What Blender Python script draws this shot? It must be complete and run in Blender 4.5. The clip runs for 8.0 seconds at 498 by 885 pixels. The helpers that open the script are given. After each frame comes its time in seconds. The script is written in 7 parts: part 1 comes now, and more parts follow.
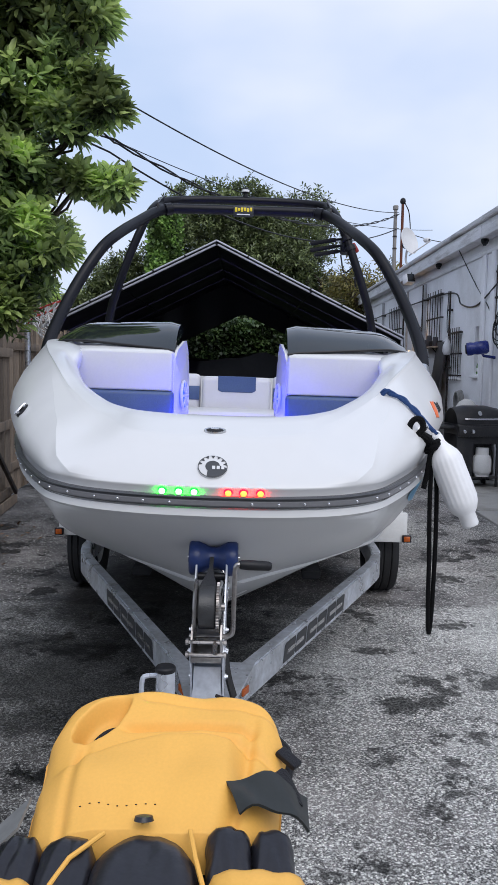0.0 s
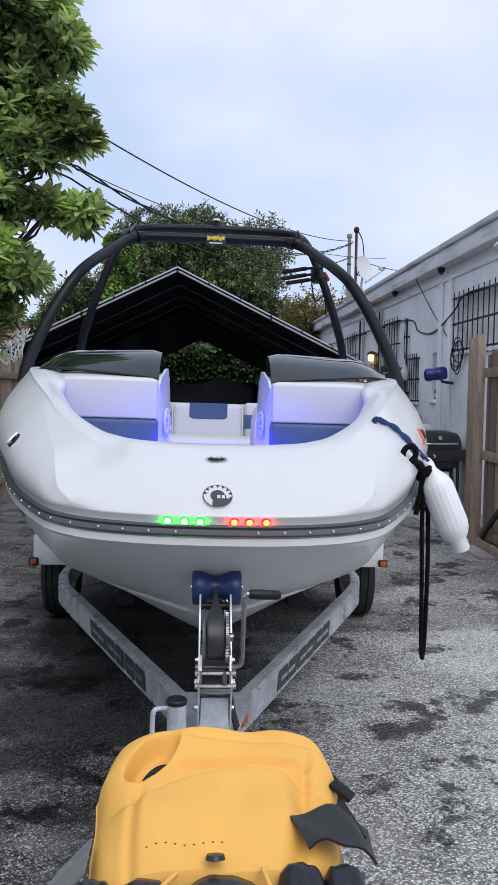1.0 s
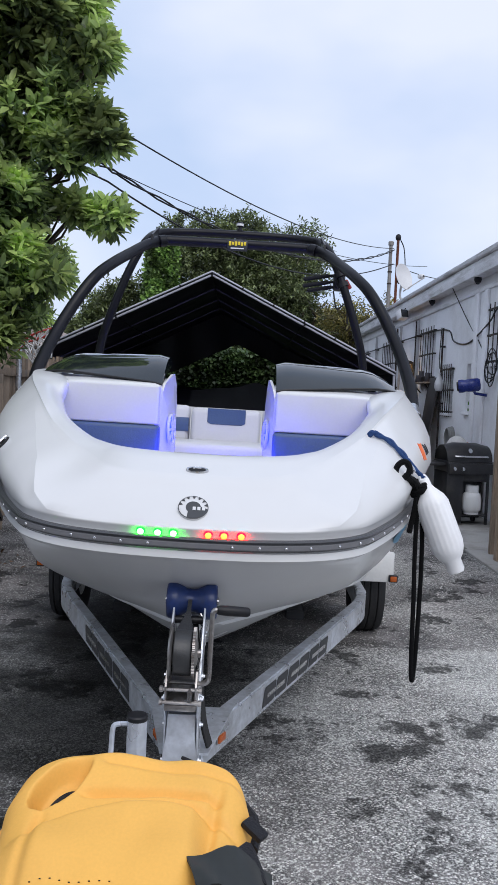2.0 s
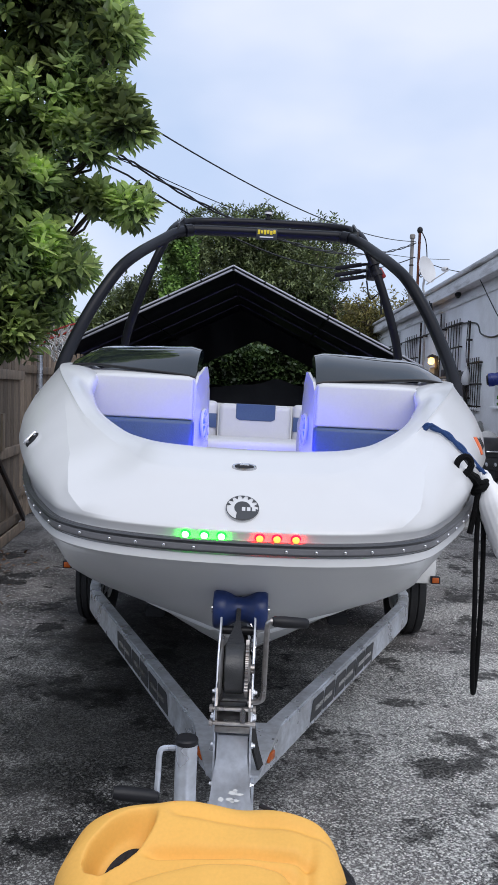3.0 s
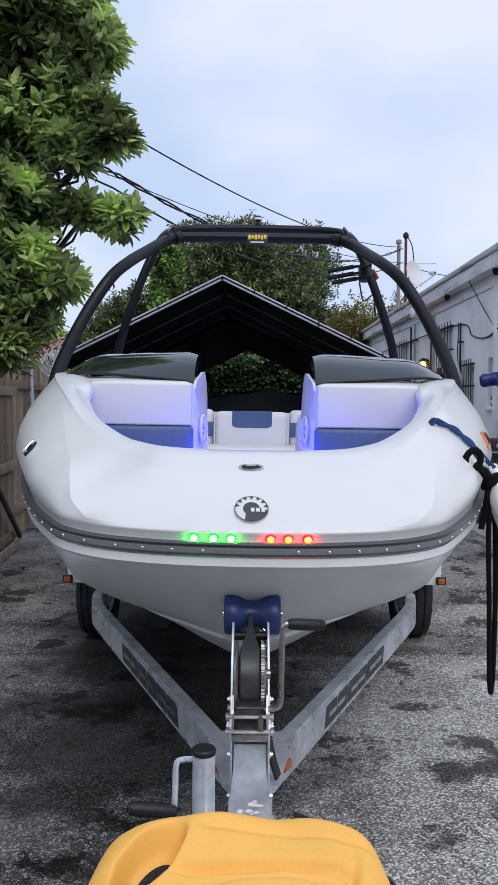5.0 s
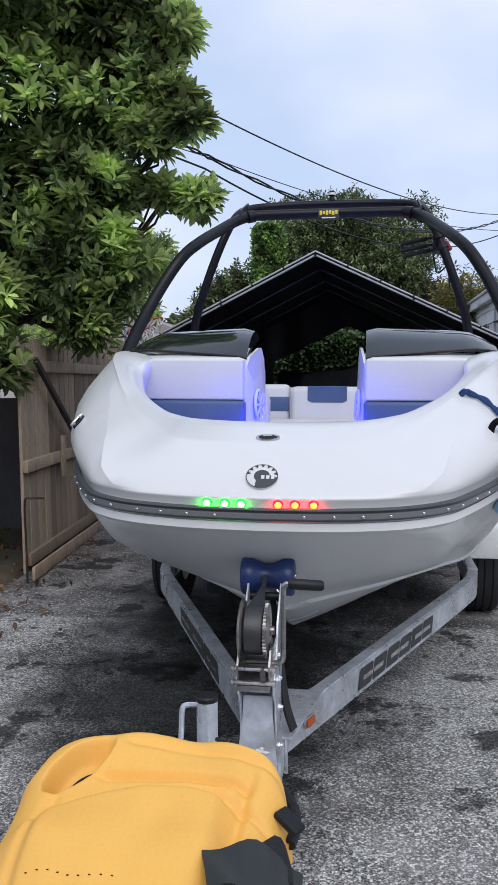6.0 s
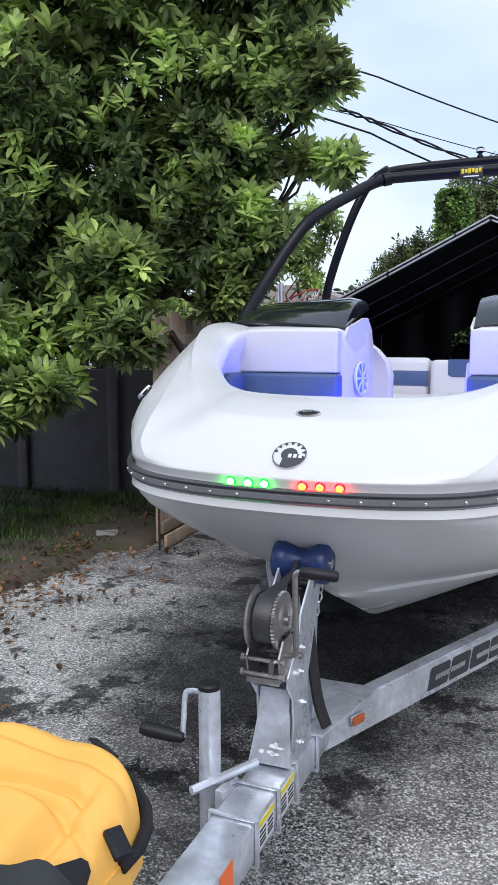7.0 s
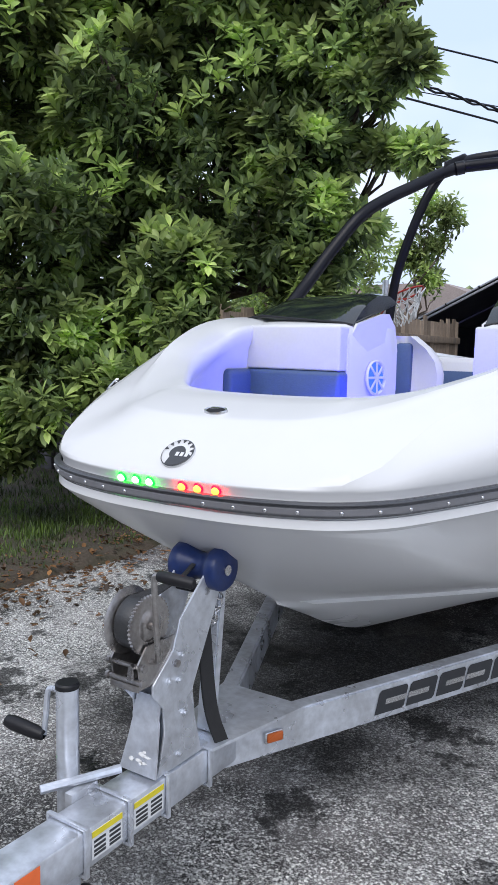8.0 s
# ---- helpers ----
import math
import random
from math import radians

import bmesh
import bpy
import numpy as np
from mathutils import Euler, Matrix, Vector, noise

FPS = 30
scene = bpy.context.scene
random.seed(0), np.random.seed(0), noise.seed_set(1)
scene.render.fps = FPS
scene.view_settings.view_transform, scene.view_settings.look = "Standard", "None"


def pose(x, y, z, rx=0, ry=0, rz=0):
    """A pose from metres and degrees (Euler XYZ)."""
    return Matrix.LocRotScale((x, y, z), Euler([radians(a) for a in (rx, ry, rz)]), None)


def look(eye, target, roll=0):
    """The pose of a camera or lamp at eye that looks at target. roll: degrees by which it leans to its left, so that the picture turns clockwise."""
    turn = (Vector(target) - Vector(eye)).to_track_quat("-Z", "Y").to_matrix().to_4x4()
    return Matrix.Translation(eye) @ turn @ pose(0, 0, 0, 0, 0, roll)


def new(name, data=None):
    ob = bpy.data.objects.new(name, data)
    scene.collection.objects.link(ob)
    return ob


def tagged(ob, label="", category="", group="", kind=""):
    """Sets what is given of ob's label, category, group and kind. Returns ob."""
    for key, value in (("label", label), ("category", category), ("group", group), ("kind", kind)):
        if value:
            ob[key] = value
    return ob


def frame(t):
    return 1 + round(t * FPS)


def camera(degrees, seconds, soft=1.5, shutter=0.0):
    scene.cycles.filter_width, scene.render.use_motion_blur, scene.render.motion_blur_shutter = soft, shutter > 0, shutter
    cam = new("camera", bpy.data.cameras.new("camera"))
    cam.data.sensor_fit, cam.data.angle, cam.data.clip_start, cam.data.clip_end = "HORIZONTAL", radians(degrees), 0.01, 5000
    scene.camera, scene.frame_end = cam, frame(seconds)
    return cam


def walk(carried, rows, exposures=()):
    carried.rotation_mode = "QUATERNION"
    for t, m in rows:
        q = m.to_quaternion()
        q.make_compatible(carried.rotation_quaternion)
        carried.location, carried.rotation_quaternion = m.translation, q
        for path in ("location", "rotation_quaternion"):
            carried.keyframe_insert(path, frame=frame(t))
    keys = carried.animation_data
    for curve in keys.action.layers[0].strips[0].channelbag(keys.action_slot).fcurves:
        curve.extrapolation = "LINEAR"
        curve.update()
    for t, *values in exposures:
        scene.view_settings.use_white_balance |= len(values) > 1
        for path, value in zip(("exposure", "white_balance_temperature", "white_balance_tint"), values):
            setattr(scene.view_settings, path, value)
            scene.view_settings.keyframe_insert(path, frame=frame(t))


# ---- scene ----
cam = camera(35.0, 8.0)
PATH = [
    (0, (-0.007, 0.011, 1.492), (0.002, 2.002, 1.3), 0.9),
    (0.5, (-0.15, 0.001, 1.501), (-0.064, 1.992, 1.336), 0.6),
    (1, (-0.168, 0.005, 1.504), (-0.037, 1.997, 1.376), 0.8),
    (1.2, (-0.154, 0.002, 1.512), (-0.021, 1.994, 1.395), 1.1),
    (2.3, (0.05, 0.085, 1.527), (0.031, 2.081, 1.406), 2.3),
    (2.5, (0.046, 0.106, 1.516), (0.011, 2.102, 1.394), 2.0),
    (3, (-0.076, 0.263, 1.501), (-0.092, 2.259, 1.374), 1.9),
    (3.5, (-0.127, 0.344, 1.473), (-0.074, 2.34, 1.366), 1.2),
    (4, (-0.122, 0.348, 1.456), (-0.06, 2.345, 1.363), 0.8),
    (4.2, (-0.12, 0.337, 1.461), (-0.066, 2.334, 1.371), 0.7),
    (5.3, (-0.107, 0.303, 1.463), (-0.151, 2.299, 1.359), -0.4),
    (5.5, (-0.064, 0.275, 1.457), (-0.157, 2.269, 1.346), -0.6),
    (6, (0.164, 0.219, 1.45), (-0.114, 2.194, 1.297), -0.8),
    (6.5, (0.34, 0.289, 1.432), (-0.164, 2.213, 1.223), -1.5),
    (7, (0.546, 0.464, 1.438), (-0.191, 2.311, 1.225), -0.6),
    (7.5, (0.838, 0.654, 1.425), (-0.032, 2.446, 1.242), -0.3),
    (8, (1.089, 0.851, 1.428), (0.009, 2.521, 1.21), 0.6),
]
walk(cam, [(t, look(eye, target, roll)) for t, eye, target, roll in PATH],
     exposures=[(0, 0.09), (5.5, 0.06), (6.5, 0.20), (7.0, 0.38), (7.5, 0.38), (8, 0.38)])



# ---- world, sky and lights ----
world = bpy.data.worlds.new("overcast_evening_sky")
scene.world = world
world.use_nodes = True


def make_world():
    nt = world.node_tree
    nt.nodes.clear()
    out = nt.nodes.new("ShaderNodeOutputWorld")
    bg = nt.nodes.new("ShaderNodeBackground")
    bg.inputs["Strength"].default_value = 0.1
    sky = nt.nodes.new("ShaderNodeTexSky")
    sky.sky_type = "NISHITA"
    sky.sun_disc = False
    sky.sun_elevation = radians(48)
    sky.sun_rotation = radians(158)
    sky.altitude = 0
    sky.air_density, sky.dust_density, sky.ozone_density = 1.0, 2.0, 1.0
    coord = nt.nodes.new("ShaderNodeTexCoord")
    mapping = nt.nodes.new("ShaderNodeMapping")
    mapping.inputs["Scale"].default_value = (1.0, 1.0, 2.2)
    mapping.inputs["Location"].default_value = (0.35, 0.1, 0.2)
    nt.links.new(coord.outputs["Generated"], mapping.inputs["Vector"])
    cloud = nt.nodes.new("ShaderNodeTexNoise")
    cloud.inputs["Scale"].default_value = 2.6
    cloud.inputs["Detail"].default_value = 4.0
    cloud.inputs["Roughness"].default_value = 0.45
    nt.links.new(mapping.outputs["Vector"], cloud.inputs["Vector"])
    ramp = nt.nodes.new("ShaderNodeValToRGB")
    ramp.color_ramp.elements[0].position, ramp.color_ramp.elements[0].color = 0.36, (5.8, 7.1, 9.7, 1)
    ramp.color_ramp.elements[1].position, ramp.color_ramp.elements[1].color = 0.66, (8.5, 9.1, 10.9, 1)
    nt.links.new(cloud.outputs["Fac"], ramp.inputs["Fac"])
    mix = nt.nodes.new("ShaderNodeMix")
    mix.data_type = "RGBA"
    mix.inputs["Factor"].default_value = 0.88
    nt.links.new(sky.outputs["Color"], mix.inputs["A"])
    nt.links.new(ramp.outputs["Color"], mix.inputs["B"])
    nt.links.new(mix.outputs["Result"], bg.inputs["Color"])
    nt.links.new(bg.outputs["Background"], out.inputs["Surface"])


make_world()
sun = new("sun", bpy.data.lights.new("sun", "SUN"))
sun.data.energy, sun.data.angle, sun.data.color = 1.6, radians(50), (1.0, 0.97, 0.95)
sun.matrix_world = look((2.4, -3.5, 9.0), (0, 4, 0))


# ---- materials ----
def material(name, color, rough=0.6, metal=0.0, vary=0.12, scale=3.0, fine=60.0, bump=0.0, bump_scale=40.0, dirt=None, dirt_amount=0.0, dirt_scale=2.0,
             coat=0.0, random_tint=0.0, island=False, spec=0.5, stretch=(1, 1, 1), rough_vary=0.08, transmission=0.0, ior=1.45):
    """Principled material with colour variation at two scales, stains and fine relief."""
    m = bpy.data.materials.new(name)
    m.use_nodes = True
    nt = m.node_tree
    b = nt.nodes["Principled BSDF"]
    link = nt.links.new
    coord = nt.nodes.new("ShaderNodeTexCoord")
    mapping = nt.nodes.new("ShaderNodeMapping")
    mapping.inputs["Scale"].default_value = stretch
    link(coord.outputs["Object"], mapping.inputs["Vector"])
    big = nt.nodes.new("ShaderNodeTexNoise")
    big.inputs["Scale"].default_value, big.inputs["Detail"].default_value = scale, 3.0
    small = nt.nodes.new("ShaderNodeTexNoise")
    small.inputs["Scale"].default_value, small.inputs["Detail"].default_value = fine, 2.0
    for n in (big, small):
        link(mapping.outputs["Vector"], n.inputs["Vector"])
    add = nt.nodes.new("ShaderNodeMath")
    add.operation = "ADD"
    link(big.outputs["Fac"], add.inputs[0])
    link(small.outputs["Fac"], add.inputs[1])
    value = nt.nodes.new("ShaderNodeMapRange")
    value.inputs["From Min"].default_value, value.inputs["From Max"].default_value = 0.6, 1.4
    value.inputs["To Min"].default_value, value.inputs["To Max"].default_value = 1 - vary, 1 + vary
    link(add.outputs[0], value.inputs["Value"])
    last = value.outputs["Result"]
    if random_tint:
        source = nt.nodes.new("ShaderNodeNewGeometry").outputs["Random Per Island"] if island else nt.nodes.new("ShaderNodeObjectInfo").outputs["Random"]
        tint = nt.nodes.new("ShaderNodeMapRange")
        tint.inputs["To Min"].default_value, tint.inputs["To Max"].default_value = 1 - random_tint, 1 + random_tint
        link(source, tint.inputs["Value"])
        mul = nt.nodes.new("ShaderNodeMath")
        mul.operation = "MULTIPLY"
        link(last, mul.inputs[0])
        link(tint.outputs["Result"], mul.inputs[1])
        last = mul.outputs[0]
    scaled = nt.nodes.new("ShaderNodeVectorMath")
    scaled.operation = "SCALE"
    scaled.inputs[0].default_value = color
    link(last, scaled.inputs["Scale"])
    col = scaled.outputs["Vector"]
    if dirt:
        stain = nt.nodes.new("ShaderNodeTexNoise")
        stain.inputs["Scale"].default_value, stain.inputs["Detail"].default_value, stain.inputs["Roughness"].default_value = dirt_scale, 6.0, 0.65
        link(mapping.outputs["Vector"], stain.inputs["Vector"])
        edge = nt.nodes.new("ShaderNodeMapRange")
        edge.inputs["From Min"].default_value, edge.inputs["From Max"].default_value = 0.48, 0.68
        edge.inputs["To Max"].default_value = dirt_amount
        link(stain.outputs["Fac"], edge.inputs["Value"])
        mix = nt.nodes.new("ShaderNodeMix")
        mix.data_type = "RGBA"
        mix.inputs["B"].default_value = (*dirt, 1)
        link(edge.outputs["Result"], mix.inputs["Factor"])
        link(col, mix.inputs["A"])
        col = mix.outputs["Result"]
    link(col, b.inputs["Base Color"])
    b.inputs["Metallic"].default_value = metal
    b.inputs["Coat Weight"].default_value = coat
    b.inputs["Coat Roughness"].default_value = 0.05
    b.inputs["Specular IOR Level"].default_value = spec
    b.inputs["Transmission Weight"].default_value = transmission
    b.inputs["IOR"].default_value = ior
    rr = nt.nodes.new("ShaderNodeMapRange")
    rr.inputs["From Min"].default_value, rr.inputs["From Max"].default_value = 0.3, 0.7
    rr.inputs["To Min"].default_value, rr.inputs["To Max"].default_value = max(0.02, rough - rough_vary), min(1, rough + rough_vary)
    link(big.outputs["Fac"], rr.inputs["Value"])
    link(rr.outputs["Result"], b.inputs["Roughness"])
    if bump:
        relief = nt.nodes.new("ShaderNodeTexNoise")
        relief.inputs["Scale"].default_value, relief.inputs["Detail"].default_value = bump_scale, 3.0
        link(mapping.outputs["Vector"], relief.inputs["Vector"])
        bn = nt.nodes.new("ShaderNodeBump")
        bn.inputs["Strength"].default_value, bn.inputs["Distance"].default_value = bump, 0.01
        link(relief.outputs["Fac"], bn.inputs["Height"])
        link(bn.outputs["Normal"], b.inputs["Normal"])
    return m


def glow(name, color, strength):
    m = bpy.data.materials.new(name)
    m.use_nodes = True
    b = m.node_tree.nodes["Principled BSDF"]
    b.inputs["Base Color"].default_value = (*color, 1)
    b.inputs["Emission Color"].default_value = (*color, 1)
    b.inputs["Emission Strength"].default_value = strength
    return m


def asphalt_material():
    m = bpy.data.materials.new("worn_asphalt")
    m.use_nodes = True
    nt = m.node_tree
    b = nt.nodes["Principled BSDF"]
    link = nt.links.new
    coord = nt.nodes.new("ShaderNodeTexCoord")
    # loose pale grit pressed into dark binder
    cells = nt.nodes.new("ShaderNodeTexVoronoi")
    cells.distance = "CHEBYCHEV"
    cells.inputs["Scale"].default_value = 125.0
    cells.inputs["Randomness"].default_value = 1.0
    # broken outlines for the chips
    jag = nt.nodes.new("ShaderNodeTexNoise")
    jag.inputs["Scale"].default_value, jag.inputs["Detail"].default_value = 170.0, 2.0
    link(coord.outputs["Object"], jag.inputs["Vector"])
    shove = nt.nodes.new("ShaderNodeVectorMath")
    shove.operation = "MULTIPLY_ADD"
    shove.inputs[1].default_value = (0.012, 0.012, 0.0)
    link(jag.outputs["Color"], shove.inputs[0])
    link(coord.outputs["Object"], shove.inputs[2])
    link(shove.outputs["Vector"], cells.inputs["Vector"])
    sep = nt.nodes.new("ShaderNodeSeparateColor")
    link(cells.outputs["Color"], sep.inputs["Color"])
    # where the binder is worn away and the grit shows
    worn = nt.nodes.new("ShaderNodeTexNoise")
    worn.inputs["Scale"].default_value, worn.inputs["Detail"].default_value, worn.inputs["Roughness"].default_value = 0.75, 5.0, 0.6
    link(coord.outputs["Object"], worn.inputs["Vector"])
    place = nt.nodes.new("ShaderNodeSeparateXYZ")
    link(coord.outputs["Object"], place.inputs["Vector"])
    side = nt.nodes.new("ShaderNodeMapRange")
    side.inputs["From Min"].default_value, side.inputs["From Max"].default_value = 0.1, 1.4
    side.inputs["To Min"].default_value, side.inputs["To Max"].default_value = 0.0, 0.17
    link(place.outputs["X"], side.inputs["Value"])
    # past a straight seam the asphalt is newer and holds little grit
    seam = nt.nodes.new("ShaderNodeMapRange")
    seam.inputs["From Min"].default_value, seam.inputs["From Max"].default_value = 4.82, 4.90
    seam.inputs["To Min"].default_value, seam.inputs["To Max"].default_value = 0.03, -0.20
    link(place.outputs["Y"], seam.inputs["Value"])
    lane = nt.nodes.new("ShaderNodeMath")
    lane.operation = "ADD"
    link(side.outputs["Result"], lane.inputs[0])
    link(seam.outputs["Result"], lane.inputs[1])
    amount = nt.nodes.new("ShaderNodeMath")
    amount.operation = "ADD"
    link(worn.outputs["Fac"], amount.inputs[0])
    link(lane.outputs[0], amount.inputs[1])
    limit = nt.nodes.new("ShaderNodeMapRange")
    limit.inputs["From Min"].default_value, limit.inputs["From Max"].default_value = 0.36, 0.72
    limit.inputs["To Min"].default_value, limit.inputs["To Max"].default_value = 0.90, 0.29
    link(amount.outputs[0], limit.inputs["Value"])
    grit = nt.nodes.new("ShaderNodeMath")
    grit.operation = "GREATER_THAN"
    link(sep.outputs["Red"], grit.inputs[0])
    link(limit.outputs["Result"], grit.inputs[1])
    shape = nt.nodes.new("ShaderNodeMapRange")
    shape.inputs["From Min"].default_value, shape.inputs["From Max"].default_value = 0.55, 0.35
    link(cells.outputs["Distance"], shape.inputs["Value"])
    grit2 = nt.nodes.new("ShaderNodeMath")
    grit2.operation = "MULTIPLY"
    link(grit.outputs[0], grit2.inputs[0])
    link(shape.outputs["Result"], grit2.inputs[1])
    dust = nt.nodes.new("ShaderNodeTexVoronoi")
    dust.inputs["Scale"].default_value = 250.0
    link(coord.outputs["Object"], dust.inputs["Vector"])
    dust_sep = nt.nodes.new("ShaderNodeSeparateColor")
    link(dust.outputs["Color"], dust_sep.inputs["Color"])
    speck = nt.nodes.new("ShaderNodeMath")
    speck.operation = "GREATER_THAN"
    link(dust_sep.outputs["Red"], speck.inputs[0])
    link(limit.outputs["Result"], speck.inputs[1])
    both = nt.nodes.new("ShaderNodeMath")
    both.operation = "MAXIMUM"
    link(grit2.outputs[0], both.inputs[0])
    weak = nt.nodes.new("ShaderNodeMath")
    weak.operation = "MULTIPLY"
    weak.inputs[1].default_value = 0.42
    link(speck.outputs[0], weak.inputs[0])
    link(weak.outputs[0], both.inputs[1])
    grit2 = both
    tone = nt.nodes.new("ShaderNodeTexNoise")
    tone.inputs["Scale"].default_value, tone.inputs["Detail"].default_value, tone.inputs["Roughness"].default_value = 2.2, 9.0, 0.78
    link(coord.outputs["Object"], tone.inputs["Vector"])
    ramp = nt.nodes.new("ShaderNodeValToRGB")
    ramp.color_ramp.elements[0].position, ramp.color_ramp.elements[0].color = 0.40, (0.024, 0.023, 0.024, 1)
    ramp.color_ramp.elements[1].position, ramp.color_ramp.elements[1].color = 0.64, (0.28, 0.262, 0.255, 1)
    link(tone.outputs["Fac"], ramp.inputs["Fac"])
    # a damp patch round the trailer, with a ragged edge; it also paints shade under the boat
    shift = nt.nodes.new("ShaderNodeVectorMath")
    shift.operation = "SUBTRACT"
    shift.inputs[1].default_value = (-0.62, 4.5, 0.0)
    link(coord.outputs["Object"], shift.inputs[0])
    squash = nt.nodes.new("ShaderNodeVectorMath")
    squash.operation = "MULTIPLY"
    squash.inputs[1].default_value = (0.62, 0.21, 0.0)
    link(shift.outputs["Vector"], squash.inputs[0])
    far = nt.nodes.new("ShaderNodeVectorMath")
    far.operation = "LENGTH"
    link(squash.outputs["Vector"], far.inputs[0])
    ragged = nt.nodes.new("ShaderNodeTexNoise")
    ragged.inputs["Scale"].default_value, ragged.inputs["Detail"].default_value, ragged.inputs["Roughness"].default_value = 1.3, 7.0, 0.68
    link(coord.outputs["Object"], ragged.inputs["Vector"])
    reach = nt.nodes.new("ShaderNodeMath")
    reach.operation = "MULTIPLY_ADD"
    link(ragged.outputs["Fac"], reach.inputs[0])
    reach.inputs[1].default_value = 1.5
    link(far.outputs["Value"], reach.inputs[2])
    damp_shade_mask = nt.nodes.new("ShaderNodeMapRange")
    damp_shade_mask.inputs["From Min"].default_value, damp_shade_mask.inputs["From Max"].default_value = 1.0, 1.42
    damp_shade_mask.inputs["To Min"].default_value, damp_shade_mask.inputs["To Max"].default_value = 1.0, 0.0
    link(reach.outputs[0], damp_shade_mask.inputs["Value"])
    damp_shade = damp_shade_mask.outputs["Result"]
    light = nt.nodes.new("ShaderNodeMapRange")
    light.inputs["To Min"].default_value, light.inputs["To Max"].default_value = 0.60, 1.0
    link(sep.outputs["Green"], light.inputs["Value"])
    pale = nt.nodes.new("ShaderNodeCombineColor")
    for k in ("Red", "Green"):
        link(light.outputs["Result"], pale.inputs[k])
    dim = nt.nodes.new("ShaderNodeMath")
    dim.operation = "MULTIPLY"
    dim.inputs[1].default_value = 0.95
    link(light.outputs["Result"], dim.inputs[0])
    link(dim.outputs[0], pale.inputs["Blue"])
    # old oil stains
    oil = nt.nodes.new("ShaderNodeTexNoise")
    oil.inputs["Scale"].default_value, oil.inputs["Detail"].default_value, oil.inputs["Roughness"].default_value = 1.9, 7.0, 0.72
    slide = nt.nodes.new("ShaderNodeMapping")
    slide.inputs["Location"].default_value = (3.1, 7.7, 0.0)
    link(coord.outputs["Object"], slide.inputs["Vector"])
    link(slide.outputs["Vector"], oil.inputs["Vector"])
    spill = nt.nodes.new("ShaderNodeMapRange")
    spill.inputs["From Min"].default_value, spill.inputs["From Max"].default_value = 0.55, 0.585
    spill.inputs["To Min"].default_value, spill.inputs["To Max"].default_value = 1.0, 0.20
    link(oil.outputs["Fac"], spill.inputs["Value"])
    mix = nt.nodes.new("ShaderNodeMix")
    mix.data_type = "RGBA"
    link(grit2.outputs[0], mix.inputs["Factor"])
    link(ramp.outputs["Color"], mix.inputs["A"])
    link(pale.outputs["Color"], mix.inputs["B"])
    # darkens for damp, and for the boat's shade put into the colour
    soak_shade = nt.nodes.new("ShaderNodeMapRange")
    soak_shade.inputs["To Min"].default_value, soak_shade.inputs["To Max"].default_value = 1.0, 0.15
    link(damp_shade, soak_shade.inputs["Value"])
    soak_shaded = nt.nodes.new("ShaderNodeVectorMath")
    soak_shaded.operation = "SCALE"
    link(mix.outputs["Result"], soak_shaded.inputs[0])
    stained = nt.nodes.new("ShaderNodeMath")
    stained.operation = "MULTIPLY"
    link(soak_shade.outputs["Result"], stained.inputs[0])
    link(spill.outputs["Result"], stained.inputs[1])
    link(stained.outputs[0], soak_shaded.inputs["Scale"])
    link(soak_shaded.outputs["Vector"], b.inputs["Base Color"])
    damp = nt.nodes.new("ShaderNodeMapRange")
    damp.inputs["From Min"].default_value, damp.inputs["From Max"].default_value = 0.38, 0.6
    damp.inputs["To Min"].default_value, damp.inputs["To Max"].default_value = 0.38, 0.85
    link(tone.outputs["Fac"], damp.inputs["Value"])
    gloss = nt.nodes.new("ShaderNodeMath")
    gloss.operation = "MULTIPLY_ADD"
    link(damp_shade, gloss.inputs[0])
    gloss.inputs[1].default_value = -0.08
    link(damp.outputs["Result"], gloss.inputs[2])
    link(gloss.outputs[0], b.inputs["Roughness"])
    b.inputs["Specular IOR Level"].default_value = 0.28
    rough = nt.nodes.new("ShaderNodeTexNoise")
    rough.inputs["Scale"].default_value, rough.inputs["Detail"].default_value = 130.0, 3.0
    link(coord.outputs["Object"], rough.inputs["Vector"])
    high = nt.nodes.new("ShaderNodeMath")
    high.operation = "MULTIPLY_ADD"
    link(grit2.outputs[0], high.inputs[0])
    high.inputs[1].default_value = 0.5
    link(rough.outputs["Fac"], high.inputs[2])
    bn = nt.nodes.new("ShaderNodeBump")
    bn.inputs["Strength"].default_value, bn.inputs["Distance"].default_value = 0.9, 0.006
    link(high.outputs[0], bn.inputs["Height"])
    link(bn.outputs["Normal"], b.inputs["Normal"])
    return m


ASPHALT = asphalt_material()
GELCOAT = material("white_gelcoat", (0.665, 0.665, 0.665), 0.26, vary=0.015, scale=1.5, fine=9, coat=0.15, rough_vary=0.015, spec=0.35)
VINYL = material("white_marine_vinyl", (0.60, 0.60, 0.62), 0.42, vary=0.03, scale=6, fine=90, bump=0.03, bump_scale=160)
BLUE_VINYL = material("slate_blue_vinyl", (0.06, 0.10, 0.205), 0.45, vary=0.1, scale=7, fine=90, bump=0.15, bump_scale=160)
RUB = material("black_rub_rail_rubber", (0.06, 0.062, 0.068), 0.34, vary=0.15, fine=120, bump=0.08)
STEEL = material("stainless_steel", (0.62, 0.62, 0.63), 0.24, metal=1.0, vary=0.06)
SMOKE = material("smoked_acrylic", (0.012, 0.016, 0.018), 0.07, vary=0.1, scale=4, rough_vary=0.05, coat=0.3, spec=0.7)
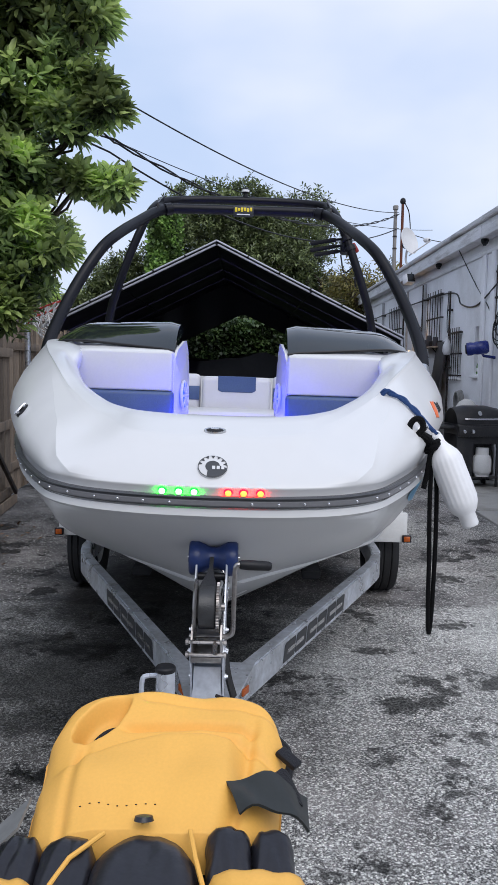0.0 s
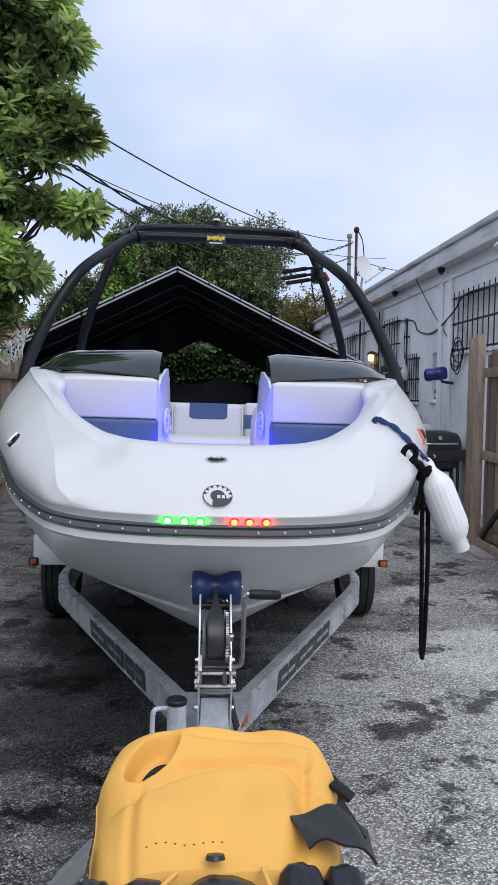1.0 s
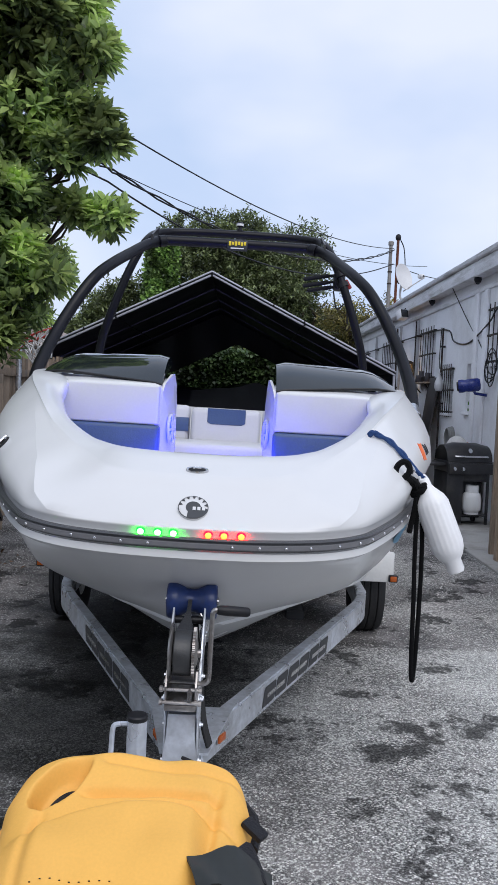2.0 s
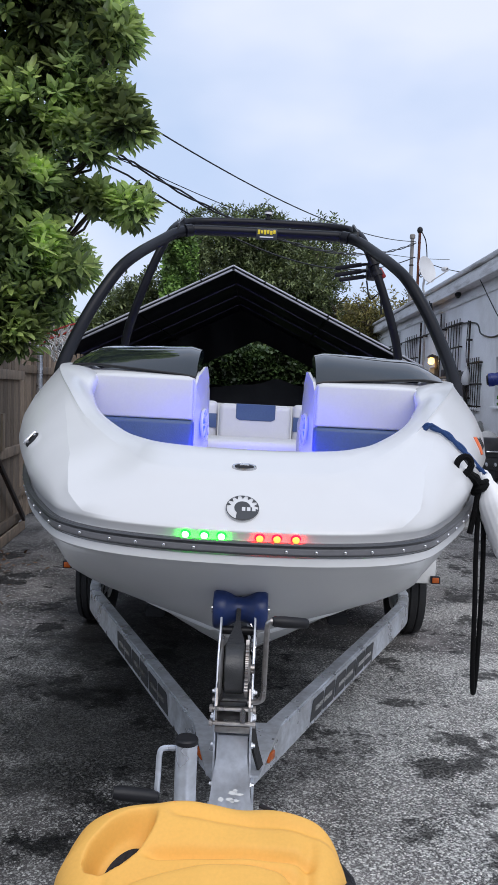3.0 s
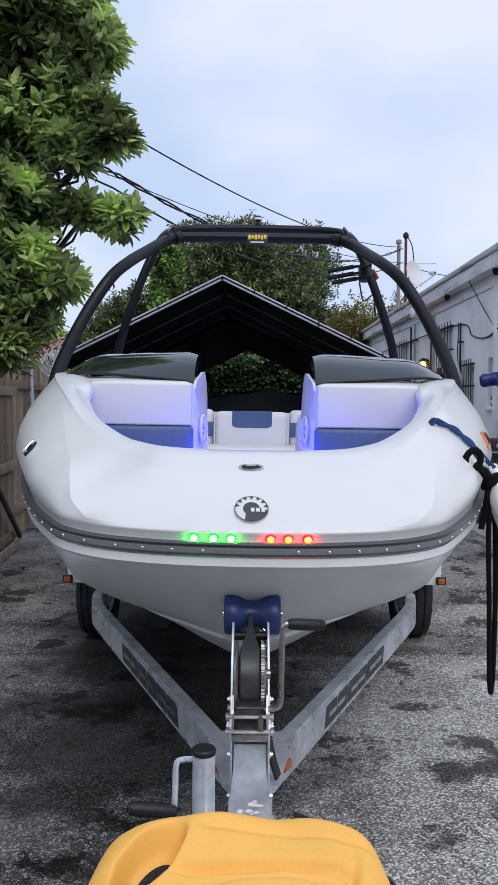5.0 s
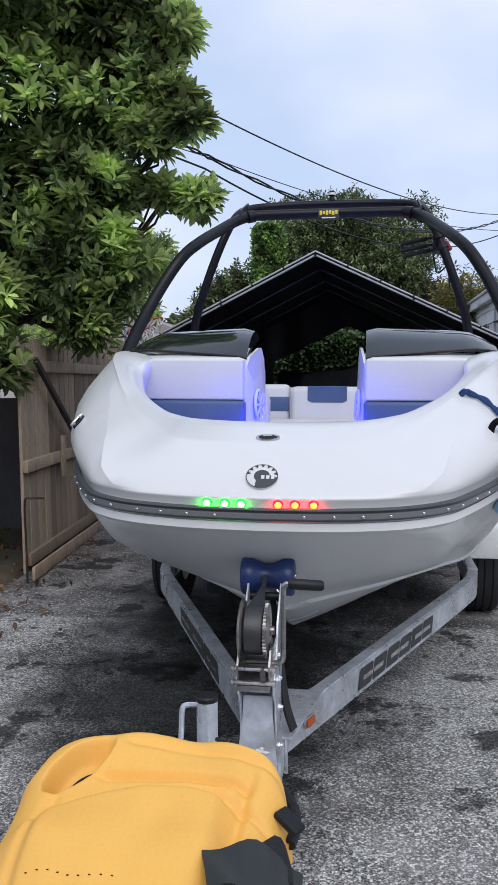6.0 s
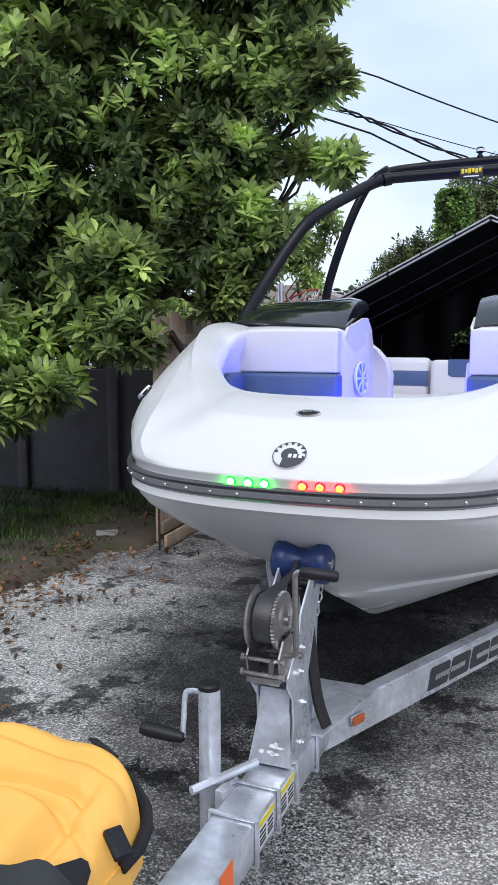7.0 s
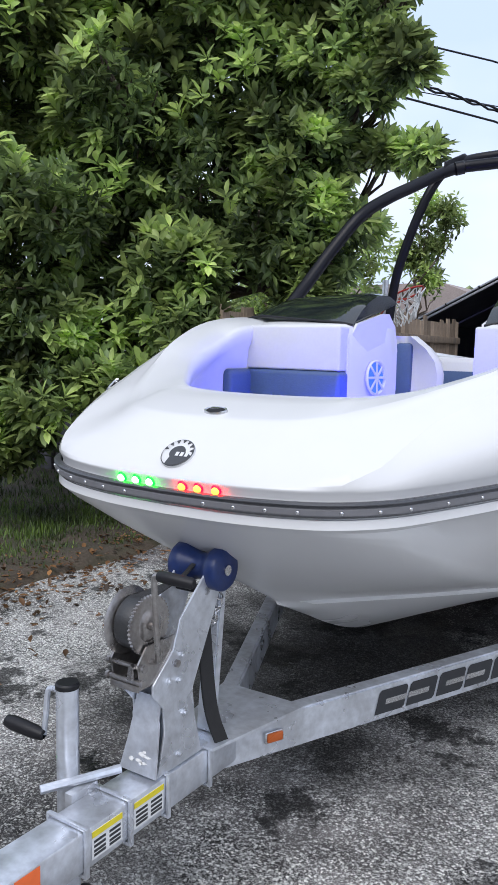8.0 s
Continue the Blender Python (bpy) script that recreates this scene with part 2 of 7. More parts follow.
BLACKTUBE = material("black_powder_coat", (0.006, 0.006, 0.009), 0.38, vary=0.12, fine=200, bump=0.06, bump_scale=220, spec=0.28)
BLACKPLASTIC = material("black_plastic", (0.012, 0.012, 0.014), 0.45, spec=0.35, vary=0.15, fine=120, bump=0.06)
GALV = material("galvanised_steel", (0.67, 0.70, 0.755), 0.34, metal=0.70, vary=0.22, scale=9, fine=45, dirt=(0.24, 0.23, 0.22), dirt_amount=0.45, dirt_scale=5, rough_vary=0.14)
RUBBER = material("tyre_rubber", (0.018, 0.018, 0.019), 0.75, vary=0.2, fine=80, bump=0.2, bump_scale=60)
BLUE_RUBBER = material("blue_polyurethane", (0.012, 0.028, 0.11), 0.38, vary=0.2, scale=9, fine=70, dirt=(0.03, 0.03, 0.05), dirt_amount=0.5, dirt_scale=8)
WHITE_PAINT = material("white_paint", (0.74, 0.74, 0.73), 0.4, vary=0.06, dirt=(0.4, 0.37, 0.33), dirt_amount=0.25)
FENCE_WOOD = material("weathered_fence_wood", (0.31, 0.235, 0.17), 0.82, vary=0.4, scale=2.5, fine=22, stretch=(6, 6, 0.8), bump=0.5, bump_scale=25, random_tint=0.4, dirt=(0.15, 0.135, 0.12), dirt_amount=0.6, dirt_scale=1.2)
STUCCO = material("white_painted_stucco", (0.92, 0.92, 0.945), 0.85, vary=0.06, scale=1.5, fine=40, bump=0.3, bump_scale=70, dirt=(0.5, 0.48, 0.46), dirt_amount=0.35, dirt_scale=0.9)
TRIM = material("aged_white_fascia_paint", (0.82, 0.82, 0.84), 0.7, vary=0.12, scale=2, fine=30, stretch=(1, 0.5, 4), dirt=(0.2, 0.18, 0.16), dirt_amount=0.55, dirt_scale=1.6)
IRON = material("dark_iron_bars", (0.035, 0.03, 0.028), 0.6, metal=0.4, vary=0.25, dirt=(0.14, 0.06, 0.03), dirt_amount=0.4, dirt_scale=8)
GLASS_DARK = material("dark_window_glass", (0.03, 0.035, 0.04), 0.08, vary=0.1, spec=0.8)
TARP = material("black_canopy_tarp", (0.008, 0.008, 0.016), 0.42, spec=0.4, vary=0.3, scale=2, fine=14, bump=0.5, bump_scale=5)
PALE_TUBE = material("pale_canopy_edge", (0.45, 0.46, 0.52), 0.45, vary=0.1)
BARK = material("grey_brown_bark", (0.10, 0.078, 0.058), 0.9, vary=0.35, scale=5, fine=40, stretch=(3, 3, 0.6), bump=0.8, bump_scale=30)
CONCRETE = material("stained_concrete", (0.36, 0.35, 0.33), 0.85, vary=0.14, scale=2, fine=60, bump=0.3, bump_scale=80, dirt=(0.15, 0.14, 0.12), dirt_amount=0.6, dirt_scale=1.5)
SOIL = material("leaf_littered_soil", (0.075, 0.058, 0.042), 0.95, vary=0.4, scale=4, fine=55, bump=0.9, bump_scale=45, dirt=(0.035, 0.05, 0.018), dirt_amount=0.7, dirt_scale=3)
PALE_BOARD = material("pale_shutter_board", (0.78, 0.76, 0.78), 0.8, vary=0.12, scale=3, fine=30, stretch=(1, 4, 1), dirt=(0.5, 0.48, 0.46), dirt_amount=0.4)
GREY_WALL = material("grey_block_wall", (0.15, 0.14, 0.15), 0.85, vary=0.12, scale=1.5, fine=40, bump=0.25, bump_scale=50, dirt=(0.06, 0.06, 0.055), dirt_amount=0.5)
ROOFING = material("tan_shingle_roof", (0.32, 0.27, 0.25), 0.9, vary=0.2, scale=2, fine=30, bump=0.4)
YELLOW = material("yellow_neoprene", (0.82, 0.44, 0.09), 0.6, vary=0.05, scale=6, fine=220, bump=0.03, bump_scale=350)
BLACK_PAD = material("glossy_black_neoprene", (0.016, 0.016, 0.021), 0.34, spec=0.5, vary=0.2, scale=14, fine=160, bump=0.25, bump_scale=30)
NYLON = material("black_nylon", (0.012, 0.012, 0.015), 0.55, spec=0.3, vary=0.2, fine=200, bump=0.3, bump_scale=240)
ROPE_BLACK = material("black_braided_rope", (0.005, 0.005, 0.0055), 0.8, spec=0.15, vary=0.3, fine=300, bump=0.6, bump_scale=300)
ROPE_BLUE = material("blue_braided_rope", (0.012, 0.05, 0.17), 0.7, vary=0.3, fine=300, bump=0.6, bump_scale=300)
AMBER = material("amber_reflector", (0.42, 0.09, 0.015), 0.25, vary=0.1)
ORANGE = material("orange_sticker", (0.85, 0.16, 0.04), 0.5, vary=0.05)
STICKER_DARK = material("dark_sticker_ink", (0.03, 0.032, 0.036), 0.4, vary=0.1)
TEAL = material("teal_sticker", (0.05, 0.22, 0.36), 0.4, vary=0.1)
LOGO_GREY = material("logo_grey", (0.05, 0.052, 0.056), 0.35, vary=0.05)
GLOW_GREEN = glow("green_led_lens", (0.40, 1.0, 0.42), 2.6)
GLOW_RED = glow("red_led_lens", (1.0, 0.30, 0.05), 2.6)
HALO_GREEN = glow("green_led_halo", (0.0, 1.0, 0.001), 90)
HALO_RED = glow("red_led_halo", (1.0, 0.0, 0.001), 90)
GLOW_BLUE = glow("blue_led", (0.02, 0.06, 1.0), 2.2)
COIL = material("worn_black_webbing", (0.035, 0.036, 0.038), 0.36, spec=0.5, vary=0.25, fine=200, bump=0.15, bump_scale=300)
WINCH_STEEL = material("worn_zinc_steel", (0.36, 0.345, 0.335), 0.32, metal=0.9, vary=0.25, scale=14, fine=80, dirt=(0.15, 0.105, 0.08), dirt_amount=0.45, dirt_scale=9)
GLOW_LAMP = glow("warm_bulb", (1.0, 0.60, 0.16), 3.5)


# ---- building blocks ----
def part(name, bm, mat, parent=None, label="", sharp=38, mats=()):
    """Links a bmesh as one mesh object, under a thing or a part."""
    me = bpy.data.meshes.new(name)
    bmesh.ops.recalc_face_normals(bm, faces=bm.faces)
    bm.to_mesh(me)
    bm.free()
    for m in (mat, *mats):
        me.materials.append(m)
    me.polygons.foreach_set("use_smooth", [True] * len(me.polygons))
    me.set_sharp_from_angle(angle=radians(sharp))
    ob = new(name, me)
    if parent is not None:
        ob.parent = parent
    return tagged(ob, label)


def raw(name, verts, faces, mat, parent=None, label="", smooth=False):
    """A mesh from arrays that the code has computed."""
    me = bpy.data.meshes.new(name)
    me.from_pydata(verts, [], faces)
    me.materials.append(mat)
    if smooth:
        me.polygons.foreach_set("use_smooth", [True] * len(me.polygons))
    ob = new(name, me)
    if parent is not None:
        ob.parent = parent
    return tagged(ob, label)


def thing(name, label, category, m=None, group="", kind=""):
    ob = new(name)
    ob.empty_display_size = 0.1
    if m is not None:
        ob.matrix_world = m
    return tagged(ob, label, category, group, kind)


def add_box(bm, lo, hi, bevel=0.0, m=None, seg=2):
    lo, hi = Vector(lo), Vector(hi)
    made = bmesh.ops.create_cube(bm, size=1.0, matrix=Matrix.Translation((lo + hi) / 2) @ Matrix.Diagonal((*(hi - lo), 1)))
    vs = made["verts"]
    if bevel:
        es = list({e for v in vs for e in v.link_edges})
        res = bmesh.ops.bevel(bm, geom=es, offset=bevel, segments=seg, profile=0.5, affect="EDGES")
        vs = list({v for f in res["faces"] for v in f.verts} | {v for v in vs if v.is_valid})
    if m is not None:
        bmesh.ops.transform(bm, matrix=m, verts=[v for v in vs if v.is_valid])
    return vs


def box(lo, hi, bevel=0.0, m=None, seg=2):
    bm = bmesh.new()
    add_box(bm, lo, hi, bevel, m, seg)
    return bm


def add_tube(bm, pts, r, seg=10, cap=True, closed=False):
    """A round tube through the points; r may be one radius or one for each point."""
    pts = [Vector(p) for p in pts]
    n = len(pts)
    radii = [float(q) for q in r] if isinstance(r, (list, tuple)) else [r] * n
    rings, side = [], None
    for i, p in enumerate(pts):
        before, after = (pts[i - 1], pts[(i + 1) % n]) if closed else (pts[max(i - 1, 0)], pts[min(i + 1, n - 1)])
        d = (after - before).normalized()
        if side is None:
            side = d.cross(Vector((0, 0, 1)) if abs(d.z) < 0.9 else Vector((1, 0, 0))).normalized()
        else:
            side = (side - d * side.dot(d)).normalized()
        up = d.cross(side)
        rings.append([bm.verts.new(p + radii[i] * (math.cos(a) * side + math.sin(a) * up)) for a in np.linspace(0, 2 * math.pi, seg, endpoint=False)])
    for i in range(n if closed else n - 1):
        a, b = rings[i], rings[(i + 1) % n]
        for k in range(seg):
            bm.faces.new((a[k], a[(k + 1) % seg], b[(k + 1) % seg], b[k]))
    if cap and not closed:
        bm.faces.new(rings[0][::-1])
        bm.faces.new(rings[-1])


def tube(pts, r, seg=10, closed=False):
    bm = bmesh.new()
    add_tube(bm, pts, r, seg, closed=closed)
    return bm


def smooth_path(pts, steps=6):
    """Catmull-Rom through the points."""
    p = [Vector(q) for q in pts]
    p = [2 * p[0] - p[1], *p, 2 * p[-1] - p[-2]]
    out = []
    for i in range(1, len(p) - 2):
        for s in range(steps):
            t = s / steps
            a, b, c, d = p[i - 1], p[i], p[i + 1], p[i + 2]
            out.append(0.5 * (2 * b + (c - a) * t + (2 * a - 5 * b + 4 * c - d) * t * t + (3 * b - a - 3 * c + d) * t ** 3))
    out.append(p[-2])
    return out


def lathe(profile, seg=24, m=None):
    """Turns (radius, height) pairs round the z axis."""
    bm = bmesh.new()
    rings = []
    for r, z in profile:
        if r < 1e-5:
            rings.append([bm.verts.new((0, 0, z))])
        else:
            rings.append([bm.verts.new((r * math.cos(a), r * math.sin(a), z)) for a in np.linspace(0, 2 * math.pi, seg, endpoint=False)])
    for a, b in zip(rings, rings[1:]):
        for k in range(seg):
            q = [a[k % len(a)], a[(k + 1) % len(a)], b[(k + 1) % len(b)], b[k % len(b)]]
            q = list(dict.fromkeys(q))
            if len(q) > 2:
                bm.faces.new(q)
    if m is not None:
        bm.transform(m)
    return bm


def grid_surface(rows, close=False):
    """Quads between rows of points of equal length."""
    bm = bmesh.new()
    vs = [[bm.verts.new(p) for p in row] for row in rows]
    for a, b in zip(vs, vs[1:]):
        n = len(a)
        for k in range(n if close else n - 1):
            bm.faces.new((a[k], a[(k + 1) % n], b[(k + 1) % n], b[k]))
    bmesh.ops.remove_doubles(bm, verts=bm.verts, dist=1e-5)
    return bm


def thicken(bm, depth):
    bmesh.ops.recalc_face_normals(bm, faces=bm.faces)
    bmesh.ops.solidify(bm, geom=bm.faces[:], thickness=depth)
    return bm


def prism(outline, depth, m=None, bevel=0.0):
    """A flat plate: an outline in x, y raised by depth."""
    bm = bmesh.new()
    f = bm.faces.new([bm.verts.new((x, y, 0)) for x, y in outline])
    top = bmesh.ops.extrude_face_region(bm, geom=[f])
    bmesh.ops.translate(bm, verts=[v for v in top["geom"] if isinstance(v, bmesh.types.BMVert)], vec=(0, 0, depth))
    if bevel:
        bmesh.ops.bevel(bm, geom=bm.edges[:], offset=bevel, segments=1, affect="EDGES")
    if m is not None:
        bm.transform(m)
    return bm


def axis_to(p, direction):
    """A pose at p whose z axis points along direction."""
    return Matrix.Translation(p) @ Vector(direction).to_track_quat("Z", "Y").to_matrix().to_4x4()


# near-black filler for hedges, with their inner shade put into the colour
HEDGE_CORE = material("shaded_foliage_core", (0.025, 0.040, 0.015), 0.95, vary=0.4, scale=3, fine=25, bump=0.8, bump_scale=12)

# ---- the setting ----
GX = 600.0


def build_ground():
    """One sheet to the horizon, finely cut and slightly uneven near the driveway."""
    xs = [-GX, -60, -20, *np.linspace(-8, 8, 65), 20, 60, GX]
    ys = [-GX, -60, -20, *np.linspace(-4, 16, 81), 30, 60, GX]
    rows = []
    for y in ys:
        row = []
        for x in xs:
            near = max(0.0, 1 - max(abs(x) / 8, abs(y - 6) / 10))
            z = 0.012 * (noise.noise((x * 0.7, y * 0.7, 0.3))) * near - 0.004 * near
            row.append((x, y, z))
        rows.append(row)
    return grid_surface(rows)


ground = tagged(part("ground", build_ground(), ASPHALT), "dark worn asphalt driveway with pale grit, damp stains and shade painted under the boat", "ground", kind="structure")


def build_bank():
    """The planted strip beside the driveway: soil that rises a little from the asphalt edge."""
    rows = []
    for y in np.linspace(-14, 7.6, 130):
        row = []
        edge = -2.62 + 0.16 * noise.noise((y * 0.9, 2.0, 0)) - 0.02 * (y - 4) if y < 5.5 else -2.36 + 0.05 * noise.noise((y * 2, 1, 0)) - 0.05 * (y - 5.5)
        for t in np.linspace(0, 1, 30):
            x = edge - t * t * 6.5 - t * 0.4
            z = -0.02 + 0.07 * min(1, t * 8) + 0.05 * noise.noise((x * 2.3, y * 2.3, 0)) * min(1, t * 6) + 0.04 * t
            row.append((x, y, z))
        rows.append(row)
    return grid_surface(rows)


soil_bank = tagged(part("soil_strip", build_bank(), SOIL), "strip of dark soil with leaf litter and thin grass", "soil", kind="structure")

# unseen wall added to close the driveway behind the camera, grey to cut bounced light
tagged(part("wall_behind_camera", box((-9.0, -6.2, 0), (3.5, -5.9, 4.4)), GREY_WALL), "plain grey wall, unseen, added across the driveway to cut bounced light", "wall", kind="structure")

# concrete apron by the building
bm = bmesh.new()
for k in range(9):
    y0 = 7.0 + k * 1.2
    x0 = 2.42 + 0.05 * math.sin(k * 2.1)
    add_box(bm, (x0, y0, -0.05), (3.34, y0 + 1.185, 0.022 + 0.006 * math.sin(k * 3.3)), 0.006)
tagged(part("concrete_apron", bm, CONCRETE), "cracked pale concrete slabs along the building", "pavement", kind="structure")

# ---- the long white building ----
WALL_X, B0, B1 = 3.32, 6.0, 26.0
building = thing("building", "long low white stucco building with barred windows and a shallow roof", "building", kind="structure")
OPENINGS = [  # y0, y1, z0, z1
    (8.35, 10.55, 2.08, 2.82), (11.35, 11.62, 1.42, 2.12), (12.35, 12.85, 1.38, 2.10), (13.6, 14.55, 1.95, 2.80), (17.2, 18.4, 1.9, 2.8), (20.5, 21.8, 1.9, 2.75), (15.05, 16.0, 0.0, 2.1),
]


def build_wall_with_openings(x, thick, y0, y1, height, holes):
    ys = sorted({y0, y1, *[h[0] for h in holes], *[h[1] for h in holes]})
    zs = sorted({0.0, height, *[h[2] for h in holes], *[h[3] for h in holes]})
    bm = bmesh.new()
    for ya, yb in zip(ys, ys[1:]):
        for z_lo, z_hi in zip(zs, zs[1:]):
            yc, zc = (ya + yb) / 2, (z_lo + z_hi) / 2
            if any(h[0] < yc < h[1] and h[2] < zc < h[3] for h in holes):
                continue
            add_box(bm, (x, ya, z_lo), (x + thick, yb, z_hi))
    bmesh.ops.remove_doubles(bm, verts=bm.verts, dist=1e-4)
    twice = [f for f in bm.faces if sum(1 for g in f.verts[0].link_faces if set(g.verts) == set(f.verts)) > 1]
    bmesh.ops.delete(bm, geom=twice, context="FACES_ONLY")
    return bm


part("wall", build_wall_with_openings(WALL_X, 0.2, B0, B1, 3.30, OPENINGS), STUCCO, building, "white stucco wall, stained and patched")
part("end_wall", box((WALL_X + 0.2, B0, 0), (11, B0 + 0.2, 3.30)), STUCCO, building)
part("end_wall", box((WALL_X + 0.2, B1 - 0.2, 0), (11, B1, 3.30)), STUCCO, building)
part("back_wall", box((10.8, B0 + 0.2, 0), (11, B1 - 0.2, 3.30)), STUCCO, building)
roof = part("roof", prism([(3.16, 3.47), (3.26, 3.50), (7.1, 4.2), (11.3, 3.5), (11.3, 3.305), (3.16, 3.305)], B1 - B0 + 0.6, Matrix.Translation((0, B1 + 0.3, 0)) @ Matrix.Rotation(radians(90), 4, "X")), ROOFING, building, "shallow tan roof")
for k in range(8):
    y0, y1 = B0 - 0.3 + 2.575 * k, B0 - 0.3 + 2.575 * (k + 1) - 0.006
    part("fascia_board", box((3.12 + 0.004 * (k % 2), y0, 3.255 + 0.006 * (k % 3)), (3.157, y1, 3.455), 0.005), TRIM, roof, "weathered white fascia board")
gutter = [(3.157, 3.50), (3.157, 3.462), (3.075, 3.462), (3.062, 3.48), (3.062, 3.515), (3.072, 3.515), (3.076, 3.486), (3.14, 3.486), (3.145, 3.50)]
part("gutter", prism(gutter, B1 - B0 + 0.64, Matrix.Translation((0, B1 + 0.32, 0)) @ Matrix.Rotation(radians(90), 4, "X")), TRIM, roof, "white metal gutter")
part("soffit", box((3.16, B0 - 0.28, 3.275), (3.318, B1 + 0.28, 3.30)), TRIM, roof)
part("frieze_board", box((3.296, B0, 3.09), (3.317, B1, 3.15), 0.004), TRIM, roof, "narrow painted board under the eaves")
for y in (10.72, 11.15):
    part("pilaster", box((3.285, y, 0), (3.317, y + 0.16, 3.088), 0.006), STUCCO, building, "shallow plastered pilaster")

for k, (y0, y1, z0, z1) in enumerate(OPENINGS):
    if z0 < 0.1:
        door = part("door", box((WALL_X + 0.10, y0, 0.02), (WALL_X + 0.15, y1, z1), 0.004), material("dark_door_paint", (0.05, 0.045, 0.05), 0.5, vary=0.2), building, "dark closed door")
        part("door_handle", lathe([(0, 0), (0.028, 0), (0.03, 0.03), (0, 0.04)], 12, axis_to((WALL_X + 0.10, y0 + 0.1, 1.0), (-1, 0, 0))), STEEL, door)
        continue
    w = part("window", box((WALL_X + 0.12, y0 + 0.03, z0 + 0.03), (WALL_X + 0.13, y1 - 0.03, z1 - 0.03)), PALE_BOARD if k in (0, 3, 4) else GLASS_DARK, building, "barred window with pale boards behind" if k in (0, 3, 4) else "barred window with dark panes")
    frame_bm = bmesh.new()
    for lo, hi in (((y0, z0), (y1, z0 + 0.04)), ((y0, z1 - 0.04), (y1, z1)), ((y0, z0 + 0.04), (y0 + 0.04, z1 - 0.04)), ((y1 - 0.04, z0 + 0.04), (y1, z1 - 0.04))):
        add_box(frame_bm, (WALL_X + 0.09, lo[0], lo[1]), (WALL_X + 0.15, hi[0], hi[1]))
    part("window_frame", frame_bm, TRIM, w)
    part("window_sill", box((WALL_X - 0.05, y0 - 0.04, z0 - 0.045), (WALL_X + 0.12, y1 + 0.04, z0 - 0.002), 0.006), STUCCO, w)
    if k == 1:
        continue
    n = max(4, int((y1 - y0) / 0.18))
    for i in range(n + 1):
        y = y0 + (y1 - y0) * i / n
        part("bar", tube([(WALL_X - 0.045, y, z0 - 0.06), (WALL_X - 0.045, y, z1 + 0.05)], 0.0075, 6), IRON, w)
    for z in (z0 + 0.02, (z0 + z1) / 2, z1 - 0.03):
        part("cross_bar", box((WALL_X - 0.052, y0 - 0.06, z - 0.012), (WALL_X - 0.036, y1 + 0.06, z + 0.012)), IRON, w)
        for y in (y0 - 0.05, y1 + 0.05):
            part("bar_bracket", box((WALL_X - 0.04, y - 0.01, z - 0.012), (WALL_X, y + 0.01, z + 0.012)), IRON, w)

# ---- wooden gates, swung open along the driveway ----
PLANK_MESHES = {}


def plank_mesh(w, h, d, seed):
    key = (round(w, 3), round(h, 2), seed)
    if key not in PLANK_MESHES:
        bm = box((0, 0, 0), (d, w, h), 0.003, seg=1)
        rnd = random.Random(seed)
        for v in bm.verts:
            v.co.x += 0.004 * rnd.uniform(-1, 1)
            if v.co.z > h / 2:
                v.co.z += 0.012 * rnd.uniform(-1, 1)
        me = bpy.data.meshes.new("plank")
        bm.to_mesh(me)
        bm.free()
        me.materials.append(FENCE_WOOD)
        PLANK_MESHES[key] = me
    return PLANK_MESHES[key]


def build_gate(a, b, height, inner, label, group):
    """Planks from a to b in plan, with rails and a brace on the side named by inner (+1: right of the way from a to b)."""
    a, b = Vector((*a, 0)), Vector((*b, 0))
    d = b - a
    length = d.length
    ang = math.degrees(math.atan2(d.y, d.x)) - 90
    g = thing("wooden_gate", label, "gate", pose(a.x, a.y, 0, 0, 0, ang), group)
    rnd = random.Random(int(abs(a.x * 100)))
    y = 0.0
    while y < length - 0.05:
        w = 0.185 if rnd.random() < 0.75 else 0.14
        w = min(w, length - y)
        p = new("plank", plank_mesh(w - 0.006, height + rnd.choice((-0.03, 0, 0.02)), 0.02, rnd.randint(0, 2)))
        p.parent = g
        p.location = (0, y, 0.06)
        y += w
    x0, x1 = (0.022, 0.06) if inner > 0 else (-0.04, -0.002)
    for z in (0.12, height * 0.47, height * 0.9):
        part("gate_rail", box((x0, 0.0, z), (x1, length, z + 0.09), 0.004), FENCE_WOOD, g)
    part("kick_board", box((x1 + 0.002, 0.0, 0.01) if inner > 0 else (x0 - 0.026, 0.0, 0.01), (x1 + 0.024, length, 0.11) if inner > 0 else (x0 - 0.004, length, 0.11), 0.004), FENCE_WOOD, g, "pale board along the foot")
    for yy, zz in ((length * 0.30, height * 0.40), (length * 0.62, height * 0.52)):
        part("cleat_board", box((x1 + 0.002, yy, zz) if inner > 0 else (x0 - 0.022, yy, zz), (x1 + 0.022, yy + 0.09, zz + 0.34) if inner > 0 else (x0 - 0.002, yy + 0.09, zz + 0.34), 0.003), FENCE_WOOD, g)
    xb = x1 + 0.026 if inner > 0 else x0 - 0.034
    part("brace", beam_bar((xb + 0.016, 0.12, height * 0.95), (xb + 0.016, length - 0.15, 0.14), 0.05, 0.032), IRON, g, "dark diagonal brace")
    return g


def beam_bar(a, b, w, h):
    a, b = Vector(a), Vector(b)
    d = (b - a)
    m = axis_to(a, d)
    return box((-h / 2, -w / 2, 0), (h / 2, w / 2, d.length), 0.004, m)


gate_l = build_gate((-2.29, 5.66), (-2.52, 8.36), 1.72, 1, "weathered wooden plank gate swung open, with a dark diagonal brace", "gates")
gate_r = build_gate((2.62, 5.0), (2.64, 7.55), 1.86, -1, "weathered wooden plank gate swung open by the building", "gates")


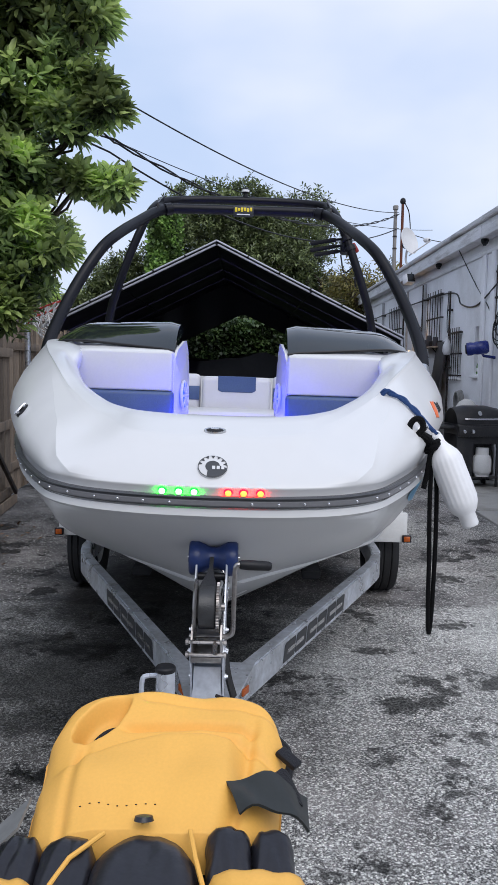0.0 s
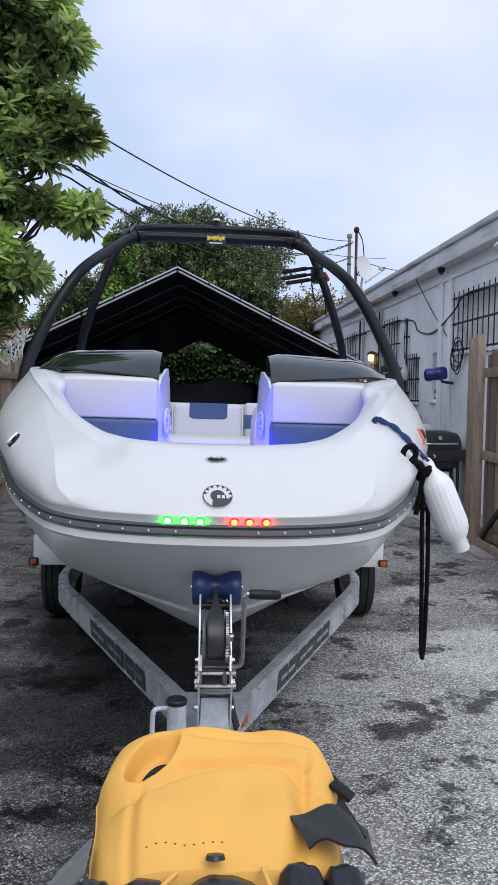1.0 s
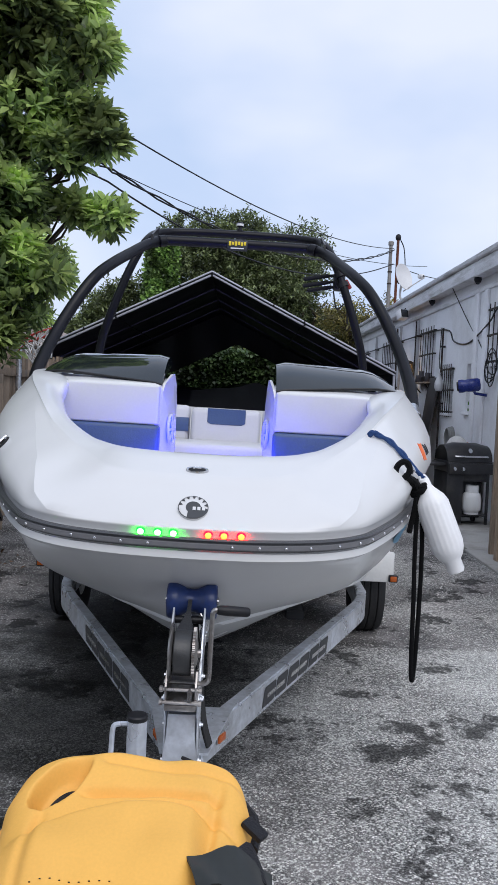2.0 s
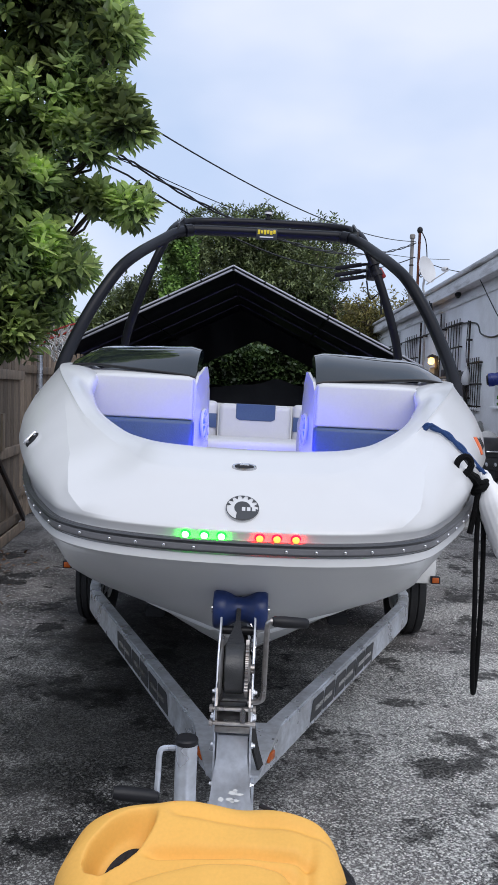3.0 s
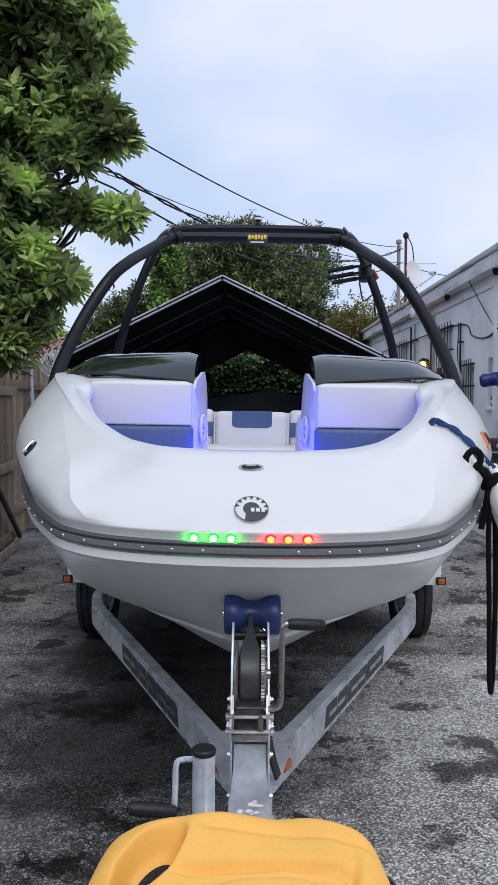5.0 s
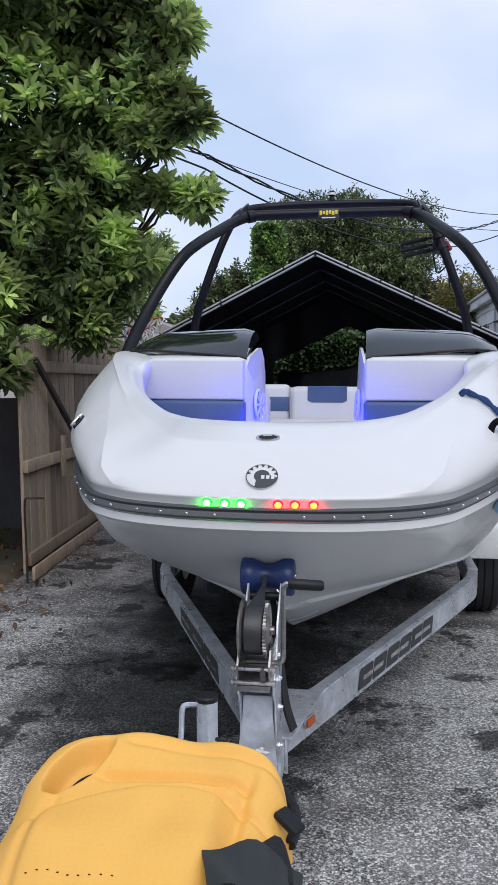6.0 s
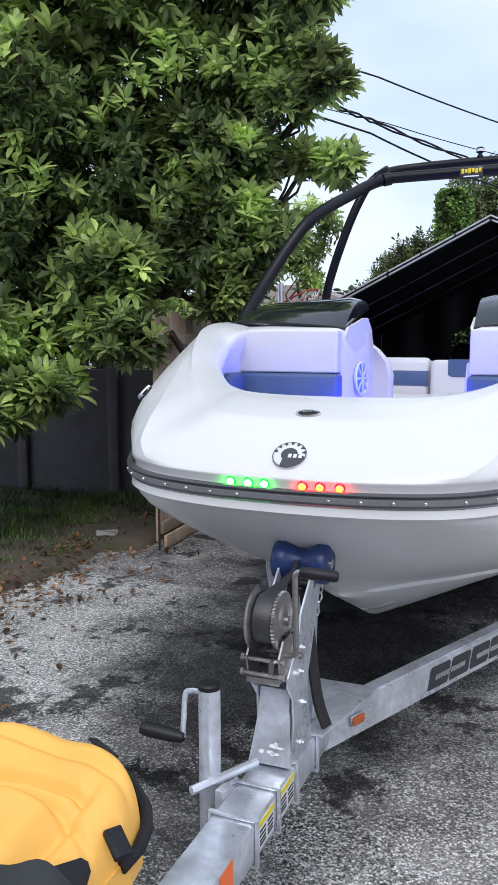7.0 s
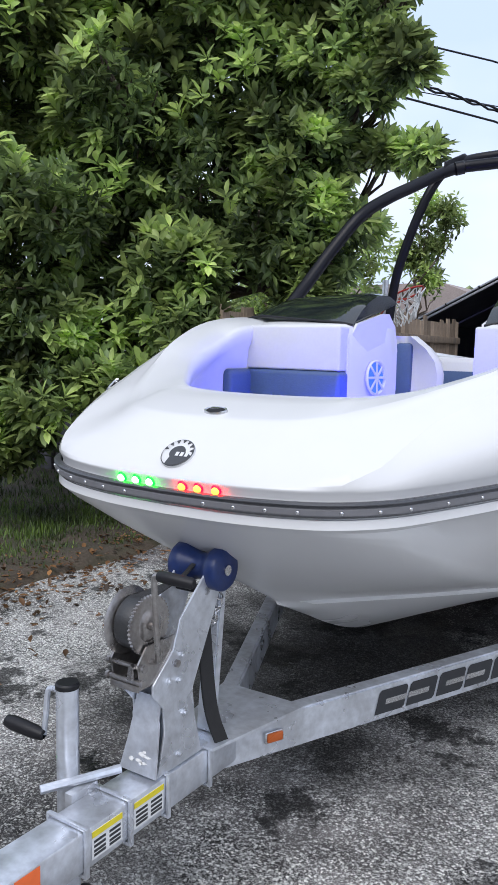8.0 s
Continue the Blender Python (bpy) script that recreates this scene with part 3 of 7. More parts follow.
def build_fence_post(x, y, h, r=0.05):
    p = box((x - r, y - r, -0.05), (x + r, y + r, h), 0.008)
    return tagged(part("fence_post", p, FENCE_WOOD), "weathered square wooden fence post", "post", "fence posts")


build_fence_post(-2.60, 8.46, 1.98, 0.055)
build_fence_post(2.60, 7.64, 2.10, 0.042)
build_fence_post(2.64, 7.98, 2.08, 0.03)


def build_fence_run(a, b, height, label):
    a, b = Vector((*a, 0)), Vector((*b, 0))
    d = b - a
    g = thing("wooden_fence", label, "fence", pose(a.x, a.y, 0, 0, 0, math.degrees(math.atan2(d.y, d.x)) - 90))
    rnd = random.Random(5)
    y = 0.0
    while y < d.length:
        p = new("plank", plank_mesh(0.132, height + rnd.choice((-0.04, 0, 0.03)), 0.02, rnd.randint(0, 2)))
        p.parent = g
        p.location = (0, y, 0.03)
        y += 0.14
    for z in (0.3, height * 0.85):
        part("fence_rail", box((0.022, 0, z), (0.06, d.length, z + 0.09), 0.004), FENCE_WOOD, g)
    return g


build_fence_run((-2.64, 8.52), (-2.75, 12.4), 1.92, "weathered wooden plank fence with two rails")

# low grey wall beside the planted strip
wall = thing("wall_grey", "low dark grey panelled garden wall", "wall", kind="structure")
for k in range(7):
    x1 = -2.56 - k * 1.12
    part("wall_panel", box((x1 - 1.1, 7.35, -0.05), (x1, 7.45, 1.33 + 0.01 * (k % 2)), 0.006), GREY_WALL, wall)
    part("wall_pier", box((x1 - 1.16, 7.30, -0.05), (x1 - 1.04, 7.349, 1.36), 0.006), GREY_WALL, wall)

# ---- the canopy tent behind the boat ----
TX, TY0, TY1, THALF, TPEAK, TEAVE = -0.50, 12.5, 18.9, 2.95, 3.42, 1.98
# tubes further back: blue light from the boat is put into their dark colour
RIB_TUBE = material("blue_lit_canopy_tube", (0.09, 0.085, 0.19), 0.35, vary=0.15)
tent = thing("canopy_tent", "black tarpaulin canopy tent on a pale tube frame", "tent")


def tent_roof():
    rows = []
    for y in np.linspace(TY0, TY1, 15):
        row = []
        for t in np.linspace(-1, 1, 25):
            sag = -0.05 * math.sin(math.pi * abs(t)) * math.sin((y - TY0) / (TY1 - TY0) * math.pi * 2) ** 2
            drop = abs(t)
            row.append((TX + THALF * t, y, TPEAK - (TPEAK - TEAVE) * drop + sag))
        row.insert(0, (TX - THALF - 0.02, y, TEAVE - 0.28))
        row.append((TX + THALF + 0.02, y, TEAVE - 0.28))
        rows.append(row)
    return thicken(grid_surface(rows), 0.006)


part("tent_roof", tent_roof(), TARP, tent, "black tarpaulin roof", sharp=60)
for y in (TY0 + 0.02, 14.1, 15.75, 17.3, TY1 - 0.02):
    for s in (-1, 1):
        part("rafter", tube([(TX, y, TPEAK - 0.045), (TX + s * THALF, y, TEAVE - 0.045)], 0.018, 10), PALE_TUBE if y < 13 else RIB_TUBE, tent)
        part("leg", tube([(TX + s * (THALF - 0.02), y, TEAVE - 0.05), (TX + s * (THALF - 0.02), y, 0)], 0.022, 10), PALE_TUBE, tent)
for s in (-1, 1):
    edge = [(TX, TY0 - 0.006, TPEAK + 0.006), (TX + s * THALF, TY0 - 0.006, TEAVE + 0.006)]
    part("hem", tube(edge, 0.014, 10), PALE_TUBE, tent, "pale sleeve along the front edge")
    a, b = Vector(edge[0]), Vector(edge[1])
    for k in range(1, 6):
        c = a.lerp(b, k / 6)
        part("tie_ring", lathe([(0.016, -0.012), (0.02, -0.008), (0.02, 0.008), (0.016, 0.012)], 12, axis_to(c, b - a)), BLACKPLASTIC, tent)
    for t in (0.5,):
        part("purlin", tube([(TX + s * THALF * t, TY0, TPEAK - (TPEAK - TEAVE) * t - 0.045), (TX + s * THALF * t, TY1, TPEAK - (TPEAK - TEAVE) * t - 0.045)], 0.018, 8), BLACKTUBE, tent)
    side_rows = [[(TX + s * (THALF + 0.005 + 0.03 * math.sin(y * 5)), y, z) for y in np.linspace(TY0 + 0.1, TY1, 40)] for z in (TEAVE - 0.2, 1.0, 0.05)]
    part("side_curtain", thicken(grid_surface(side_rows), 0.004), TARP, tent, "black side curtain")
part("ridge_pole", tube([(TX, TY0, TPEAK - 0.045), (TX, TY1, TPEAK - 0.045)], 0.02, 10), BLACKTUBE, tent)
# rear end: a black gable panel with a pointed opening
RX, RAPEX = -0.10, 2.72
rows = []
for x in np.linspace(TX - THALF + 0.02, TX + THALF - 0.02, 49):
    top = TPEAK - (TPEAK - TEAVE) * abs(x - TX) / THALF - 0.004
    off = abs(x - RX)
    low = min(top - 0.05, RAPEX - 0.47 * off) if off < 1.75 else 0.05
    rows.append([(x, TY1 - 0.06 + 0.02 * math.sin(7 * x), top + (low - top) * q) for q in (0, 0.3, 0.6, 1)])
part("rear_panel", thicken(grid_surface(rows), 0.004), TARP, tent, "black rear panel with a pointed opening")

# ---- the boat: local x across, y aft from the bow, z up ----
BOAT_POSE = pose(-0.126, 2.33, 0, 0, 1.0, -0.6)
TRAILER_POSE = pose(-0.112, 2.33, 0, 0, 0.3, -0.7)
boat = thing("sport_boat", "white fibreglass bowrider jet boat with smoked windscreens, resting on its trailer", "boat", BOAT_POSE)


def resample(control, steps=5):
    return smooth_path(control, steps)


RAIL = resample([(0, 0, 1.096), (0.2, 0.012, 1.097), (0.38, 0.055, 1.101), (0.5, 0.13, 1.108), (0.575, 0.24, 1.115), (0.69, 0.48, 1.129), (0.79, 0.75, 1.146),
                 (0.92, 1.2, 1.165), (1.03, 1.8, 1.19), (1.10, 2.6, 1.21), (1.14, 3.6, 1.22), (1.14, 5.45, 1.22)])
CHINE = resample([(0, 0.53, 0.69), (0.08, 0.58, 0.692), (0.16, 0.66, 0.694), (0.25, 0.77, 0.692), (0.35, 0.90, 0.688), (0.48, 1.15, 0.668), (0.61, 1.4, 0.65),
                  (0.76, 1.7, 0.63), (0.89, 2.2, 0.61), (0.97, 2.9, 0.59), (1.0, 3.8, 0.58), (1.0, 5.45, 0.57)])
KEEL = resample([(0, 0.53, 0.69), (0, 0.61, 0.645), (0, 0.73, 0.59), (0, 0.88, 0.52), (0, 1.05, 0.455), (0, 1.25, 0.405), (0, 1.5, 0.38),
                 (0, 1.8, 0.37), (0, 2.3, 0.365), (0, 3.0, 0.36), (0, 3.9, 0.36), (0, 5.45, 0.36)])
CREASE = resample([(0, 0.158, 1.264), (0.15, 0.164, 1.266), (0.28, 0.198, 1.276), (0.37, 0.325, 1.303), (0.46, 0.44, 1.338), (0.575, 0.64, 1.396), (0.68, 0.87, 1.47),
                   (0.82, 1.25, 1.55), (0.92, 1.7, 1.592), (0.99, 2.4, 1.60), (1.03, 3.4, 1.50), (1.03, 5.45, 1.40)])
RIM = resample([(0, 0.42, 1.321), (0.15, 0.43, 1.322), (0.28, 0.465, 1.327), (0.36, 0.53, 1.336), (0.43, 0.62, 1.350), (0.54, 0.79, 1.395), (0.62, 0.98, 1.445),
                (0.69, 1.20, 1.495), (0.715, 1.46, 1.55), (0.87, 2.4, 1.585), (0.90, 3.4, 1.485), (0.90, 5.45, 1.385)])


def both_sides(half):
    """Mirrors a list of starboard rows into one list that runs from port aft round the bow to starboard aft."""
    port = [[Vector((-p.x, p.y, p.z)) for p in row] for row in half[:0:-1]]
    return port + half


def outward(i):
    """The direction away from the boat at the i-th place of the rail, in plan."""
    a, b = RAIL[max(i - 1, 0)], RAIL[min(i + 1, len(RAIL) - 1)]
    d = (b - a).normalized()
    if i == 0:
        return Vector((0, -1, 0))
    return Vector((d.y, -d.x, 0)).normalized()


def build_hull():
    rows = []
    for i, (r, c, k) in enumerate(zip(RAIL, CHINE, KEEL)):
        o = outward(i)
        top = r + o * 0.004 + Vector((0, 0, -0.028))
        knuckle = r - o * 0.012 + Vector((0, 0, -0.062))
        row = [top, r + o * 0.006 + Vector((0, 0, -0.05)), knuckle]
        # a hard edge sweeps from the bow corner down and aft to the chine
        edge = float(np.interp(i, [11, 14, 17, 20, 22, 25, 28], [0.05, 0.08, 0.14, 0.32, 0.54, 0.80, 0.93]))
        ridge = float(np.interp(i, [10, 14, 20, 24, 28], [0, 0.014, 0.032, 0.028, 0]))
        for t in (*np.linspace(0, edge, 5)[1:], *np.linspace(edge, 1, 5)[1:-1]):
            p = knuckle.lerp(c, t)
            sag = math.sin(math.pi * t) * (0.035 + 0.025 * min(1, i / 20))
            tent_up = ridge * max(0, 1 - abs(t - edge) / (edge + 0.05 if t < edge else 1.05 - edge))
            row.append(p + o * (sag * 0.6 + tent_up) + Vector((0, 0, -sag * 0.25 - 0.2 * tent_up)))
        row.append(c)
        row.append(c + Vector((0, 0, -0.014)) - o * 0.02)
        inner = c + Vector((0, 0, -0.018)) - o * 0.03
        for t in (0.25, 0.5, 0.75):
            row.append(inner.lerp(k, t) + Vector((0, 0, -0.01 * math.sin(math.pi * t))))
        row.append(k)
        rows.append(row)
    return grid_surface(both_sides(rows))


hull = part("hull", build_hull(), GELCOAT, boat, "white gelcoat hull with a hard chine", sharp=28)


rail_path = [p + Vector((0, 0, -0.004)) for p in CHINE[4:]]
for side in (-1, 1):
    part("spray_rail", tube([Vector((side * p.x, p.y, p.z)) for p in rail_path], [0.002] * 2 + [0.009] * (len(rail_path) - 2), 8), GELCOAT, boat, "white spray rail along the chine")


def build_transom():
    outline = [KEEL[-1], CHINE[-1], RAIL[-1], CREASE[-1], RIM[-1]]
    bm = bmesh.new()
    vs = [bm.verts.new(p) for p in outline] + [bm.verts.new((-p.x, p.y, p.z)) for p in outline[:0:-1]]
    bm.faces.new(vs)
    return thicken(bm, 0.02)


part("transom", build_transom(), GELCOAT, boat)


def deck_row(i):
    """The section of the deck moulding at the i-th place of the rail: up the flank, over the crease, across to the rim and down inside."""
    r, d, m = RAIL[i], CREASE[i], RIM[i]
    o = outward(i)
    base = r + o * 0.005 + Vector((0, 0, 0.037))
    bulge = float(np.interp(i, [0, 10, 16, 24, 34, 56], [0.012, 0.010, 0.018, 0.085, 0.105, 0.10]))
    row = [r + Vector((0, 0, -0.028)), r - o * 0.006 + Vector((0, 0, 0.012)), r - o * 0.006 + Vector((0, 0, 0.016)), r + o * 0.002 + Vector((0, 0, 0.032)), base]
    # a knuckle runs up the flank from the bow corner to the shoulder
    knuckle = float(np.interp(i, [12, 15, 17, 20, 25, 31], [0.06, 0.22, 0.40, 0.62, 0.82, 0.94]))
    ridge = float(np.interp(i, [9, 13, 16, 19, 23, 31], [0, 0.020, 0.034, 0.028, 0.012, 0]))
    for t in (*np.linspace(0, knuckle, 6)[1:], *np.linspace(knuckle, 1, 7)[1:-1]):
        p = base.lerp(d, t)
        swell = 0.82 * bulge * 3.65 * t ** 0.7 * (1 - t) ** 1.3 + ridge * max(0, 1 - abs(t - knuckle) / (knuckle if t < knuckle else 1 - knuckle))
        row.append(p + (o * 0.8 + Vector((0, 0, 0.35))) * swell)
    row.append(d + Vector((0, 0, 0.003)))
    up = 0.016 if i < 12 else 0.012
    for t in (0.1, 0.45, 0.75, 0.93):
        row.append(d.lerp(m, t) + Vector((0, 0, up * math.sin(math.pi * t))))
    row.append(m)
    w = (m - d)
    w.z = 0
    w = w.normalized()
    row.append(m + w * 0.018 + Vector((0, 0, -0.012)))
    row.append(m + w * 0.024 + Vector((0, 0, -0.035)))
    row.append(m + w * 0.010 + Vector((0, 0, -0.07)))
    low = m - w * (0.05 if 16 < i < 40 else 0.0)
    row.append(Vector((low.x, low.y, m.z - 0.14)))
    row.append(Vector((low.x, low.y, 0.92)))
    return row


DECK_ROWS = [deck_row(i) for i in range(len(RAIL))]
GRID = np.array([[tuple(p) for p in row] for row in DECK_ROWS])


def on_deck(u, z, first=1, last=20):
    """The place and outward normal on the deck's outer skin at a given distance off centre and height."""
    side = -1 if u < 0 else 1
    best = None
    for i in range(44):
        for k in range(first, last - 1):
            a, b, c, d = GRID[i, k], GRID[i + 1, k], GRID[i + 1, k + 1], GRID[i, k + 1]
            lo, hi = np.minimum.reduce([a, b, c, d]), np.maximum.reduce([a, b, c, d])
            if not (lo[0] - 0.03 <= abs(u) <= hi[0] + 0.03 and lo[2] - 0.03 <= z <= hi[2] + 0.03):
                continue
            for s in np.linspace(0, 1, 9):
                for t in np.linspace(0, 1, 9):
                    p = (1 - s) * (1 - t) * a + s * (1 - t) * b + s * t * c + (1 - s) * t * d
                    miss = (p[0] - abs(u)) ** 2 + (p[2] - z) ** 2
                    if best is None or miss < best[0]:
                        n = np.cross(c - a, d - b)
                        n /= np.linalg.norm(n) + 1e-12
                        best = (miss, p, n if n[1] < 0.3 and (n[2] > 0 or n[1] < 0) else -n)
    p, n = best[1], best[2]
    return Vector((side * p[0], p[1], p[2])), Vector((side * n[0], n[1], n[2]))


def build_deck():
    return grid_surface(both_sides(DECK_ROWS))


deck = part("deck", build_deck(), GELCOAT, boat, "glossy white foredeck with a raised coaming", sharp=60)
CRISP = {tuple(round(c, 3) for c in (s * GRID[i, k, 0], GRID[i, k, 1], GRID[i, k, 2])) for s in (-1, 1) for k, a, b in ((9, 12, 30), (15, 24, 34)) for i in range(a, b)}
for e in deck.data.edges:
    ends = [deck.data.vertices[v].co for v in e.vertices]
    if all(tuple(round(c, 3) for c in p) in CRISP for p in ends):
        e.use_edge_sharp = True

# cockpit sole
bm = bmesh.new()
ring = [p for p in RIM]
vs = [bm.verts.new((p.x * 0.97, p.y + 0.03, 0.92)) for p in ring] + [bm.verts.new((-p.x * 0.97, p.y + 0.03, 0.92)) for p in ring[:0:-1]]
bm.faces.new(vs)
part("cockpit_sole", thicken(bm, 0.02), VINYL, boat)


# rub rail: a black extrusion with a pale insert and a row of screws
def build_rail_band(lo, hi, proud, thick):
    rows = []
    for i, r in enumerate(RAIL):
        o = outward(i)
        rows.append([r + Vector((0, 0, lo)), r + o * (proud - 0.004) + Vector((0, 0, lo)), r + o * proud + Vector((0, 0, lo + 0.004)),
                     r + o * proud + Vector((0, 0, hi - 0.004)), r + o * (proud - 0.004) + Vector((0, 0, hi)), r + Vector((0, 0, hi))])
    return grid_surface(both_sides(rows))


rub_rail = part("rub_rail", build_rail_band(-0.022, 0.013, 0.014, 0), RUB, boat, "black rubber rub rail")
part("rub_rail_lip", build_rail_band(0.0035, 0.0125, 0.020, 0), RUB, rub_rail)
part("rub_rail_insert", build_rail_band(-0.019, 0.001, 0.0165, 0), material("grey_rail_insert", (0.15, 0.15, 0.16), 0.36, vary=0.1), rub_rail, "grey screw strip of the rail")
screw_mesh = None
travel, last = 0.0, RAIL[0]
for side in (1, -1):
    travel, last = -0.04, RAIL[0]
    for i, r in enumerate(RAIL[:44]):
        travel += (r - last).length
        last = r
        if travel < 0.07:
            continue
        travel = 0.0
        o = outward(i)
        p = r + o * 0.0165 + Vector((0, 0, -0.009))
        if screw_mesh is None:
            s = part("rail_screw", lathe([(0.0055, 0), (0.005, 0.002), (0.003, 0.0035), (0, 0.004)], 8), STEEL, rub_rail)
            screw_mesh = s.data
        else:
            s = new("rail_screw", screw_mesh)
            s.parent = rub_rail
        s.matrix_basis = axis_to((side * p.x, p.y, p.z), (side * o.x, o.y, 0))


# round bow emblem: a dark gear-like ring over a dark lower half, with lettering bars
def build_emblem():
    p, n = on_deck(0.002, 1.186)
    m = Matrix.Translation(p + n * 0.002) @ n.to_track_quat("Z", "Y").to_matrix().to_4x4() @ Matrix.Scale(0.92, 4)
    badge = part("emblem", lathe([(0, 0.004), (0.046, 0.004), (0.049, 0.002), (0.05, -0.012), (0, -0.012)], 40, m), GELCOAT, boat, "round dark and white bow emblem")
    ring = bmesh.new()
    inner = [(0.0465 * math.cos(a), 0.0465 * math.sin(a)) for a in np.linspace(0, 2 * math.pi, 40, endpoint=False)]
    outer = [(0.049 * math.cos(a), 0.049 * math.sin(a)) for a in np.linspace(0, 2 * math.pi, 40, endpoint=False)]
    vi, vo = [ring.verts.new((x, y, 0.0055)) for x, y in inner], [ring.verts.new((x, y, 0.0045)) for x, y in outer]
    for k in range(40):
        ring.faces.new((vi[k], vi[(k + 1) % 40], vo[(k + 1) % 40], vo[k]))
    ring.transform(m)
    part("emblem_ring", ring, LOGO_GREY, badge)
    low = [(0.046 * math.cos(a), 0.046 * math.sin(a)) for a in np.linspace(radians(246), radians(352), 18)] + [(0.024 * math.cos(a), 0.024 * math.sin(a)) for a in np.linspace(radians(8), radians(228), 16)]
    part("emblem_field", prism(low, 0.0022, m @ Matrix.Translation((0, 0, 0.0042))), LOGO_GREY, badge, "dark lower half of the emblem")
    for k in range(7):
        a = radians(14 + k * 25)
        tooth = m @ Matrix.Translation((0.040 * math.cos(a), 0.040 * math.sin(a), 0.0042)) @ Matrix.Rotation(a, 4, "Z")
        part("emblem_tooth", prism([(0.006, -0.0055), (0.006, 0.0055), (-0.004, 0.0)], 0.0022, tooth), LOGO_GREY, badge)
    for k in range(3):
        bar = m @ Matrix.Translation((0.004 + k * 0.015, -0.006, 0.0064)) @ Matrix.Shear("XY", 4, (0.3, 0.0))
        letter = bmesh.new()
        add_box(letter, (-0.006, -0.007, 0), (0.004, 0.007, 0.001), 0, bar)
        part("emblem_mark", letter, GELCOAT, badge, "white slanted shape")


build_emblem()

# bow light lens: oval in a chrome ring
p, n = on_deck(-0.004, 1.284)
m = Matrix.Translation(p + n * 0.001) @ n.to_track_quat("Z", "Y").to_matrix().to_4x4() @ Matrix.Diagonal((0.036, 0.021, 1, 1))
bow_light = part("bow_light", lathe([(0, 0.004), (0.8, 0.004), (0.95, 0.006), (1.0, 0.002), (1.02, -0.014), (0, -0.014)], 32, m), STEEL, boat, "oval chrome bow fitting")
part("bow_light_lens", lathe([(0, 0.009), (0.5, 0.008), (0.78, 0.0045), (0, 0.0045)], 28, m), BLACKPLASTIC, bow_light)
part("bow_light_mark", box((-0.35, -0.25, 0.0085), (0.35, 0.25, 0.0105), 0, m), STEEL, bow_light)

# six small lamps just over the rail, green to port and red to starboard
for k, u in enumerate((-0.144, -0.096, -0.048, 0.048, 0.098, 0.145)):
    lamp_mat = GLOW_GREEN if k < 3 else GLOW_RED
    p, n = on_deck(u, 1.121)
    m = axis_to(p + n * 0.002, n)
    lamp = part("marker_lamp", lathe([(0.0096, -0.01), (0.0096, 0.003), (0.009, 0.0035)], 16, m), STEEL, boat, "small round marker lamp, lit green" if k < 3 else "small round marker lamp, lit red")
    # emissive ring added round the lens to imitate its halo of bloom
    part("lens_halo", lathe([(0.0095, 0.0038), (0.0120, 0.0030), (0.0138, 0.0)], 20, m), HALO_GREEN if k < 3 else HALO_RED, lamp, "glowing coloured ring added as the lamp's halo")
    part("lens", lathe([(0.0098, 0.002), (0.0098, 0.007), (0.0085, 0.0105), (0.005, 0.0128), (0, 0.0135)], 16, m), lamp_mat, lamp)


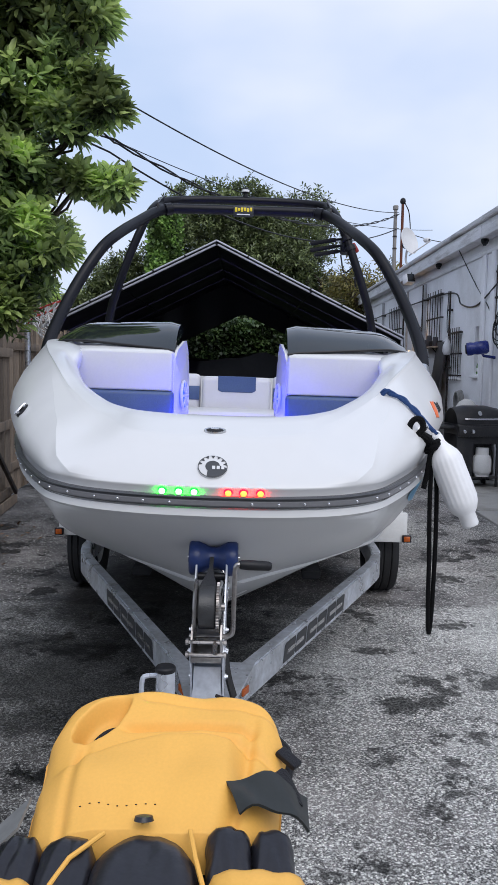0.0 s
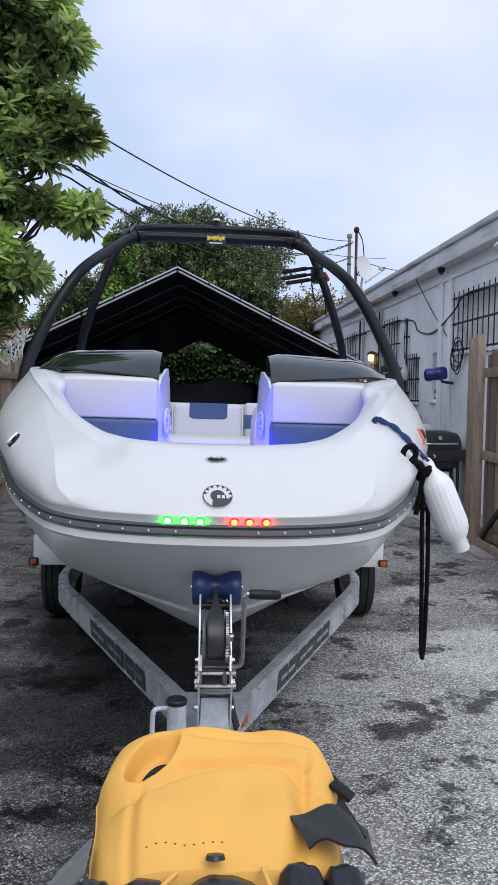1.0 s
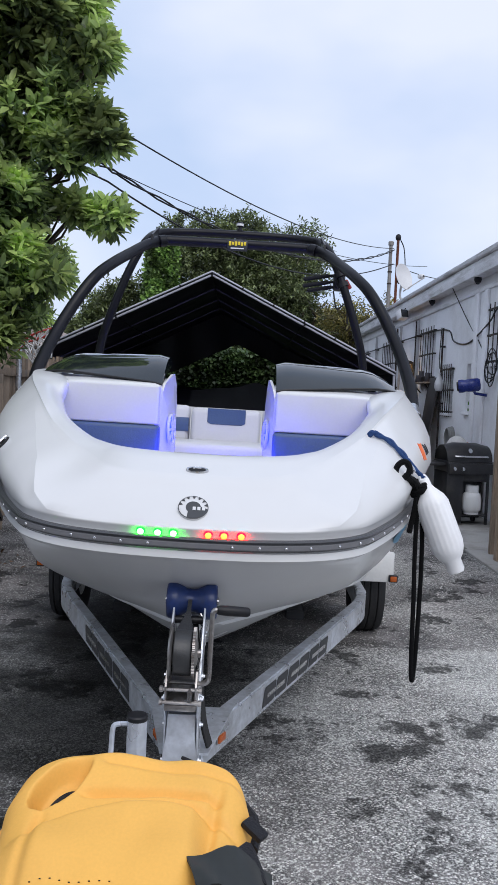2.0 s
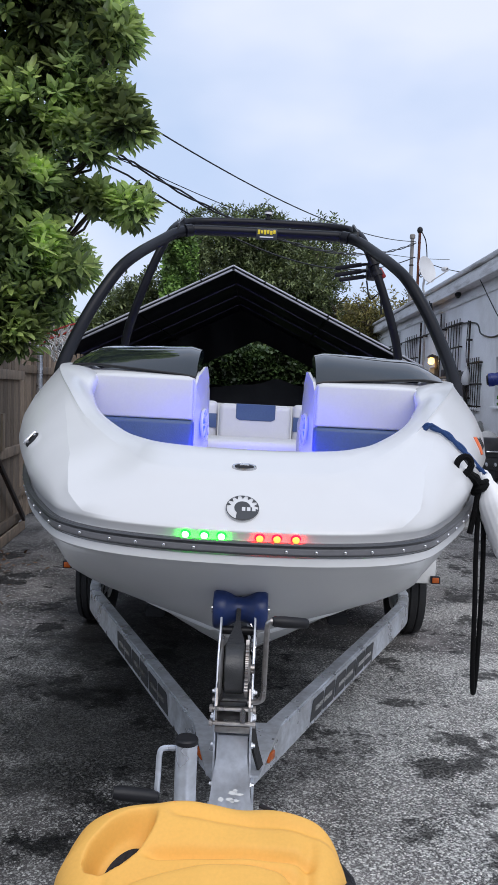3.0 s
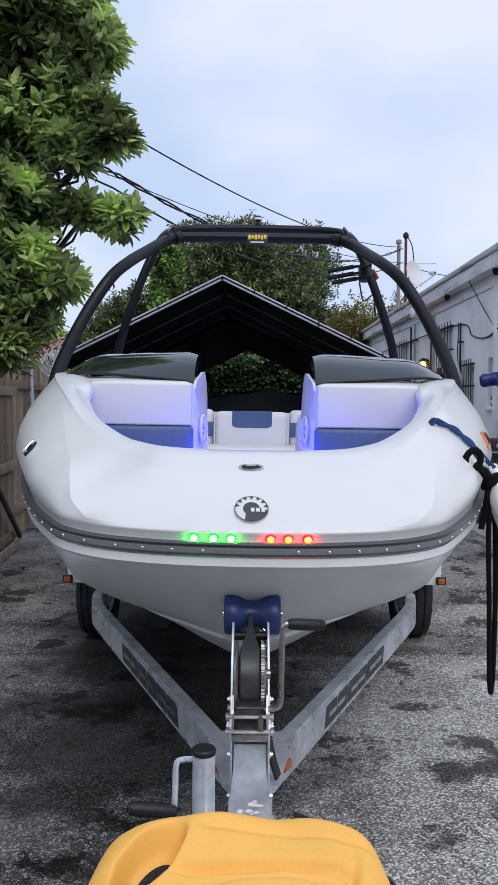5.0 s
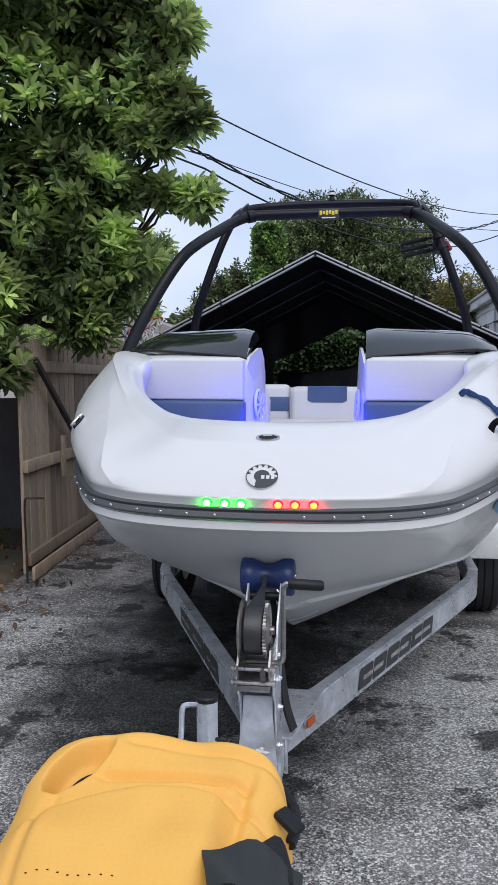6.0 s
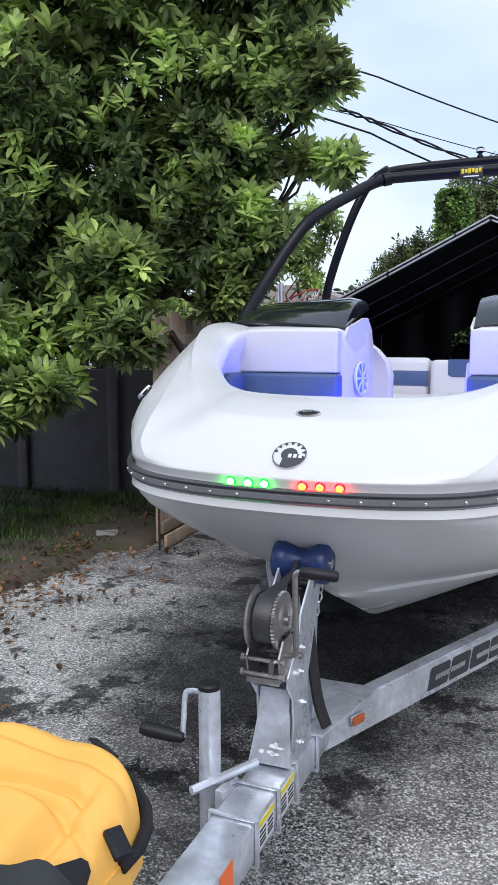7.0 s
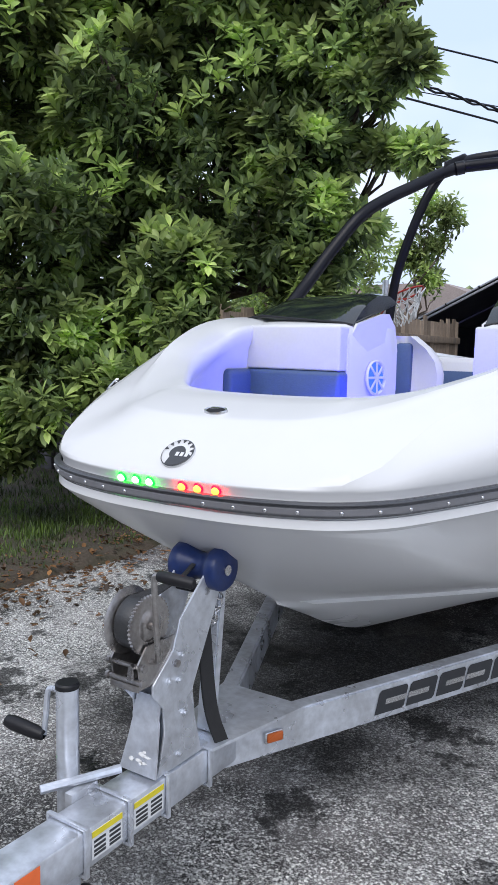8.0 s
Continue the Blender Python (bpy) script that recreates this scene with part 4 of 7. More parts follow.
# consoles to both sides of the walkway, with cushions, speakers and windscreens
def build_console(side):
    name = "port_console" if side < 0 else "starboard_console"
    inner_front, inner_back = 0.272, 0.235

    def at(u, v, z):
        return Vector((side * u, v, z))

    rows = []
    for v, top in ((1.50, 1.535), (1.515, 1.552), (1.54, 1.56), (1.68, 1.585), (1.80, 1.59), (1.88, 1.575), (1.92, 1.53)):
        inner = inner_front + (inner_back - inner_front) * (v - 1.5) / 0.42
        edge = np.interp(v, [1.45, 1.55, 2.4], [0.79, 0.80, 0.87])
        rows.append([at(edge + 0.02, v, top - 0.01), at(edge * 0.7 + inner * 0.3, v, top), at(inner + 0.04, v, top), at(inner + 0.012, v, top - 0.008), at(inner, v, top - 0.03),
                     at(inner - 0.003, v, 1.35), at(inner, v, 1.1), at(inner + 0.01, v, 0.93)])
    front = [Vector((p.x, 1.50, p.z)) for p in rows[0]]
    lower = [[Vector((p.x, 1.50, min(p.z, z))) for p in front] for z in (1.3, 0.93)]
    back = [[Vector((p.x, 1.92, min(p.z, z))) for p in rows[-1]] for z in (1.3, 0.93)]
    console = part("console", grid_surface([lower[1], lower[0], *rows, back[0], back[1]]), GELCOAT, boat, "white moulded console", sharp=35)
    # backrest: white pad over the face, with a blue pad below
    pad = bmesh.new()
    add_box(pad, (min(side * 0.275, side * 0.84), 1.432, 1.364), (max(side * 0.275, side * 0.84), 1.52, 1.548), 0.010, seg=3)
    part("upper_backrest", pad, VINYL, console, "white vinyl backrest pad")
    pad = bmesh.new()
    add_box(pad, (min(side * 0.268, side * 0.77), 1.425, 1.13), (max(side * 0.268, side * 0.77), 1.515, 1.363), 0.02, seg=3)
    part("lower_backrest", pad, BLUE_VINYL, console, "slate blue vinyl backrest panel")
    pad = bmesh.new()
    add_box(pad, (min(side * 0.70, side * 0.768), 1.27, 1.13), (max(side * 0.70, side * 0.768), 1.46, 1.361), 0.028, seg=3)
    part("side_pad", pad, BLUE_VINYL, console, "slate blue vinyl side pad")
    # bow seat cushion
    out = [at(0.27, 1.47, 1.13), at(0.76, 1.42, 1.13), at(0.68, 1.15, 1.13), at(0.50, 0.75, 1.13), at(0.33, 0.53, 1.13), at(0.2, 0.50, 1.13), at(0.25, 0.9, 1.13)]
    seat = bmesh.new()
    f = seat.faces.new([seat.verts.new(p) for p in out])
    res = bmesh.ops.extrude_face_region(seat, geom=[f])
    bmesh.ops.translate(seat, verts=[v for v in res["geom"] if isinstance(v, bmesh.types.BMVert)], vec=(0, 0, -0.12))
    bmesh.ops.bevel(seat, geom=seat.edges[:], offset=0.02, segments=2, affect="EDGES")
    part("bow_seat_cushion", seat, VINYL, boat, "white vinyl bow seat cushion")
    # speaker on the side facing the walkway
    m = axis_to((side * 0.243, 1.71, 1.335), (-side, -0.12, 0.05))
    speaker = part("speaker", lathe([(0.075, 0), (0.078, 0.008), (0.072, 0.014), (0.066, 0.008), (0.064, 0.0)], 30, m), VINYL, console, "round white speaker with a spoked grille, lit blue")
    part("speaker_cone", lathe([(0.066, 0.004), (0.03, -0.006), (0.02, 0.004), (0, 0.008)], 24, m), GLOW_BLUE, speaker, "glowing blue cone")
    for k in range(8):
        a = k * math.pi / 4
        spoke = m @ Matrix.Rotation(a, 4, "Z")
        part("grille_spoke", box((0.012, -0.0055, 0.010), (0.070, 0.0055, 0.015), 0.001, spoke), VINYL, speaker)
    part("grille_hub", lathe([(0, 0.017), (0.016, 0.015), (0.017, 0.009), (0, 0.009)], 16, m), VINYL, speaker)
    # white wing that closes the inner end of the windscreen
    wing = bmesh.new()
    f = wing.faces.new([wing.verts.new(p) for p in (at(0.268, 1.53, 1.52), at(0.26, 1.56, 1.562), at(0.247, 1.78, 1.612), at(0.243, 1.84, 1.615), at(0.238, 1.90, 1.56), at(0.236, 1.93, 1.45), at(0.245, 1.88, 1.36), at(0.255, 1.7, 1.40))])
    part("console_wing", thicken(wing, 0.012), GELCOAT, console)
    # smoked windscreen: low, raked, rolled over at its outer end
    rows = []
    for s in np.linspace(0, 1, 13):
        u = 0.275 + 0.60 * s
        drop = 0.075 * max(0, (s - 0.76) / 0.24) ** 2 + 0.02 * max(0, 1 - s / 0.09) ** 2
        base_v, base_z = 1.545 + 0.10 * s, 1.560 + 0.045 * s - drop * 0.3
        top_v, top_z = 1.99 + 0.06 * s, 1.695 - 0.012 * s - drop
        if s > 0.8:
            top_v = 1.99 + 0.06 * s + (s - 0.8) * 0.4
        row = []
        for t in np.linspace(0, 1, 7):
            arch = 0.072 * math.sin(math.pi * t) ** 0.8 * (1 - 0.45 * s)
            row.append(at(u, base_v + (top_v - base_v) * t, base_z + (top_z - base_z) * t + arch))
        rows.append(row)
    screen = thicken(grid_surface(rows), 0.008)
    part("windscreen", screen, SMOKE, boat, "low raked windscreen of dark smoked acrylic", sharp=30)
    end = [rows[0][k] for k in range(7)] + [at(0.275, 1.97, 1.66), at(0.275, 1.6, 1.57)]
    plate = bmesh.new()
    plate.faces.new([plate.verts.new(p) for p in end])
    part("windscreen_end", thicken(plate, 0.006), SMOKE, boat)
    # trim strip under the screen
    edge = [r[0] + Vector((0, -0.006, 0.002)) for r in rows]
    part("windscreen_gasket", tube(edge, 0.005, 6), BLACKPLASTIC, boat)
    return console


for s in (-1, 1):
    build_console(s)

# rear bench with a blue-topped centre section, and two bucket seats
def cushion(lo, hi, mat, label="", bevel=0.03, parent=None, name="cushion"):
    return part(name, box(lo, hi, bevel, seg=3), mat, parent or boat, label)


bench = cushion((-0.30, 3.95, 1.0), (0.25, 4.12, 1.405), VINYL, "white vinyl rear backrest with a blue patch", 0.04, name="rear_backrest")
part("backrest_patch", prism([(-0.17, 1.30), (-0.14, 1.285), (0.10, 1.285), (0.13, 1.30), (0.13, 1.41), (-0.17, 1.41)], 0.012, Matrix.Translation((0, 3.955, 0)) @ Matrix.Rotation(radians(90), 4, "X"), 0.004), BLUE_VINYL, bench, "slate blue patch")
for a, b in ((-0.86, -0.315), (0.265, 0.80)):
    wing = cushion((a, 4.0, 1.0), (b, 4.15, 1.42), VINYL, "", 0.04, name="rear_backrest")
    part("backrest_band", box((a + 0.004, 3.994, 1.215), (b - 0.004, 4.02, 1.325), 0.004), BLUE_VINYL, wing, "slate blue band")
cushion((-0.86, 3.45, 1.02), (0.80, 3.97, 1.16), VINYL, "white vinyl rear bench", 0.04, name="rear_bench")
for u in (-0.56, 0.50):
    back = bmesh.new()
    rows = []
    for k, z in enumerate(np.linspace(1.05, 1.54, 8)):
        w = 0.25 * (1 - 0.75 * max(0, (k - 4) / 3) ** 2)
        rows.append([Vector((u + w * x, 2.75 + 0.10 * (1 - x * x) + 0.02 * k / 7 + 0.055 * o, z)) for x, o in ((-1, 0), (-0.9, -1), (-0.45, -1), (0, -1), (0.45, -1), (0.9, -1), (1, 0), (0.9, 1), (0, 1), (-0.9, 1))])
    back = grid_surface(rows, close=True)
    bmesh.ops.contextual_create(back, geom=[e for e in back.edges if e.is_boundary])
    bmesh.ops.holes_fill(back, edges=[e for e in back.edges if e.is_boundary])
    seat = part("bucket_seat", back, VINYL, boat, "white bucket seat with a blue side panel", sharp=60)
    part("seat_panel", box((u - 0.05, 2.775, 1.10), (u + 0.05, 2.83, 1.50), 0.02), BLUE_VINYL, seat)

# cleats, tow eye, registration marks
for side in (-1, 1):
    c, n = on_deck(side * 0.742, 1.30)
    m = Matrix.Translation(c) @ n.to_track_quat("Z", "Y").to_matrix().to_4x4()
    bm = bmesh.new()
    add_tube(bm, [m @ Vector(q) for q in smooth_path([(0, -0.03, 0.010), (0, -0.015, 0.013), (0, 0.015, 0.013), (0, 0.03, 0.010)], 3)], [0.004] + [0.0065] * 8 + [0.004], 8)
    for y in (-0.016, 0.016):
        add_tube(bm, [m @ Vector((0, y, -0.01)), m @ Vector((0, y, 0.016))], 0.007, 8)
    cleat = part("cleat", bm, STEEL, boat, "stainless mooring cleat on a black base")
    part("cleat_base", lathe([(0, 0.006), (0.8, 0.006), (1.0, 0.003), (1.0, -0.012), (0, -0.012)], 20, m @ Matrix.Diagonal((0.020, 0.030, 1, 1))), BLACKPLASTIC, cleat)

# registration decal and marks, lying on the curve of the deck flank
def flank_patch(name, u, width, z_top, z_low, mat, label):
    rows = []
    for t in np.linspace(0, 1, 5):
        row = []
        for w in (0.0, 0.5, 1.0):
            c, n = on_deck(u + 0.022 * t + width * w, z_top + (z_low - z_top) * t)
            row.append(c + n * 0.003)
        rows.append(row)
    part(name, thicken(grid_surface(rows), 0.002), mat, boat, label)


flank_patch("registration_decal", 0.838, 0.022, 1.372, 1.312, ORANGE, "orange registration decal")
for k in range(3):
    flank_patch("registration_mark", 0.866 + k * 0.011, 0.006, 1.368, 1.330, STICKER_DARK, "dark bar of a registration mark")

# blue courtesy lights low in the bow well and under the dash
for u, v, z, power in ((-0.15, 1.38, 1.16, 6.3), (0.15, 1.38, 1.16, 6.3), (0.0, 2.3, 1.05, 4.0), (0.0, 3.3, 1.05, 2.0)):
    part("courtesy_light", lathe([(0.022, 0), (0.022, 0.006), (0.016, 0.01), (0, 0.011)], 16, Matrix.Translation((u, v, 0.941))), STEEL, boat, "small round blue courtesy light")
    lamp = new("courtesy_lamp", bpy.data.lights.new("courtesy_lamp", "POINT"))
    lamp.data.energy, lamp.data.color, lamp.data.shadow_soft_size = power, (0.03, 0.03, 1.0), 0.04
    lamp.parent = boat
    lamp.location = (u, v, z)


# teal flash on the hull flanks, below the rail
for side in (-1, 1):
    rows = []
    for i in range(27, 45):
        r, c = RAIL[i], CHINE[i]
        o = outward(i)
        knuckle = r - o * 0.012 + Vector((0, 0, -0.062))
        k = (i - 27) / 17
        rows.append([])
        for t in (0.06 + 0.12 * k, 0.10 + 0.16 * k + 0.22 * math.sin(math.pi * k)):
            p = knuckle.lerp(c, t)
            sag = math.sin(math.pi * t) * (0.035 + 0.025 * min(1, i / 20))
            q = p + o * (sag * 0.6 + 0.005) + Vector((0, 0, -sag * 0.25))
            rows[-1].append(Vector((side * q.x, q.y, q.z)))
    part("hull_stripe", thicken(grid_surface(rows), 0.001), TEAL, boat, "teal flash along the hull side")

# ---- the trailer, in the boat's local frame ----
SLANT = Matrix(((1, 0.28, 0, 0), (0, 1, 0, 0), (0, 0, 1, 0), (0, 0, 0, 1)))
trailer = thing("boat_trailer", "galvanised single-axle boat trailer standing under the boat", "trailer", TRAILER_POSE)


def beam(pts, w, h, bevel=0.006):
    """A rectangular beam that follows points given at its centre line."""
    pts = [Vector(p) for p in pts]
    rows = []
    for i, p in enumerate(pts):
        d = (pts[min(i + 1, len(pts) - 1)] - pts[max(i - 1, 0)]).normalized()
        s = d.cross(Vector((0, 0, 1))).normalized()
        up = s.cross(d)
        c = [(-1, -1), (1, -1), (1, 1), (-1, 1)]
        rows.append([p + s * (a * w / 2) + up * (b * h / 2) for a, b in c])
    bm = grid_surface(rows, close=True)
    bmesh.ops.holes_fill(bm, edges=[e for e in bm.edges if e.is_boundary])
    if bevel:
        bmesh.ops.recalc_face_normals(bm, faces=bm.faces)
        bmesh.ops.bevel(bm, geom=[e for e in bm.edges if e.calc_face_angle(0) > 0.9], offset=bevel, segments=2, affect="EDGES")
    return bm


for side in (-1, 1):
    bend = smooth_path([(side * 0.74, 1.87, 0.37), (side * 0.815, 2.06, 0.372), (side * 0.85, 2.25, 0.375)], 4)
    rail = part("frame_rail", beam([(side * 0.0, 0.19, 0.362), *bend, (side * 0.85, 3.4, 0.38), (side * 0.85, 5.3, 0.38)], 0.055, 0.115), GALV, trailer, "galvanised steel side rail")
    a, b = Vector((side * 0.0, 0.19, 0.362)), Vector((side * 0.74, 1.87, 0.37))
    d = (b - a).normalized()
    out = Vector((d.y, -d.x, 0)) * (1 if side > 0 else -1)
    if out.x * side < 0:
        out = -out
    # reflector
    p = a + d * 0.19 + out * 0.029
    m = Matrix.Translation(p) @ Matrix((( d.x, 0, out.x, 0), (d.y, 0, out.y, 0), (0, 1, 0, 0), (0, 0, 0, 1)))
    refl = part("reflector", box((-0.032, -0.017, 0), (0.032, 0.017, 0.008), 0.004, m), STEEL, rail)
    part("reflector_lens", box((-0.026, -0.0135, 0.006), (0.026, 0.0135, 0.014), 0.004, m), AMBER, refl, "amber lens")
    # maker's sticker: a row of big dark slanted shapes with a pale sheen through the middle
    for k in range(6):
        base = a + d * (0.58 + k * 0.132) + out * 0.0285
        m = Matrix.Translation(base) @ Matrix(((d.x, 0, out.x, 0), (d.y, 0, out.y, 0), (0, 1, 0, 0), (0, 0, 0, 1))) @ SLANT
        part("sticker_block", prism([(0.0, -0.036), (0.112, -0.036), (0.120, -0.026), (0.120, 0.030), (0.112, 0.038), (0.008, 0.038), (0.0, 0.030)], 0.0012, m), STICKER_DARK, rail, "dark slanted sticker shape")
        x0, x1 = (0.034, 0.121) if k % 2 == 0 else (-0.001, 0.088)
        part("sticker_shine", prism([(x0, -0.009), (x1, -0.009), (x1, 0.008), (x0, 0.008)], 0.0008, m @ Matrix.Translation((0, 0, 0.0014))), STEEL, rail)
    # bunk posts and wheels
    fender_rows = []
    for ang in np.linspace(radians(32), radians(172), 13):
        r = 0.375
        y, z = 2.98 - r * math.cos(ang), 0.30 + r * math.sin(ang) * 0.95
        fender_rows.append([Vector((side * 0.875, y, z - 0.03)), Vector((side * 0.875, y, z)), Vector((side * 1.085, y, z)), Vector((side * 1.10, y, z - 0.02)), Vector((side * 1.10, y, z - 0.06))])
    fender = part("mudguard", thicken(grid_surface(fender_rows), 0.006), WHITE_PAINT, trailer, "white painted mudguard")
    # flat front skirt of the mudguard
    part("mudguard_front", box((min(side * 0.86, side * 1.095), 2.565, 0.41), (max(side * 0.86, side * 1.095), 2.60, 0.60), 0.012), WHITE_PAINT, fender)
    lamp = part("marker_light", box((side * 1.09 - 0.028, 2.545, 0.415), (side * 1.09 + 0.028, 2.57, 0.46), 0.006), BLACKPLASTIC, fender)
    part("marker_lens", box((side * 1.09 - 0.02, 2.538, 0.421), (side * 1.09 + 0.02, 2.55, 0.454), 0.005), AMBER, lamp, "amber lens")
    m = Matrix.Translation((side * 0.985, 2.98, 0.305)) @ Matrix.Rotation(radians(90), 4, "Y")
    wheel = part("wheel", lathe([(0.10, -0.07), (0.16, -0.075), (0.17, -0.06), (0.165, 0.06), (0.17, 0.07), (0.15, 0.065), (0.13, 0.03), (0.05, 0.04), (0, 0.045)], 28, m), WHITE_PAINT, trailer, "white steel wheel")
    prof = [(0.165, -0.07), (0.20, -0.09), (0.26, -0.095), (0.295, -0.085), (0.305, -0.06), (0.297, -0.052), (0.305, -0.045), (0.305, -0.02), (0.297, -0.012), (0.305, -0.005), (0.305, 0.03), (0.297, 0.038), (0.305, 0.045), (0.303, 0.07), (0.29, 0.088), (0.25, 0.095), (0.19, 0.085), (0.165, 0.07)]
    part("tyre", lathe(prof, 40, m), RUBBER, wheel, "black ribbed tyre")
    # bunk board under the hull
    part("bunk", beam([(side * 0.42, 1.5, 0.475), (side * 0.44, 4.9, 0.47)], 0.09, 0.045), material("bunk_carpet", (0.03, 0.03, 0.032), 0.95, vary=0.2, bump=0.5, bump_scale=200), trailer, "dark carpeted bunk board")
    for v in (3.6,):
        part("bunk_bracket", box((side * 0.42 - 0.03, v - 0.02, 0.36), (side * 0.42 + 0.03, v + 0.02, 0.455), 0.004), GALV, trailer)
for v in (2.98, 3.6, 5.2):
    part("cross_member", box((-0.82, v - 0.03, 0.325), (0.82, v + 0.03, 0.365), 0.006), GALV, trailer)

# tongue, with clamps and labels
tongue = part("tongue", box((-0.052, -0.93, 0.318), (0.052, 0.34, 0.412), 0.008), GALV, trailer, "square galvanised drawbar")
part("gusset_plate", prism([(-0.075, 0.10), (0.075, 0.10), (0.145, 0.46), (-0.145, 0.46)], 0.008, Matrix.Translation((0, 0, 0.414))), GALV, trailer)
for v in (-0.33, -0.19, -0.055, 0.115):
    bm = bmesh.new()
    for p, q in (((-0.061, 0.306), (0.061, 0.314)), ((-0.061, 0.414), (0.061, 0.421)), ((-0.061, 0.312), (-0.053, 0.416)), ((0.053, 0.312), (0.061, 0.416))):
        add_box(bm, (p[0], v - 0.006, p[1]), (q[0], v + 0.006, q[1]), 0.0015)
    part("clamp", bm, GALV, tongue)
part("warning_label", box((0.0525, -0.31, 0.335), (0.0535, -0.215, 0.40)), WHITE_PAINT, tongue, "white warning label with a yellow stripe")
part("warning_label", box((0.0525, -0.175, 0.335), (0.0535, -0.07, 0.40)), WHITE_PAINT, tongue, "white warning label with a yellow stripe")
YELLOW_INK = material("yellow_label_ink", (0.75, 0.62, 0.03), 0.5, vary=0.05)
for a, b in ((-0.31, -0.215), (-0.175, -0.07)):
    part("label_stripe", box((0.0535, a, 0.386), (0.0545, b, 0.40)), YELLOW_INK, tongue)
    for k in range(2):
        c = a + 0.006 + k * (b - a) / 2
        bm = bmesh.new()
        for z in (0.372, 0.361, 0.35, 0.341):
            add_box(bm, (0.0535, c, z), (0.0543, c + (b - a) / 2 - 0.012, z + 0.006))
        part("label_text", bm, STICKER_DARK, tongue, "unreadable small print")
part("orange_label", box((0.0525, -0.52, 0.325), (0.0535, -0.455, 0.405)), ORANGE, tongue, "orange sticker")
part("coupler", box((-0.045, -1.12, 0.335), (0.045, -0.9, 0.425), 0.02, seg=3), material("rusty_coupler", (0.25, 0.16, 0.12), 0.6, metal=0.5, vary=0.3, dirt=(0.16, 0.06, 0.03), dirt_amount=0.8, dirt_scale=9), tongue, "rusty ball coupler")
part("breakaway_cable", tube(smooth_path([(0.05, -0.62, 0.33), (0.075, -0.66, 0.42), (0.02, -0.70, 0.455), (-0.04, -0.68, 0.43), (-0.06, -0.6, 0.34)], 6), 0.008, 8), BLACKPLASTIC, tongue, "black looped cable")

# winch post: two cranked plates, a folded face below the winch and a web that closes it behind
post = part("winch_post", box((-0.046, -0.09, 0.414), (0.046, 0.12, 0.426), 0.003), GALV, trailer, "galvanised winch post")
for side in (-1, 1):
    plate = [(-0.085, 0.42), (0.085, 0.42), (0.058, 0.52), (0.048, 0.60), (0.15, 0.80), (0.185, 0.90), (0.17, 0.925), (0.135, 0.915), (-0.005, 0.79), (-0.03, 0.72), (-0.105, 0.655), (-0.105, 0.63), (-0.066, 0.585), (-0.062, 0.52)]
    m = Matrix.Translation((side * 0.047 + 0.003, 0, 0)) @ Matrix(((0, 0, -1, 0), (1, 0, 0, 0), (0, 1, 0, 0), (0, 0, 0, 1)))
    p = part("post_plate", prism(plate, 0.006, m, 0.0012), GALV, post)
    for y, z in ((-0.01, 0.45), (0.01, 0.55), (-0.01, 0.64), (-0.05, 0.65), (0.0, 0.70), (0.14, 0.885)):
        part("bolt", lathe([(0.009, 0), (0.009, 0.004), (0.005, 0.005), (0.005, 0.010), (0, 0.010)], 6, axis_to((side * 0.050, y, z), (side, 0, 0))), GALV, p)
front = [[Vector((-w, y, z)), Vector((w, y, z))] for w, y, z in ((0.057, -0.105, 0.425), (0.048, -0.087, 0.49), (0.0415, -0.074, 0.545), (0.0405, -0.076, 0.558), (0.040, -0.058, 0.606))]
part("post_face", thicken(grid_surface(front), 0.005), GALV, post, "folded galvanised face plate")
part("post_web", box((-0.043, 0.005, 0.43), (0.043, 0.010, 0.70), 0.001), GALV, post)
part("post_spacer", tube([(-0.05, 0.105, 0.835), (0.05, 0.105, 0.835)], 0.012, 10), BLACKPLASTIC, post, "dark spacer tube below the roller")
smear_rng = random.Random(5)
for k in range(7):
    c = (smear_rng.uniform(-0.024, 0.026), smear_rng.uniform(0.0, 0.032))
    w, h = smear_rng.uniform(0.006, 0.014), smear_rng.uniform(0.003, 0.006)
    part("chalk_mark", prism([(c[0] - w, c[1] - h * 0.4), (c[0] + w * 0.3, c[1] - h), (c[0] + w, c[1] + h * 0.2), (c[0] + w * 0.2, c[1] + h), (c[0] - w * 0.7, c[1] + h * 0.7)], 0.0008, Matrix.Translation((0, -0.1005, 0.447)) @ Matrix.Rotation(radians(75), 4, "X")), WHITE_PAINT, post, "smeared white chalk mark")
strip = [(0.020, 0.115, 0.82), (0.032, 0.12, 0.72), (0.050, 0.115, 0.58), (0.062, 0.12, 0.50), (0.080, 0.135, 0.43)]
part("post_strap", thicken(grid_surface([[Vector(p) + Vector((-0.006, -0.019, 0)), Vector(p) + Vector((0.006, 0.019, 0))] for p in smooth_path(strip, 5)]), 0.007), RUBBER, post, "black rubber strap")
part("keel_strut", beam([(0.0, 0.215, 0.835), (0.0, 0.175, 0.424)], 0.05, 0.028, 0.004), GALV, post, "steep galvanised rear strut")

